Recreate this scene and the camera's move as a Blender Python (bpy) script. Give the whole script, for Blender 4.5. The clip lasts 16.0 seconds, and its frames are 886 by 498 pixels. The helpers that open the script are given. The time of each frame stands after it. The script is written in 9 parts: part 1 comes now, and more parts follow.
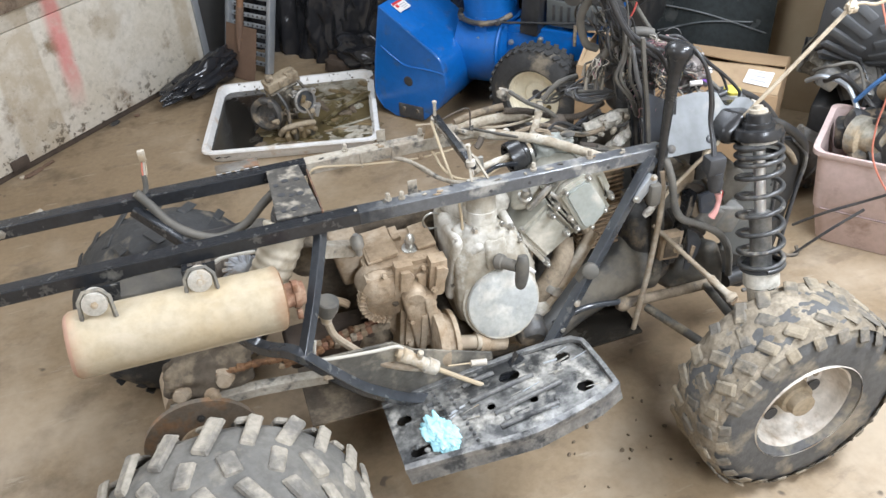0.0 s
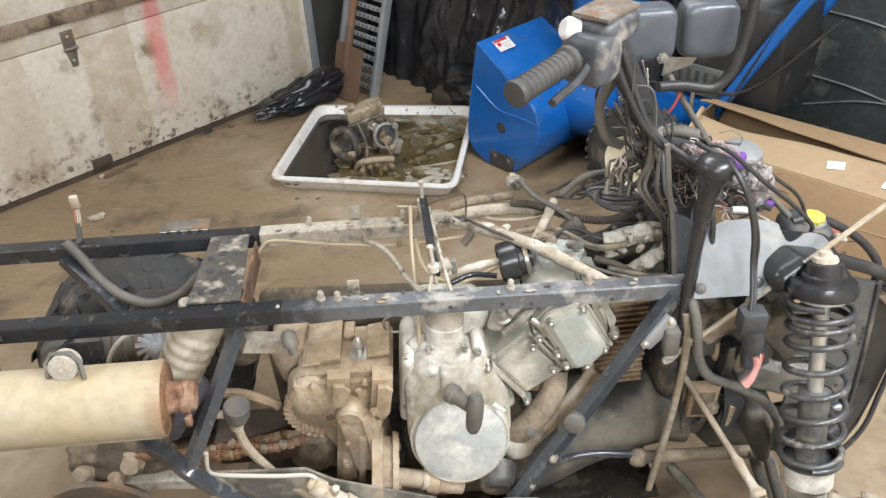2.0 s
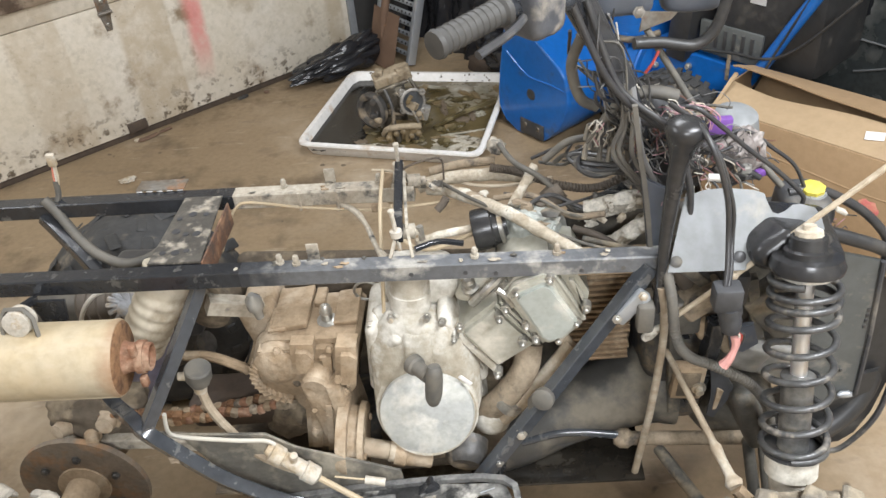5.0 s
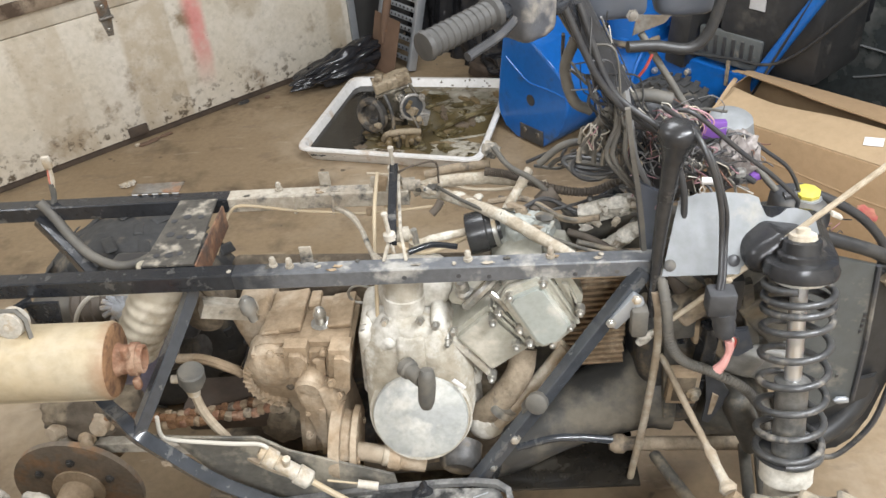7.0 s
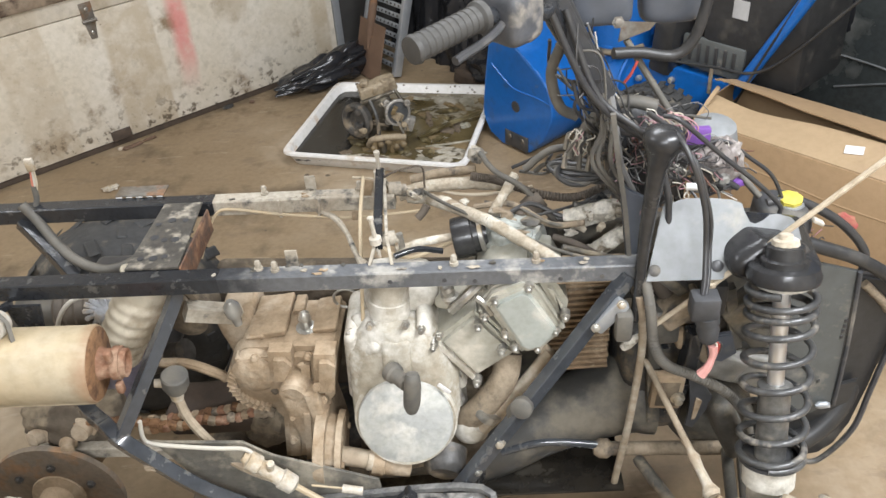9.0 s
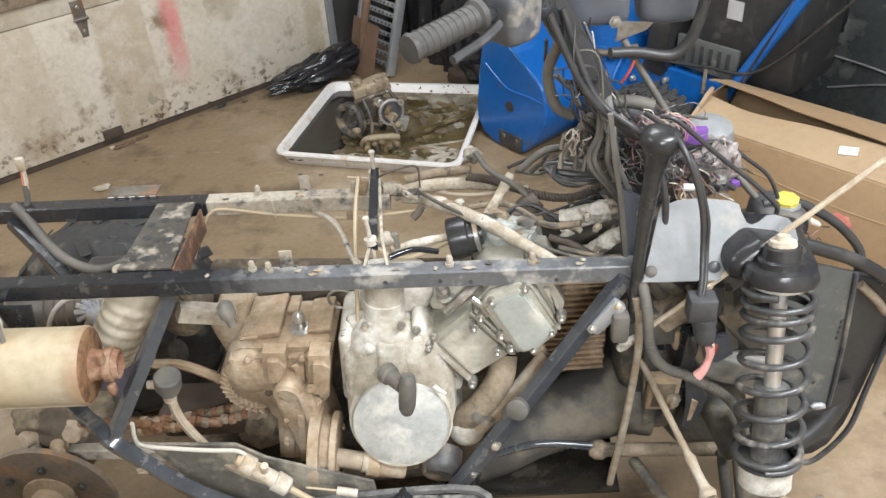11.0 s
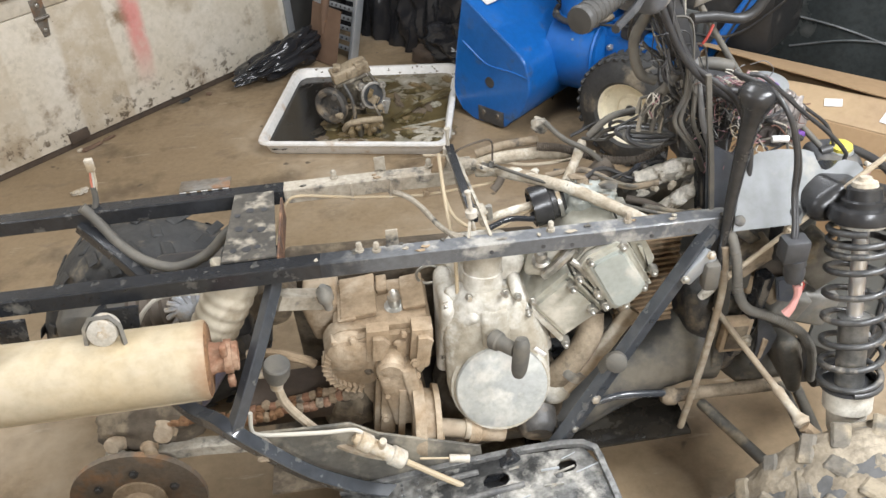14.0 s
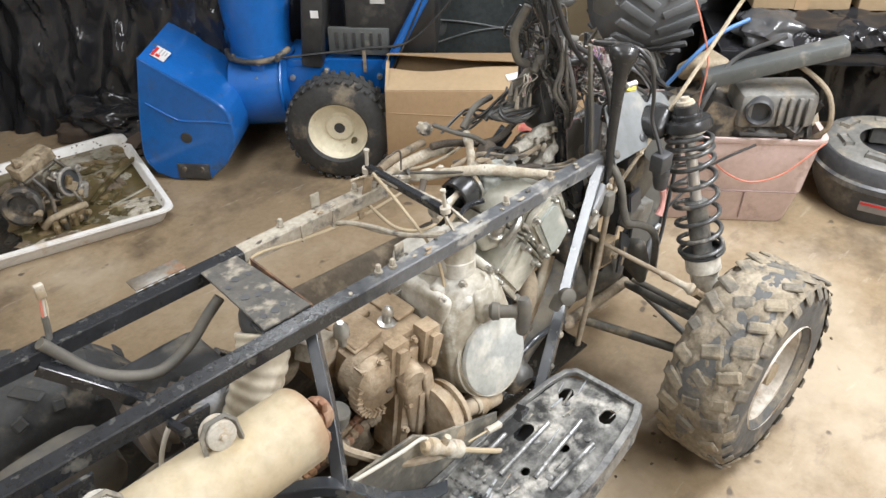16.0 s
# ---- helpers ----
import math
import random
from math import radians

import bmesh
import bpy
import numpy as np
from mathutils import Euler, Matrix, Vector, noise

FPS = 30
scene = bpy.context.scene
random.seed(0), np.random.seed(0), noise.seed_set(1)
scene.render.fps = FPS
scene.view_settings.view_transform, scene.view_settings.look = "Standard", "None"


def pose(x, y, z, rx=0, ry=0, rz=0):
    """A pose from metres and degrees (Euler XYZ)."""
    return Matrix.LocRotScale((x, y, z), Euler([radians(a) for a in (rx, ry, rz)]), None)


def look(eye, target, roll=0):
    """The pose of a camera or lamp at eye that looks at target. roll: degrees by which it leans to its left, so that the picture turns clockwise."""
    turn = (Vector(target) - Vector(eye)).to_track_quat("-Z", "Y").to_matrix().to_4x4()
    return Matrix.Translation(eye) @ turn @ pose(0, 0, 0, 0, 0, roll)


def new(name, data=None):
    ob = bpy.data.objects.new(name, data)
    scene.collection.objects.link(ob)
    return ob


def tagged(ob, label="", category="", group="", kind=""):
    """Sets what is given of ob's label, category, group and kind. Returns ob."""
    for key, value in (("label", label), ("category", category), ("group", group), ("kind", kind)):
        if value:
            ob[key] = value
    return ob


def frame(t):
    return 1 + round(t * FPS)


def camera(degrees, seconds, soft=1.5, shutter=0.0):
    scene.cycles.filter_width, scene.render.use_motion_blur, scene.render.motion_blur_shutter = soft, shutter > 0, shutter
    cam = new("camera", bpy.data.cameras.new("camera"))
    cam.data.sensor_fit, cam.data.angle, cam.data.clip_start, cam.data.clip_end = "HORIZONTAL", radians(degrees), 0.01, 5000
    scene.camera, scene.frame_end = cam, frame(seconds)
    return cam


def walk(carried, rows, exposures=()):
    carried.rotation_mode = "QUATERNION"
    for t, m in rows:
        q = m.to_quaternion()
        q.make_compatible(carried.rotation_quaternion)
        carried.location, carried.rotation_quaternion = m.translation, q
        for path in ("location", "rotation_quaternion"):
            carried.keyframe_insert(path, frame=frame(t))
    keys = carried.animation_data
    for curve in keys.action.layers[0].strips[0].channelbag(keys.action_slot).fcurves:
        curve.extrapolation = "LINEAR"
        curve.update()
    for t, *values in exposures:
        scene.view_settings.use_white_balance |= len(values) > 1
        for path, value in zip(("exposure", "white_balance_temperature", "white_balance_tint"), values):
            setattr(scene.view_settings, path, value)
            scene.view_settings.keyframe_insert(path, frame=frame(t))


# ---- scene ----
cam = camera(56.2, 16.0)
PATH = [
    (0, (-0.041, -1.416, 1.775), (0.402, 0.127, 0.582), -3.6),
    (0.5, (0.087, -1.379, 1.766), (0.398, 0.201, 0.58), -6.5),
    (1, (0.189, -1.229, 1.744), (0.482, 0.361, 0.566), -5.8),
    (1.5, (0.305, -1.134, 1.726), (0.583, 0.482, 0.58), -4.3),
    (2, (0.466, -1.101, 1.705), (0.503, 0.535, 0.557), -3.2),
    (2.5, (0.573, -1.08, 1.682), (0.439, 0.546, 0.525), -5.4),
    (3, (0.613, -1.07, 1.665), (0.417, 0.542, 0.498), -5.8),
    (3.5, (0.643, -1.059, 1.653), (0.402, 0.539, 0.475), -7.1),
    (4, (0.656, -1.062, 1.651), (0.442, 0.53, 0.459), -6.8),
    (4.2, (0.654, -1.061, 1.652), (0.479, 0.53, 0.453), -5.9),
    (6.3, (0.679, -1.061, 1.637), (0.542, 0.556, 0.468), -5.6),
    (6.5, (0.68, -1.06, 1.637), (0.533, 0.555, 0.467), -5.7),
    (7, (0.678, -1.062, 1.639), (0.523, 0.548, 0.463), -5.7),
    (7.5, (0.681, -1.065, 1.635), (0.532, 0.554, 0.471), -5.5),
    (8, (0.678, -1.066, 1.638), (0.563, 0.553, 0.469), -4.7),
    (8.5, (0.672, -1.065, 1.638), (0.559, 0.555, 0.47), -4.6),
    (9, (0.674, -1.066, 1.637), (0.559, 0.555, 0.471), -4.6),
    (11.5, (0.666, -1.05, 1.63), (0.586, 0.571, 0.461), -3.8),
    (12, (0.664, -1.041, 1.627), (0.601, 0.578, 0.455), -3.6),
    (12.5, (0.658, -1.039, 1.628), (0.595, 0.577, 0.452), -3.6),
    (13, (0.652, -1.015, 1.629), (0.583, 0.598, 0.45), -4.1),
    (13.5, (0.519, -1.029, 1.642), (0.457, 0.57, 0.442), -4.0),
    (14, (0.323, -1.094, 1.665), (0.45, 0.491, 0.452), -4.1),
    (14.5, (0.192, -1.057, 1.669), (0.641, 0.457, 0.442), -1.3),
    (15, (-0.018, -0.962, 1.657), (0.71, 0.473, 0.469), 0.5),
    (15.5, (-0.263, -0.918, 1.679), (0.627, 0.428, 0.498), -0.7),
    (16, (-0.482, -0.874, 1.704), (0.647, 0.296, 0.538), -0.4),
]
walk(cam, [(t, look(eye, target, roll)) for t, eye, target, roll in PATH],
     [(0, 0.17, 6050, 10), (1, 0.16, 6300, 10), (2.5, 0.12, 6470, 10), (12, 0.12, 6460, 10), (13.5, 0.17, 6480, 10), (15, 0.20, 6560, 10), (15.5, 0.19, 6650, 10), (16, 0.13, 6520, 10)])

# ---- light ----
world = bpy.data.worlds.new("garage_air")
scene.world = world
world.use_nodes = True
world.node_tree.nodes["Background"].inputs[0].default_value = (0.75, 0.8, 0.9, 1)
world.node_tree.nodes["Background"].inputs[1].default_value = 0.05


def area_lamp(name, m, sx, sy, watts, colour):
    la = bpy.data.lights.new(name, "AREA")
    la.shape, la.size, la.size_y, la.energy, la.color = "RECTANGLE", sx, sy, watts, colour
    ob = new(name, la)
    ob.matrix_world = m
    return tagged(ob, kind="structure")


# garage axes: E runs along the back wall, D along the roller door, both from the corner C
C, E, D = Vector((0.006, 2.811, 0)), Vector((0.659, -0.752, 0)).normalized(), Vector((0.752, 0.659, 0)).normalized()
ROOM = Matrix(((E.x, -D.x, 0, C.x), (E.y, -D.y, 0, C.y), (0, 0, 1, 0), (0, 0, 0, 1)))  # local (u, v, z) to world


def uv(u, v, z=0.0):
    return ROOM @ Vector((u, v, z))


LAMPS = [((1.7, 0.6), 34), ((3.9, 0.8), 112), ((4.6, 3.0), 124), ((1.3, 3.3), 44)]
for (u, v), w in LAMPS:
    area_lamp("tube_light", Matrix.Translation(uv(u, v, 2.52)) @ ROOM.to_3x3().to_4x4(), 0.5, 1.5, w, (0.92, 0.955, 1.0))


# ---- materials ----
def mat(name, base, rough=0.6, metal=0.0, other=None, scale=8.0, amount=0.5, dirt=None, dirt_scale=3.0, dirt_amount=0.35, bump=0.15, bump_scale=60.0, coat=0.0, contrast=0.18, place="Object", fine=0.74):
    """Two-tone grain at one scale, dirt or dust patches at another, and fine relief; all in metres of the object's space."""
    m = bpy.data.materials.new(name)
    m.use_nodes = True
    n, l = m.node_tree.nodes, m.node_tree.links
    bs = n["Principled BSDF"]
    co = n.new("ShaderNodeTexCoord").outputs["Object"] if place == "Object" else n.new("ShaderNodeNewGeometry").outputs["Position"]

    def noise_at(sc, detail, off):
        mp = n.new("ShaderNodeMapping")
        mp.inputs["Location"].default_value = (off, off * 0.7, off * 1.3)
        l.new(co, mp.inputs[0])
        t = n.new("ShaderNodeTexNoise")
        t.inputs["Scale"].default_value, t.inputs["Detail"].default_value, t.inputs["Roughness"].default_value = sc, detail, 0.62
        l.new(mp.outputs[0], t.inputs[0])
        return t.outputs[0]

    def ramp(f, lo, hi):
        r = n.new("ShaderNodeMapRange")
        r.inputs[1].default_value, r.inputs[2].default_value = lo, hi
        l.new(f, r.inputs[0])
        return r.outputs[0]

    def mix(f, a, b):
        x = n.new("ShaderNodeMix")
        x.data_type = "RGBA"
        if isinstance(f, float):
            x.inputs[0].default_value = f
        else:
            l.new(f, x.inputs[0])
        for s, v in ((6, a), (7, b)):
            if isinstance(v, tuple):
                x.inputs[s].default_value = (*v, 1)
            else:
                l.new(v, x.inputs[s])
        return x.outputs[2]

    other = other or tuple(c * 0.72 for c in base)
    f1 = ramp(noise_at(scale, 6, 3.1), 0.5 - contrast + (0.5 - amount) * 0.5, 0.5 + contrast + (0.5 - amount) * 0.5)
    col = mix(f1, base, other)
    rough_out = None
    if dirt:
        f2 = ramp(noise_at(dirt_scale, 9, 11.7), 0.62 - dirt_amount * 0.4, 0.74 - dirt_amount * 0.4)
        col = mix(f2, col, dirt)
        r = n.new("ShaderNodeMix")
        r.inputs[2].default_value, r.inputs[3].default_value = rough, 0.92
        l.new(f2, r.inputs[0])
        l.new(r.outputs[0], bs.inputs["Roughness"])
        if metal > 0:
            q = n.new("ShaderNodeMix")
            q.inputs[2].default_value, q.inputs[3].default_value = metal, 0.0
            l.new(f2, q.inputs[0])
            l.new(q.outputs[0], bs.inputs["Metallic"])
    else:
        bs.inputs["Roughness"].default_value = rough
        bs.inputs["Metallic"].default_value = metal
    if dirt:
        f3 = ramp(noise_at(max(45.0, scale * 5), 8, 7.3), 0.40, 0.66)
        g = n.new("ShaderNodeMix")
        g.data_type, g.blend_type = "RGBA", "MULTIPLY"
        l.new(f3, g.inputs[0])
        l.new(col, g.inputs[6])
        g.inputs[7].default_value = (fine, fine, fine * 0.97, 1)
        col = g.outputs[2]
    l.new(col, bs.inputs["Base Color"])
    bs.inputs["Coat Weight"].default_value = coat
    if bump:
        bp = n.new("ShaderNodeBump")
        bp.inputs["Strength"].default_value, bp.inputs["Distance"].default_value = bump, 0.004
        l.new(noise_at(bump_scale, 4, 5.5), bp.inputs["Height"])
        l.new(bp.outputs[0], bs.inputs["Normal"])
    return m


DUST = (0.42, 0.33, 0.22)
M = {
    "concrete": mat("concrete", (0.305, 0.226, 0.140), 0.55, other=(0.225, 0.160, 0.094), scale=1.6, dirt=(0.14, 0.10, 0.06), dirt_scale=2.3, dirt_amount=0.24, bump=0.25, bump_scale=45, fine=0.86),
    "door_white": mat("door_white", (0.70, 0.65, 0.57), 0.6, other=(0.62, 0.55, 0.44), scale=2.2, dirt=(0.27, 0.20, 0.13), dirt_scale=5, dirt_amount=0.14, bump=0.12, bump_scale=25, fine=0.88),
    "wood": mat("wood", (0.30, 0.19, 0.10), 0.75, other=(0.18, 0.11, 0.06), scale=6, bump=0.3),
    "black_sheet": mat("black_sheet", (0.014, 0.014, 0.016), 0.13, other=(0.022, 0.022, 0.024), scale=4, bump=0.9, bump_scale=14),
    "dark_wall": mat("dark_wall", (0.06, 0.057, 0.053), 0.8, bump=0.2),
    "wall_board": mat("wall_board", (0.55, 0.50, 0.42), 0.8, other=(0.46, 0.41, 0.34), scale=3),
    "ply": mat("ply", (0.50, 0.40, 0.26), 0.75, other=(0.42, 0.32, 0.2), scale=5, bump=0.1),
    "ceiling_board": mat("ceiling_board", (0.75, 0.74, 0.71), 0.85),
    "frame_black": mat("frame_black", (0.018, 0.019, 0.022), 0.22, 0.0, other=(0.034, 0.036, 0.04), scale=20, dirt=(0.15, 0.142, 0.125), dirt_scale=30, dirt_amount=0.09, bump=0.15, coat=0.25, contrast=0.3),
    "frame_dusty": mat("frame_dusty", (0.34, 0.29, 0.225), 0.8, other=(0.46, 0.42, 0.35), scale=18, dirt=(0.07, 0.068, 0.065), dirt_scale=18, dirt_amount=0.25, bump=0.3),
    "gear_dust": mat("gear_dust", (0.36, 0.268, 0.175), 0.92, other=(0.255, 0.183, 0.113), scale=14, dirt=(0.43, 0.345, 0.25), dirt_scale=9, dirt_amount=0.35, bump=0.8, bump_scale=70, fine=0.78),
    "alloy": mat("alloy", (0.42, 0.39, 0.33), 0.5, 0.5, other=(0.30, 0.27, 0.21), scale=18, dirt=DUST, dirt_scale=14, dirt_amount=0.45, bump=0.35, bump_scale=120),
    "alloy_clean": mat("alloy_clean", (0.42, 0.44, 0.41), 0.5, 0.35, other=(0.36, 0.37, 0.34), scale=14, dirt=(0.5, 0.45, 0.36), dirt_scale=10, dirt_amount=0.22, bump=0.15),
    "cover_plate": mat("cover_plate", (0.50, 0.50, 0.465), 0.6, 0.1, other=(0.385, 0.39, 0.375), scale=17, dirt=(0.58, 0.56, 0.51), dirt_scale=18, dirt_amount=0.3, bump=0.12, contrast=0.1, fine=0.85),
    "rubber": mat("rubber", (0.030, 0.030, 0.031), 0.7, other=(0.05, 0.049, 0.047), scale=14, dirt=(0.20, 0.168, 0.125), dirt_scale=8, dirt_amount=0.16, bump=0.35, bump_scale=70),
    "rubber_mud": mat("rubber_mud", (0.118, 0.115, 0.110), 0.8, other=(0.085, 0.084, 0.084), scale=10, dirt=(0.27, 0.232, 0.175), dirt_scale=9, dirt_amount=0.22, bump=0.8, bump_scale=38, place="Position"),
    "lug": mat("lug", (0.20, 0.185, 0.16), 0.85, other=(0.13, 0.12, 0.11), scale=14, dirt=(0.34, 0.305, 0.25), dirt_scale=10, dirt_amount=0.5, bump=0.5, place="Position"),
    "black_plastic": mat("black_plastic", (0.045, 0.046, 0.05), 0.42, other=(0.07, 0.07, 0.073), scale=8, dirt=(0.20, 0.18, 0.15), dirt_scale=7, dirt_amount=0.2, bump=0.12),
    "grey_plastic": mat("grey_plastic", (0.225, 0.233, 0.238), 0.45, other=(0.20, 0.207, 0.212), scale=5, dirt=(0.36, 0.34, 0.30), dirt_scale=8, dirt_amount=0.14, bump=0.05, fine=0.86),
    "muffler": mat("muffler", (0.45, 0.355, 0.218), 0.6, 0.05, other=(0.47, 0.41, 0.31), scale=5, dirt=(0.36, 0.24, 0.13), dirt_scale=6, dirt_amount=0.12, bump=0.15, fine=0.85),
    "rust": mat("rust", (0.215, 0.105, 0.048), 0.9, other=(0.30, 0.17, 0.085), scale=25, dirt=(0.12, 0.06, 0.03), dirt_scale=30, bump=0.7, bump_scale=140),
    "rust_lip": mat("rust_lip", (0.20, 0.095, 0.05), 0.85, other=(0.075, 0.055, 0.045), scale=30, dirt=(0.30, 0.17, 0.10), dirt_scale=24, dirt_amount=0.3, bump=0.6, bump_scale=120),
    "wire_pink": mat("wire_pink", (0.42, 0.22, 0.24), 0.5, bump=0.0),
    "wire_grey": mat("wire_grey", (0.20, 0.195, 0.19), 0.5, bump=0.0),
    "wire_brown": mat("wire_brown", (0.16, 0.075, 0.05), 0.5, bump=0.0),
    "steel": mat("steel", (0.55, 0.54, 0.51), 0.35, 0.8, other=(0.4, 0.38, 0.34), scale=25, dirt=DUST, dirt_scale=20, dirt_amount=0.2, bump=0.1),
    "chrome": mat("chrome", (0.9, 0.9, 0.9), 0.32, 0.9, other=(0.8, 0.8, 0.8), scale=10, bump=0.0),
    "pale_paint": mat("pale_paint", (0.52, 0.48, 0.42), 0.6, other=(0.5, 0.44, 0.35), scale=20, dirt=DUST, dirt_scale=16, dirt_amount=0.35, bump=0.2),
    "rim_paint": mat("rim_paint", (0.70, 0.66, 0.60), 0.5, 0.1, other=(0.58, 0.51, 0.43), scale=9, dirt=(0.36, 0.27, 0.18), dirt_scale=10, dirt_amount=0.2, bump=0.15),
    "cream": mat("cream", (0.85, 0.79, 0.63), 0.45, other=(0.76, 0.69, 0.52), scale=9, dirt=(0.4, 0.3, 0.18), dirt_scale=12, dirt_amount=0.08, bump=0.06, fine=0.88),
    "blue": mat("blue", (0.008, 0.125, 0.44), 0.33, other=(0.008, 0.105, 0.38), scale=3, dirt=(0.05, 0.10, 0.2), dirt_scale=9, dirt_amount=0.1, bump=0.05, coat=0.3, fine=0.88),
    "tray": mat("tray", (0.78, 0.765, 0.75), 0.4, other=(0.72, 0.69, 0.65), scale=6, dirt=(0.55, 0.42, 0.3), dirt_scale=8, dirt_amount=0.08, bump=0.04, fine=0.88),
    "oil": mat("oil", (0.06, 0.045, 0.02), 0.1, other=(0.15, 0.115, 0.055), scale=6, dirt=(0.40, 0.37, 0.31), dirt_scale=3.5, dirt_amount=0.24, bump=0.06, fine=0.9),
    "card": mat("card", (0.335, 0.225, 0.127), 0.85, other=(0.305, 0.202, 0.11), scale=2, dirt=(0.25, 0.17, 0.098), dirt_scale=4, dirt_amount=0.08, bump=0.08, fine=0.9),
    "pink_bin": mat("pink_bin", (0.60, 0.46, 0.43), 0.5, other=(0.52, 0.40, 0.37), scale=4, dirt=(0.36, 0.26, 0.22), dirt_scale=7, dirt_amount=0.14, bump=0.05, fine=0.88),
    "tube_tan": mat("tube_tan", (0.33, 0.265, 0.19), 0.85, other=(0.22, 0.17, 0.115), scale=22, dirt=(0.1, 0.085, 0.07), dirt_scale=24, dirt_amount=0.16, bump=0.35),
    "hose_grey": mat("hose_grey", (0.08, 0.077, 0.07), 0.65, other=(0.15, 0.135, 0.11), scale=20, bump=0.2),
    "cable": mat("cable", (0.030, 0.030, 0.033), 0.4, other=(0.055, 0.052, 0.048), scale=25, bump=0.1),
    "white_wire": mat("white_wire", (0.62, 0.58, 0.5), 0.5, bump=0.0),
    "red_wire": mat("red_wire", (0.40, 0.06, 0.045), 0.5, bump=0.0),
    "orange_cord": mat("orange_cord", (0.62, 0.22, 0.15), 0.6, bump=0.0),
    "purple": mat("purple", (0.19, 0.08, 0.34), 0.5, bump=0.0),
    "yellow": mat("yellow", (0.66, 0.56, 0.07), 0.5, other=(0.58, 0.48, 0.10), scale=30, dirt=(0.4, 0.34, 0.16), dirt_scale=34, dirt_amount=0.15, bump=0.1),
    "pink_soft": mat("pink_soft", (0.62, 0.31, 0.28), 0.6, other=(0.54, 0.27, 0.24), scale=40, bump=0.3),
    "blue_cloth": mat("blue_cloth", (0.33, 0.62, 0.68), 0.8, other=(0.45, 0.72, 0.76), scale=30, bump=0.6, bump_scale=120),
    "label_white": mat("label_white", (0.8, 0.78, 0.76), 0.5, bump=0.0),
    "label_red": mat("label_red", (0.6, 0.03, 0.03), 0.5, bump=0.0),
    "cord": mat("cord", (0.58, 0.5, 0.38), 0.8, other=(0.4, 0.32, 0.22), scale=60, bump=0.5, bump_scale=200),
    "foot_metal": mat("foot_metal", (0.05, 0.05, 0.05), 0.35, 0.4, other=(0.27, 0.265, 0.25), scale=16, dirt=(0.42, 0.40, 0.36), dirt_scale=16, dirt_amount=0.26, bump=0.35, contrast=0.1, fine=0.6),
    "galv": mat("galv", (0.50, 0.52, 0.54), 0.45, 0.6, other=(0.4, 0.42, 0.44), scale=14, bump=0.1),
    "spade_rust": mat("spade_rust", (0.17, 0.105, 0.068), 0.75, other=(0.12, 0.072, 0.046), scale=9, bump=0.3),
    "dark_metal": mat("dark_metal", (0.06, 0.06, 0.06), 0.5, 0.5, other=(0.13, 0.12, 0.11), scale=18, dirt=(0.25, 0.2, 0.14), dirt_scale=14, dirt_amount=0.25, bump=0.4),
    "junk_pink": mat("junk_pink", (0.26, 0.225, 0.21), 0.45, 0.2, other=(0.16, 0.14, 0.13), scale=24, dirt=(0.42, 0.385, 0.36), dirt_scale=26, dirt_amount=0.28, bump=0.4),
    "black_oil": mat("black_oil", (0.012, 0.011, 0.010), 0.12, other=(0.026, 0.022, 0.017), scale=8, dirt=(0.05, 0.042, 0.03), dirt_scale=9, dirt_amount=0.1, bump=0.1),
    "tube_pale": mat("tube_pale", (0.50, 0.44, 0.35), 0.85, other=(0.36, 0.30, 0.22), scale=26, dirt=(0.60, 0.56, 0.48), dirt_scale=20, dirt_amount=0.35, bump=0.5, bump_scale=90, fine=0.7),
    "pink_tan": mat("pink_tan", (0.50, 0.30, 0.22), 0.7, other=(0.42, 0.26, 0.18), scale=20, bump=0.2),
    "flange_bright": mat("flange_bright", (0.50, 0.48, 0.45), 0.35, 0.5, other=(0.3, 0.28, 0.25), scale=30, dirt=(0.12, 0.1, 0.07), dirt_scale=24, dirt_amount=0.2, bump=0.2),
    "oil_patch_white": mat("oil_patch_white", (0.60, 0.56, 0.48), 0.35, other=(0.38, 0.33, 0.24), scale=30, dirt=(0.08, 0.06, 0.03), dirt_scale=26, dirt_amount=0.35, bump=0.4, bump_scale=120, fine=0.6),
    "frame_mottled": mat("frame_mottled", (0.078, 0.083, 0.092), 0.36, 0.0, other=(0.15, 0.153, 0.16), scale=16, dirt=(0.35, 0.335, 0.305), dirt_scale=18, dirt_amount=0.28, bump=0.3, contrast=0.34, fine=0.8, coat=0.2),
    "plate_dirty": mat("plate_dirty", (0.05, 0.047, 0.043), 0.5, 0.1, other=(0.115, 0.104, 0.088), scale=20, dirt=(0.32, 0.285, 0.23), dirt_scale=26, dirt_amount=0.24, bump=0.4, contrast=0.22),
    "pale_mud": mat("pale_mud", (0.50, 0.43, 0.33), 0.95, other=(0.4, 0.33, 0.24), scale=40, bump=0.5),
    "cream_line": mat("cream_line", (0.40, 0.33, 0.23), 0.6, other=(0.45, 0.35, 0.22), scale=30, bump=0.1),
    "duct_tan": mat("duct_tan", (0.40, 0.33, 0.24), 0.75, other=(0.30, 0.23, 0.16), scale=12, dirt=(0.48, 0.43, 0.35), dirt_scale=10, dirt_amount=0.3, bump=0.25),
    "pale_blue": mat("pale_blue", (0.50, 0.52, 0.56), 0.6, other=(0.38, 0.38, 0.40), scale=20, dirt=DUST, dirt_scale=16, dirt_amount=0.25, bump=0.1),
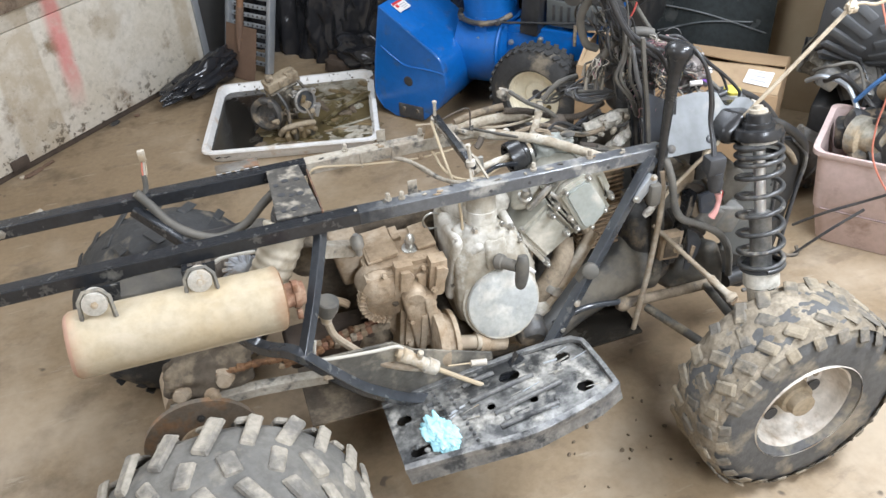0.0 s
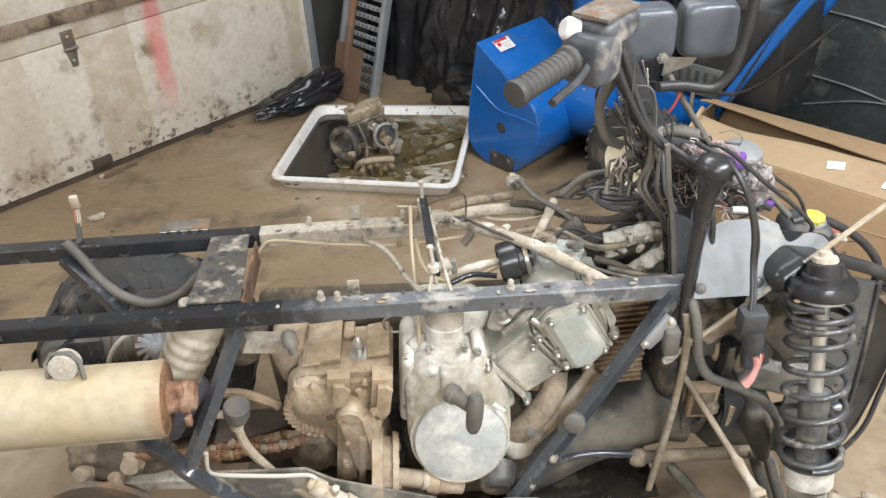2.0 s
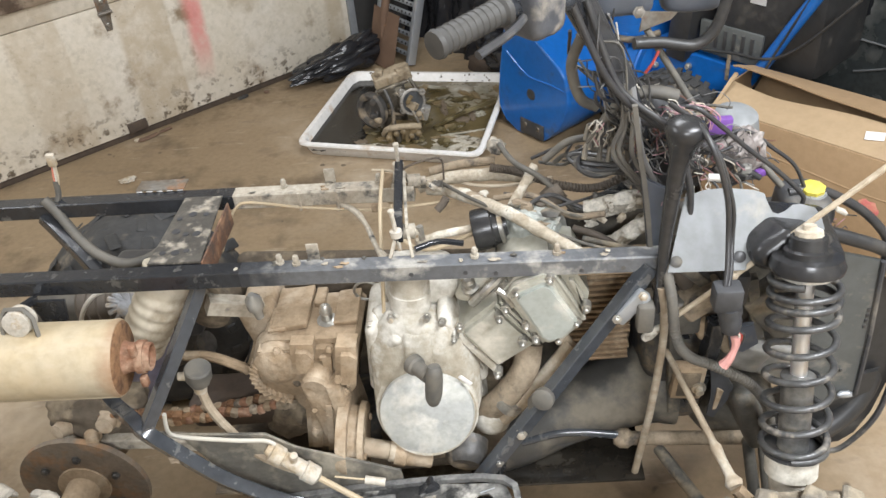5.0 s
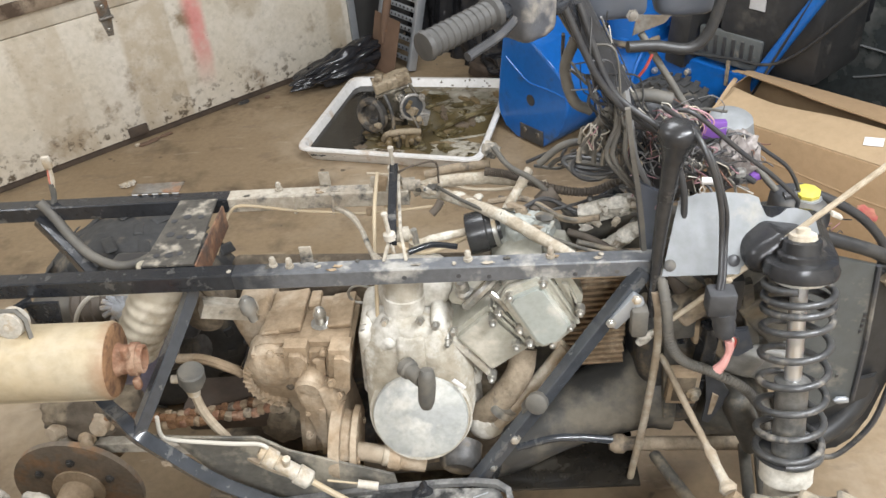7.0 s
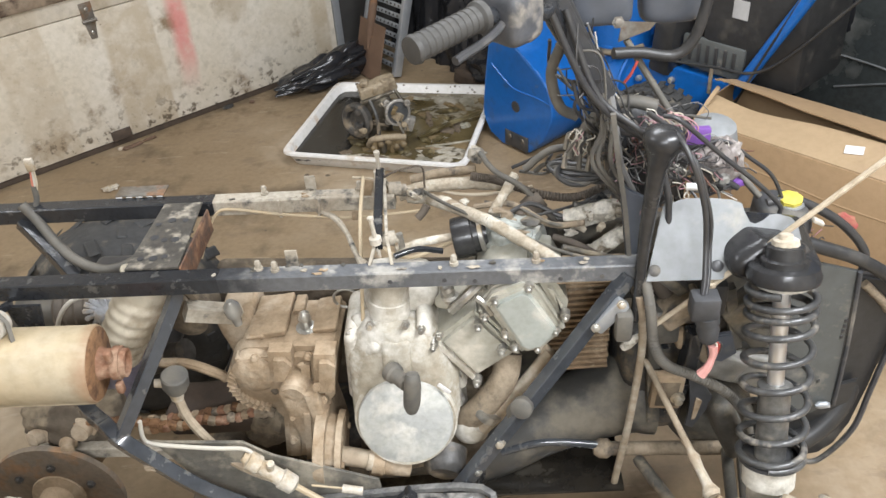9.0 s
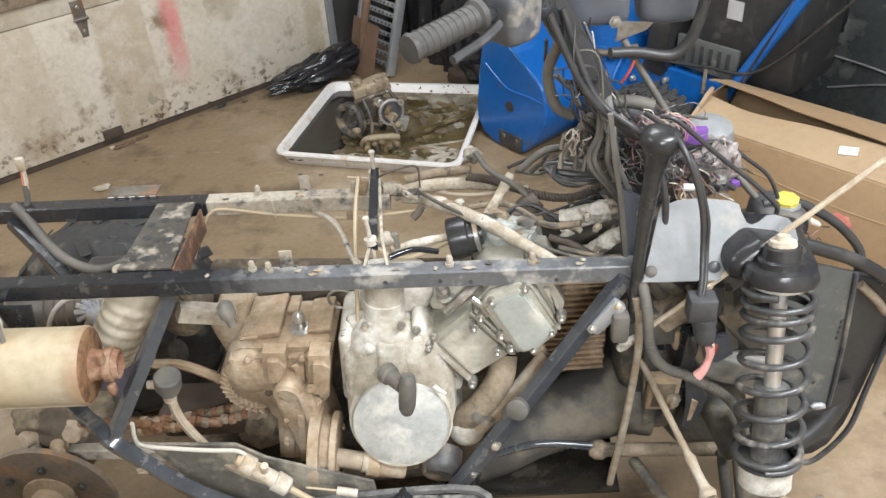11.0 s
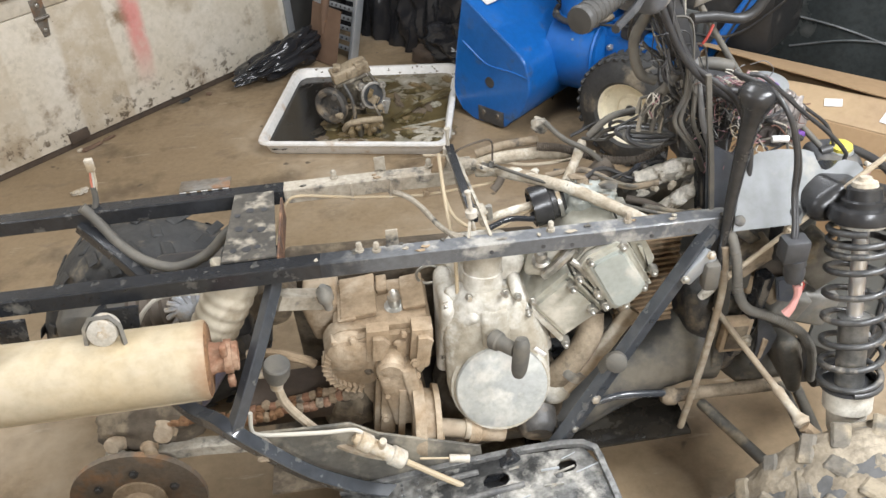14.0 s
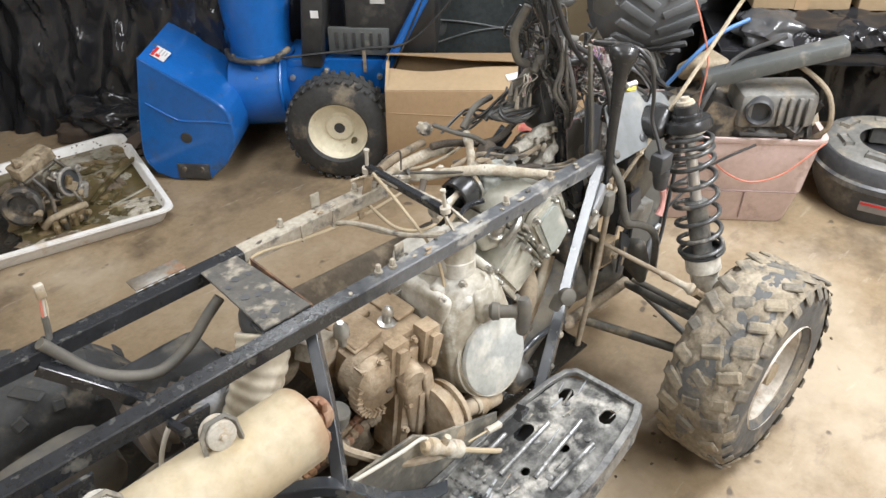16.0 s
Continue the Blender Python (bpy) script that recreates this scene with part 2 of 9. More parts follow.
    "disc_steel": mat("disc_steel", (0.19, 0.165, 0.135), 0.55, 0.4, other=(0.26, 0.2, 0.145), scale=18, dirt=(0.28, 0.17, 0.095), dirt_scale=14, dirt_amount=0.3, bump=0.3, fine=0.8),
    "rubber_white": mat("rubber_white", (0.52, 0.50, 0.45), 0.7, other=(0.5, 0.45, 0.38), scale=25, dirt=DUST, dirt_scale=20, dirt_amount=0.2, bump=0.2),
    "rust_light": mat("rust_light", (0.28, 0.145, 0.085), 0.85, other=(0.20, 0.09, 0.05), scale=25, dirt=(0.38, 0.25, 0.17), dirt_scale=18, dirt_amount=0.3, bump=0.4, bump_scale=120),
    "glass_dirty": mat("glass_dirty", (0.45, 0.45, 0.43), 0.15, 0.4, other=(0.3, 0.29, 0.26), scale=20, bump=0.1),
    "panel_dusty": mat("panel_dusty", (0.17, 0.158, 0.135), 0.6, other=(0.10, 0.094, 0.083), scale=10, dirt=(0.33, 0.295, 0.235), dirt_scale=12, dirt_amount=0.3, bump=0.25),
    "alloy_dust": mat("alloy_dust", (0.46, 0.425, 0.36), 0.6, 0.15, other=(0.34, 0.30, 0.235), scale=16, dirt=(0.62, 0.59, 0.53), dirt_scale=11, dirt_amount=0.45, bump=0.25, bump_scale=110, fine=0.84),
    "cover_green": mat("cover_green", (0.42, 0.445, 0.415), 0.5, 0.2, other=(0.38, 0.40, 0.37), scale=16, dirt=(0.54, 0.52, 0.46), dirt_scale=12, dirt_amount=0.2, bump=0.06, fine=0.88),
    "rubber_shiny": mat("rubber_shiny", (0.022, 0.022, 0.024), 0.27, other=(0.04, 0.039, 0.038), scale=14, dirt=(0.14, 0.125, 0.105), dirt_scale=12, dirt_amount=0.1, bump=0.1),
    "rubber_grip": mat("rubber_grip", (0.068, 0.065, 0.06), 0.6, other=(0.045, 0.043, 0.04), scale=20, bump=0.3),
    "fin_brown": mat("fin_brown", (0.27, 0.185, 0.11), 0.8, other=(0.17, 0.115, 0.068), scale=14, dirt=(0.36, 0.28, 0.19), dirt_scale=20, dirt_amount=0.2, bump=0.3),
    "arm_dusty": mat("arm_dusty", (0.06, 0.058, 0.054), 0.55, other=(0.12, 0.108, 0.088), scale=14, dirt=(0.28, 0.235, 0.17), dirt_scale=10, dirt_amount=0.22, bump=0.25),
    "shock_body": mat("shock_body", (0.20, 0.20, 0.20), 0.35, 0.5, other=(0.32, 0.31, 0.29), scale=20, dirt=(0.42, 0.38, 0.32), dirt_scale=14, dirt_amount=0.25, bump=0.2),
    "spring_black": mat("spring_black", (0.04, 0.041, 0.043), 0.36, other=(0.09, 0.088, 0.085), scale=24, dirt=(0.28, 0.25, 0.21), dirt_scale=22, dirt_amount=0.15, bump=0.12, coat=0.2),
    "panel_black": mat("panel_black", (0.078, 0.083, 0.081), 0.42, other=(0.098, 0.102, 0.099), scale=10, dirt=(0.22, 0.20, 0.17), dirt_scale=14, dirt_amount=0.12, bump=0.1, fine=0.88),
    "switch_grey": mat("switch_grey", (0.06, 0.063, 0.072), 0.45, other=(0.11, 0.11, 0.115), scale=12, dirt=(0.3, 0.27, 0.23), dirt_scale=14, dirt_amount=0.15, bump=0.15),
    "pod_grey": mat("pod_grey", (0.072, 0.079, 0.095), 0.32, other=(0.095, 0.103, 0.12), scale=6, dirt=(0.20, 0.19, 0.175), dirt_scale=9, dirt_amount=0.1, bump=0.05, fine=0.88),
    "foot_edge": mat("foot_edge", (0.13, 0.13, 0.135), 0.38, 0.4, other=(0.30, 0.295, 0.28), scale=22, dirt=(0.05, 0.05, 0.05), dirt_scale=18, dirt_amount=0.28, bump=0.25),
    "rail_wood": mat("rail_wood", (0.20, 0.14, 0.09), 0.8, other=(0.33, 0.26, 0.19), scale=7, dirt=(0.09, 0.06, 0.04), dirt_scale=9, dirt_amount=0.3, bump=0.3),
    "rust_dark": mat("rust_dark", (0.085, 0.06, 0.042), 0.85, other=(0.055, 0.04, 0.03), scale=22, bump=0.5),
    "spade_wood": mat("spade_wood", (0.24, 0.13, 0.07), 0.7, other=(0.16, 0.085, 0.045), scale=14, bump=0.2),
    "label_grey": mat("label_grey", (0.45, 0.44, 0.43), 0.6, bump=0.0),
    "label_dark": mat("label_dark", (0.22, 0.20, 0.19), 0.6, bump=0.0),
    "sludge": mat("sludge", (0.10, 0.075, 0.03), 0.35, other=(0.05, 0.038, 0.015), scale=20, dirt=(0.2, 0.16, 0.08), dirt_scale=16, dirt_amount=0.3, bump=0.5),
    "sludge_pale": mat("sludge_pale", (0.34, 0.32, 0.26), 0.4, other=(0.16, 0.14, 0.09), scale=24, bump=0.4),
    "cast_grime": mat("cast_grime", (0.17, 0.15, 0.12), 0.4, 0.35, other=(0.07, 0.058, 0.04), scale=26, dirt=(0.36, 0.32, 0.25), dirt_scale=20, dirt_amount=0.22, bump=0.4),
    "cast_tan": mat("cast_tan", (0.38, 0.31, 0.22), 0.7, other=(0.28, 0.22, 0.14), scale=18, dirt=(0.15, 0.11, 0.07), dirt_scale=16, dirt_amount=0.2, bump=0.4),
    "cast_brown": mat("cast_brown", (0.20, 0.145, 0.075), 0.45, other=(0.12, 0.085, 0.04), scale=20, bump=0.4),
    "bore_dark": mat("bore_dark", (0.06, 0.065, 0.07), 0.4, 0.4, other=(0.09, 0.095, 0.1), scale=15, bump=0.1),
    # paler copy of card: the lit top flap's brightness as colour; also plain cartons
    "card_light": mat("card_light", (0.375, 0.27, 0.16), 0.85, other=(0.35, 0.25, 0.148), scale=2, dirt=(0.30, 0.21, 0.13), dirt_scale=3, dirt_amount=0.05, bump=0.08, fine=0.9),
    "red_mark": mat("red_mark", (0.55, 0.10, 0.12), 0.7, other=(0.6, 0.3, 0.2), scale=30, bump=0.0),
    "gloss_black": mat("gloss_black", (0.046, 0.052, 0.052), 0.2, other=(0.06, 0.066, 0.065), scale=3, dirt=(0.13, 0.13, 0.12), dirt_scale=5, dirt_amount=0.14, bump=0.08, bump_scale=7),
    "crease": mat("crease", (0.10, 0.11, 0.11), 0.12, other=(0.2, 0.2, 0.2), scale=9, bump=0.3),
    "crease_bag": mat("crease_bag", (0.10, 0.10, 0.105), 0.2, other=(0.05, 0.05, 0.05), scale=6, bump=0.5, bump_scale=12),
    "rubber_dark": mat("rubber_dark", (0.10, 0.105, 0.11), 0.7, other=(0.13, 0.132, 0.135), scale=10, bump=0.3),
    "pink_dark": mat("pink_dark", (0.30, 0.22, 0.20), 0.6, bump=0.0),
    "junk_grey": mat("junk_grey", (0.17, 0.165, 0.155), 0.5, 0.1, other=(0.23, 0.22, 0.2), scale=10, dirt=(0.3, 0.26, 0.2), dirt_scale=10, dirt_amount=0.25, bump=0.2),
    "blue_wire": mat("blue_wire", (0.08, 0.2, 0.45), 0.5, bump=0.0),
    "head_alloy": mat("head_alloy", (0.44, 0.43, 0.37), 0.5, 0.25, other=(0.38, 0.36, 0.30), scale=12, dirt=(0.56, 0.52, 0.44), dirt_scale=10, dirt_amount=0.3, bump=0.15, bump_scale=110, fine=0.84),
    "crank_pale": mat("crank_pale", (0.47, 0.435, 0.365), 0.65, 0.1, other=(0.29, 0.245, 0.175), scale=14, dirt=(0.60, 0.575, 0.52), dirt_scale=11, dirt_amount=0.34, bump=0.3, bump_scale=90, fine=0.78),
    "duct_cream": mat("duct_cream", (0.60, 0.54, 0.44), 0.65, other=(0.48, 0.42, 0.32), scale=10, dirt=(0.32, 0.265, 0.19), dirt_scale=9, dirt_amount=0.2, bump=0.2, fine=0.86),
    "duct_dusty": mat("duct_dusty", (0.06, 0.057, 0.052), 0.42, other=(0.038, 0.037, 0.035), scale=5, dirt=(0.17, 0.15, 0.118), dirt_scale=6, dirt_amount=0.28, bump=0.12, fine=0.84),
    "frame_gloss": mat("frame_gloss", (0.034, 0.038, 0.045), 0.22, 0.0, other=(0.06, 0.065, 0.073), scale=14, dirt=(0.15, 0.142, 0.125), dirt_scale=24, dirt_amount=0.09, bump=0.08, coat=0.6, fine=0.85, contrast=0.3),
    "violet_plastic": mat("violet_plastic", (0.15, 0.135, 0.18), 0.3, other=(0.22, 0.2, 0.24), scale=10, dirt=(0.34, 0.29, 0.24), dirt_scale=12, dirt_amount=0.2, bump=0.1),
    "boot_brown": mat("boot_brown", (0.07, 0.056, 0.044), 0.7, other=(0.11, 0.088, 0.066), scale=12, bump=0.2),
    "tape_pale": mat("tape_pale", (0.66, 0.63, 0.57), 0.7, other=(0.60, 0.55, 0.46), scale=24, dirt=(0.20, 0.165, 0.12), dirt_scale=34, dirt_amount=0.24, bump=0.7, bump_scale=120, fine=0.6),
    "tyre_dusty": mat("tyre_dusty", (0.12, 0.114, 0.104), 0.85, other=(0.17, 0.16, 0.142), scale=8, dirt=(0.25, 0.225, 0.185), dirt_scale=7, dirt_amount=0.3, bump=0.4, place="Position"),
    # gear_dust darkened: puts the shade of inner gaps into the colour; also dirt clods
    "gear_shade_dirt": mat("gear_shade_dirt", (0.13, 0.10, 0.07), 0.9, other=(0.08, 0.064, 0.046), scale=14, dirt=(0.24, 0.19, 0.13), dirt_scale=11, dirt_amount=0.3, bump=0.5),
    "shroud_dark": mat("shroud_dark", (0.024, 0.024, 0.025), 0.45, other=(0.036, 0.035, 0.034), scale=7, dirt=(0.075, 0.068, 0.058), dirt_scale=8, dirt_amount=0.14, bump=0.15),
    "hinge_metal": mat("hinge_metal", (0.26, 0.25, 0.23), 0.5, 0.5, other=(0.17, 0.13, 0.09), scale=22, dirt=(0.2, 0.11, 0.06), dirt_scale=20, dirt_amount=0.3, bump=0.2),
    "mud_crust": mat("mud_crust", (0.255, 0.210, 0.150), 0.95, other=(0.17, 0.143, 0.108), scale=20, dirt=(0.34, 0.29, 0.22), dirt_scale=14, dirt_amount=0.28, bump=0.9, bump_scale=60, place="Position"),
    "lug_mud": mat("lug_mud", (0.185, 0.160, 0.125), 0.9, other=(0.125, 0.115, 0.10), scale=16, dirt=(0.29, 0.243, 0.175), dirt_scale=13, dirt_amount=0.4, bump=0.8, bump_scale=60, place="Position"),
    "chalk": mat("chalk", (0.70, 0.66, 0.58), 0.85, other=(0.58, 0.53, 0.44), scale=16, dirt=(0.36, 0.30, 0.22), dirt_scale=18, dirt_amount=0.14, bump=0.4),
    "mud_dark": mat("mud_dark", (0.10, 0.075, 0.05), 0.95, other=(0.16, 0.12, 0.08), scale=40, bump=0.5),
}


def stained(m, build):
    """Adds stains with shapes of their own to a material: build(nodes, links, position, colour) gives the new colour."""
    n, l = m.node_tree.nodes, m.node_tree.links
    bs = n["Principled BSDF"]
    src = bs.inputs["Base Color"].links[0].from_socket
    pos = n.new("ShaderNodeTexCoord").outputs["Object"]
    l.new(build(n, l, pos, src), bs.inputs["Base Color"])


def node_math(n, l, op, a, b=None):
    x = n.new("ShaderNodeMath")
    x.operation = op
    for i, v in enumerate((a, b)):
        if v is None:
            continue
        if isinstance(v, (int, float)):
            x.inputs[i].default_value = v
        else:
            l.new(v, x.inputs[i])
    return x.outputs[0]


def node_range(n, l, v, lo, hi, to0=0.0, to1=1.0):
    r = n.new("ShaderNodeMapRange")
    r.interpolation_type = "SMOOTHSTEP"
    for i, x in enumerate((lo, hi, to0, to1)):
        r.inputs[i + 1].default_value = x
    l.new(v, r.inputs[0])
    return r.outputs[0]


def node_noise(n, l, pos, scale, detail=6, stretch=(1, 1, 1)):
    mp = n.new("ShaderNodeMapping")
    mp.inputs["Scale"].default_value = stretch
    l.new(pos, mp.inputs[0])
    t = n.new("ShaderNodeTexNoise")
    t.inputs["Scale"].default_value, t.inputs["Detail"].default_value, t.inputs["Roughness"].default_value = scale, detail, 0.65
    l.new(mp.outputs[0], t.inputs[0])
    return t.outputs[0]


def node_mix(n, l, f, a, b):
    x = n.new("ShaderNodeMix")
    x.data_type = "RGBA"
    l.new(f, x.inputs[0])
    for s, v in ((6, a), (7, b)):
        if isinstance(v, tuple):
            x.inputs[s].default_value = (*v, 1)
        else:
            l.new(v, x.inputs[s])
    return x.outputs[2]


def door_stains(n, l, pos, col):
    dot = n.new("ShaderNodeVectorMath")
    dot.operation = "DOT_PRODUCT"
    sub = n.new("ShaderNodeVectorMath")
    sub.operation = "SUBTRACT"
    l.new(pos, sub.inputs[0])
    sub.inputs[1].default_value = C
    l.new(sub.outputs[0], dot.inputs[0])
    dot.inputs[1].default_value = -D
    sep = n.new("ShaderNodeSeparateXYZ")
    l.new(pos, sep.inputs[0])
    v, z = dot.outputs["Value"], sep.outputs[2]
    wob = node_math(n, l, "MULTIPLY", node_noise(n, l, pos, 5, 4), 0.05)
    vv = node_math(n, l, "ADD", v, wob)
    rough = node_noise(n, l, pos, 16, 7)
    for v0, v1, a in ((0.90, 1.10, 0.85), (1.33, 1.52, 0.7), (1.95, 2.3, 0.8), (0.06, 0.14, 0.9)):
        band = node_math(n, l, "MULTIPLY", node_range(n, l, vv, v0 + 0.015, v0 + 0.03), node_range(n, l, vv, v1 + 0.02, v1 + 0.05, 1.0, 0.0))
        f = node_math(n, l, "MULTIPLY", band, node_range(n, l, rough, 0.3, 0.62, 0.25 * a, a))
        col = node_mix(n, l, f, col, (0.47, 0.39, 0.28))
    cloud = node_range(n, l, node_noise(n, l, pos, 3.2, 8), 0.53, 0.70, 0.0, 0.75)
    col = node_mix(n, l, cloud, col, (0.45, 0.38, 0.28))
    low = node_math(n, l, "MULTIPLY", node_range(n, l, z, 0.02, 0.2, 1.0, 0.12), node_range(n, l, node_noise(n, l, pos, 26, 8), 0.54, 0.62))
    col = node_mix(n, l, low, col, (0.09, 0.065, 0.04))
    speck = node_range(n, l, node_noise(n, l, pos, 70, 3), 0.70, 0.74, 0.0, 0.8)
    col = node_mix(n, l, speck, col, (0.10, 0.075, 0.05))
    rv = node_math(n, l, "ADD", vv, node_math(n, l, "MULTIPLY", z, 0.03))
    red = node_math(n, l, "MULTIPLY", node_range(n, l, rv, 0.765, 0.80), node_range(n, l, rv, 0.83, 0.885, 1.0, 0.0))
    red = node_math(n, l, "MULTIPLY", red, node_range(n, l, z, 0.10, 0.38, 0.0, 0.8))
    red = node_math(n, l, "MULTIPLY", red, node_range(n, l, rough, 0.25, 0.55, 0.55, 1.0))
    return node_mix(n, l, red, col, (0.66, 0.22, 0.20))


stained(M["door_white"], door_stains)


def floor_stains(n, l, pos, col):
    pale = node_range(n, l, node_noise(n, l, pos, 0.9, 7), 0.48, 0.66, 0.0, 0.6)
    col = node_mix(n, l, pale, col, (0.47, 0.39, 0.29))
    swirl = node_range(n, l, node_noise(n, l, pos, 4.5, 8, (1.0, 2.2, 1.0)), 0.56, 0.68, 0.0, 0.5)
    col = node_mix(n, l, swirl, col, (0.15, 0.11, 0.075))
    spots = node_range(n, l, node_noise(n, l, pos, 9, 2), 0.69, 0.73, 0.0, 0.85)
    col = node_mix(n, l, spots, col, (0.07, 0.052, 0.036))
    streak = node_range(n, l, node_noise(n, l, pos, 22, 6, (0.25, 1.2, 1.0)), 0.60, 0.72, 0.0, 0.4)
    return node_mix(n, l, streak, col, (0.46, 0.40, 0.31))


stained(M["concrete"], floor_stains)


def muffler_stains(n, l, pos, col):
    sep = n.new("ShaderNodeSeparateXYZ")
    l.new(pos, sep.inputs[0])
    x = node_math(n, l, "ADD", sep.outputs[0], node_math(n, l, "MULTIPLY", node_noise(n, l, pos, 22, 6), 0.06))
    col = node_mix(n, l, node_range(n, l, x, 0.0, 0.045, 0.0, 0.8), col, (0.27, 0.15, 0.075))
    col = node_mix(n, l, node_range(n, l, x, -0.385, -0.33, 0.75, 0.0), col, (0.46, 0.27, 0.17))
    run = node_range(n, l, node_noise(n, l, pos, 14, 5, (0.3, 1.0, 1.0)), 0.55, 0.7, 0.0, 0.4)
    return node_mix(n, l, run, col, (0.50, 0.43, 0.33))


stained(M["muffler"], muffler_stains)


def rail_stains(n, l, pos, col):
    """Dried mud that thins out towards the rear of the rail."""
    sep = n.new("ShaderNodeSeparateXYZ")
    l.new(pos, sep.inputs[0])
    x = node_math(n, l, "ADD", sep.outputs[0], node_math(n, l, "MULTIPLY", node_noise(n, l, pos, 30, 7), 0.16))
    bare = node_range(n, l, x, 0.30, 0.40, 1.0, 0.0)
    return node_mix(n, l, bare, col, (0.028, 0.03, 0.034))


stained(M["frame_mottled"], rail_stains)


# ---- mesh tools ----
def link_mesh(name, bm, material, smooth=True):
    me = bpy.data.meshes.new(name)
    bmesh.ops.recalc_face_normals(bm, faces=bm.faces)
    bm.to_mesh(me)
    bm.free()
    me.materials.append(M[material])
    if smooth:
        me.shade_smooth()
        me.set_sharp_from_angle(angle=radians(38))
    return new(name, me)


def thing(name, label, category, at=(0, 0, 0), group="", rz=0.0):
    ob = new(name)
    ob.empty_display_size = 0.05
    ob.matrix_basis = pose(*at, 0, 0, rz)
    return tagged(ob, label, category, group)


def part(name, bm, material, parent=None, label="", kind=""):
    """One mesh object in world coordinates, under a thing or a part."""
    ob = link_mesh(name, bm, material)
    if parent is not None:
        ob.parent = parent
        if parent.parent is None:
            ob.matrix_parent_inverse = parent.matrix_basis.inverted()
    return tagged(ob, label, kind=kind)


def single(name, bm, material, label, category, group="", kind=""):
    return tagged(link_mesh(name, bm, material), label, category, group, kind)


def add_box(bm, c, size, m=None, bevel=0.0, taper=1.0):
    g = bmesh.ops.create_cube(bm, size=1.0)["verts"]
    for v in g:
        k = taper if v.co.z < 0 else 1.0
        v.co = Vector((v.co.x * size[0] * k, v.co.y * size[1] * k, v.co.z * size[2]))
        v.co = Vector(c) + (m.to_3x3() @ v.co if m else v.co)
    if bevel:
        es = list({e for v in g for e in v.link_edges})
        bmesh.ops.bevel(bm, geom=es, offset=bevel, segments=2, affect="EDGES", profile=0.5)
    return bm


def box_mesh(c, size, m=None, bevel=0.004, taper=1.0):
    return add_box(bmesh.new(), c, size, m, bevel, taper)


def frame_of(a, b):
    return (Vector(b) - Vector(a)).to_track_quat("Z", "Y").to_matrix()


def add_lathe(bm, a, b, prof, seg=24, caps=True):
    """Rings along the axis from a to b; prof: (fraction of the way, radius)."""
    a, b = Vector(a), Vector(b)
    rot = frame_of(a, b)
    rings = []
    for f, r in prof:
        c = a.lerp(b, f)
        rings.append([bm.verts.new(c + rot @ Vector((r * math.cos(t), r * math.sin(t), 0))) for t in [2 * math.pi * i / seg for i in range(seg)]])
    for p, q in zip(rings, rings[1:]):
        for i in range(seg):
            bm.faces.new((p[i], p[(i + 1) % seg], q[(i + 1) % seg], q[i]))
    if caps:
        bm.faces.new(rings[0][::-1])
        bm.faces.new(rings[-1])
    return bm


def lathe(a, b, prof, seg=24, caps=True):
    return add_lathe(bmesh.new(), a, b, prof, seg, caps)


def rod(a, b, r, seg=12):
    return lathe(a, b, ((0, r * 0.85), (0.02, r), (0.98, r), (1, r * 0.85)), seg)


def spline(pts, n=8):
    """A smooth line through the points."""
    p = [Vector(v) for v in pts]
    if len(p) < 3:
        return p
    p = [p[0] * 2 - p[1]] + p + [p[-1] * 2 - p[-2]]
    out = []
    for i in range(1, len(p) - 2):
        for k in range(n):
            t = k / n
            out.append(0.5 * (2 * p[i] + (p[i + 1] - p[i - 1]) * t + (2 * p[i - 1] - 5 * p[i] + 4 * p[i + 1] - p[i + 2]) * t * t + (3 * p[i] - p[i - 1] - 3 * p[i + 1] + p[i + 2]) * t ** 3))
    return out + [p[-2]]


def add_sweep(bm, pts, r, seg=8, square=False, ribs=0.0, caps=True):
    """A round or square tube along the points."""
    pts = [Vector(v) for v in pts]
    up = Vector((0, 0, 1))
    rings = []
    last = None
    for i, c in enumerate(pts):
        d = (pts[min(i + 1, len(pts) - 1)] - pts[max(i - 1, 0)]).normalized()
        if last is None:
            x = d.cross(up)
            if x.length < 0.05:
                x = d.cross(Vector((1, 0, 0)))
        else:
            x = last - d * last.dot(d)
        x.normalize()
        last = x
        y = d.cross(x)
        rr = (r(i / max(1, len(pts) - 1)) if callable(r) else r) * (1 + (ribs if i % 2 else -ribs))
        if square:
            k = 0.86
            cs = [(1, -k), (1, k), (k, 1), (-k, 1), (-1, k), (-1, -k), (-k, -1), (k, -1)]
        else:
            cs = [(math.cos(2 * math.pi * j / seg), math.sin(2 * math.pi * j / seg)) for j in range(seg)]
        rings.append([bm.verts.new(c + x * (a * rr) + y * (b * rr)) for a, b in cs])
    n = len(rings[0])
    for p, q in zip(rings, rings[1:]):
        for i in range(n):
            bm.faces.new((p[i], p[(i + 1) % n], q[(i + 1) % n], q[i]))
    if caps:
        bm.faces.new(rings[0][::-1])
        bm.faces.new(rings[-1])
    return bm


def sweep(pts, r, seg=8, square=False, smooth=8, ribs=0.0):
    return add_sweep(bmesh.new(), spline(pts, smooth) if smooth else pts, r, seg, square, ribs)


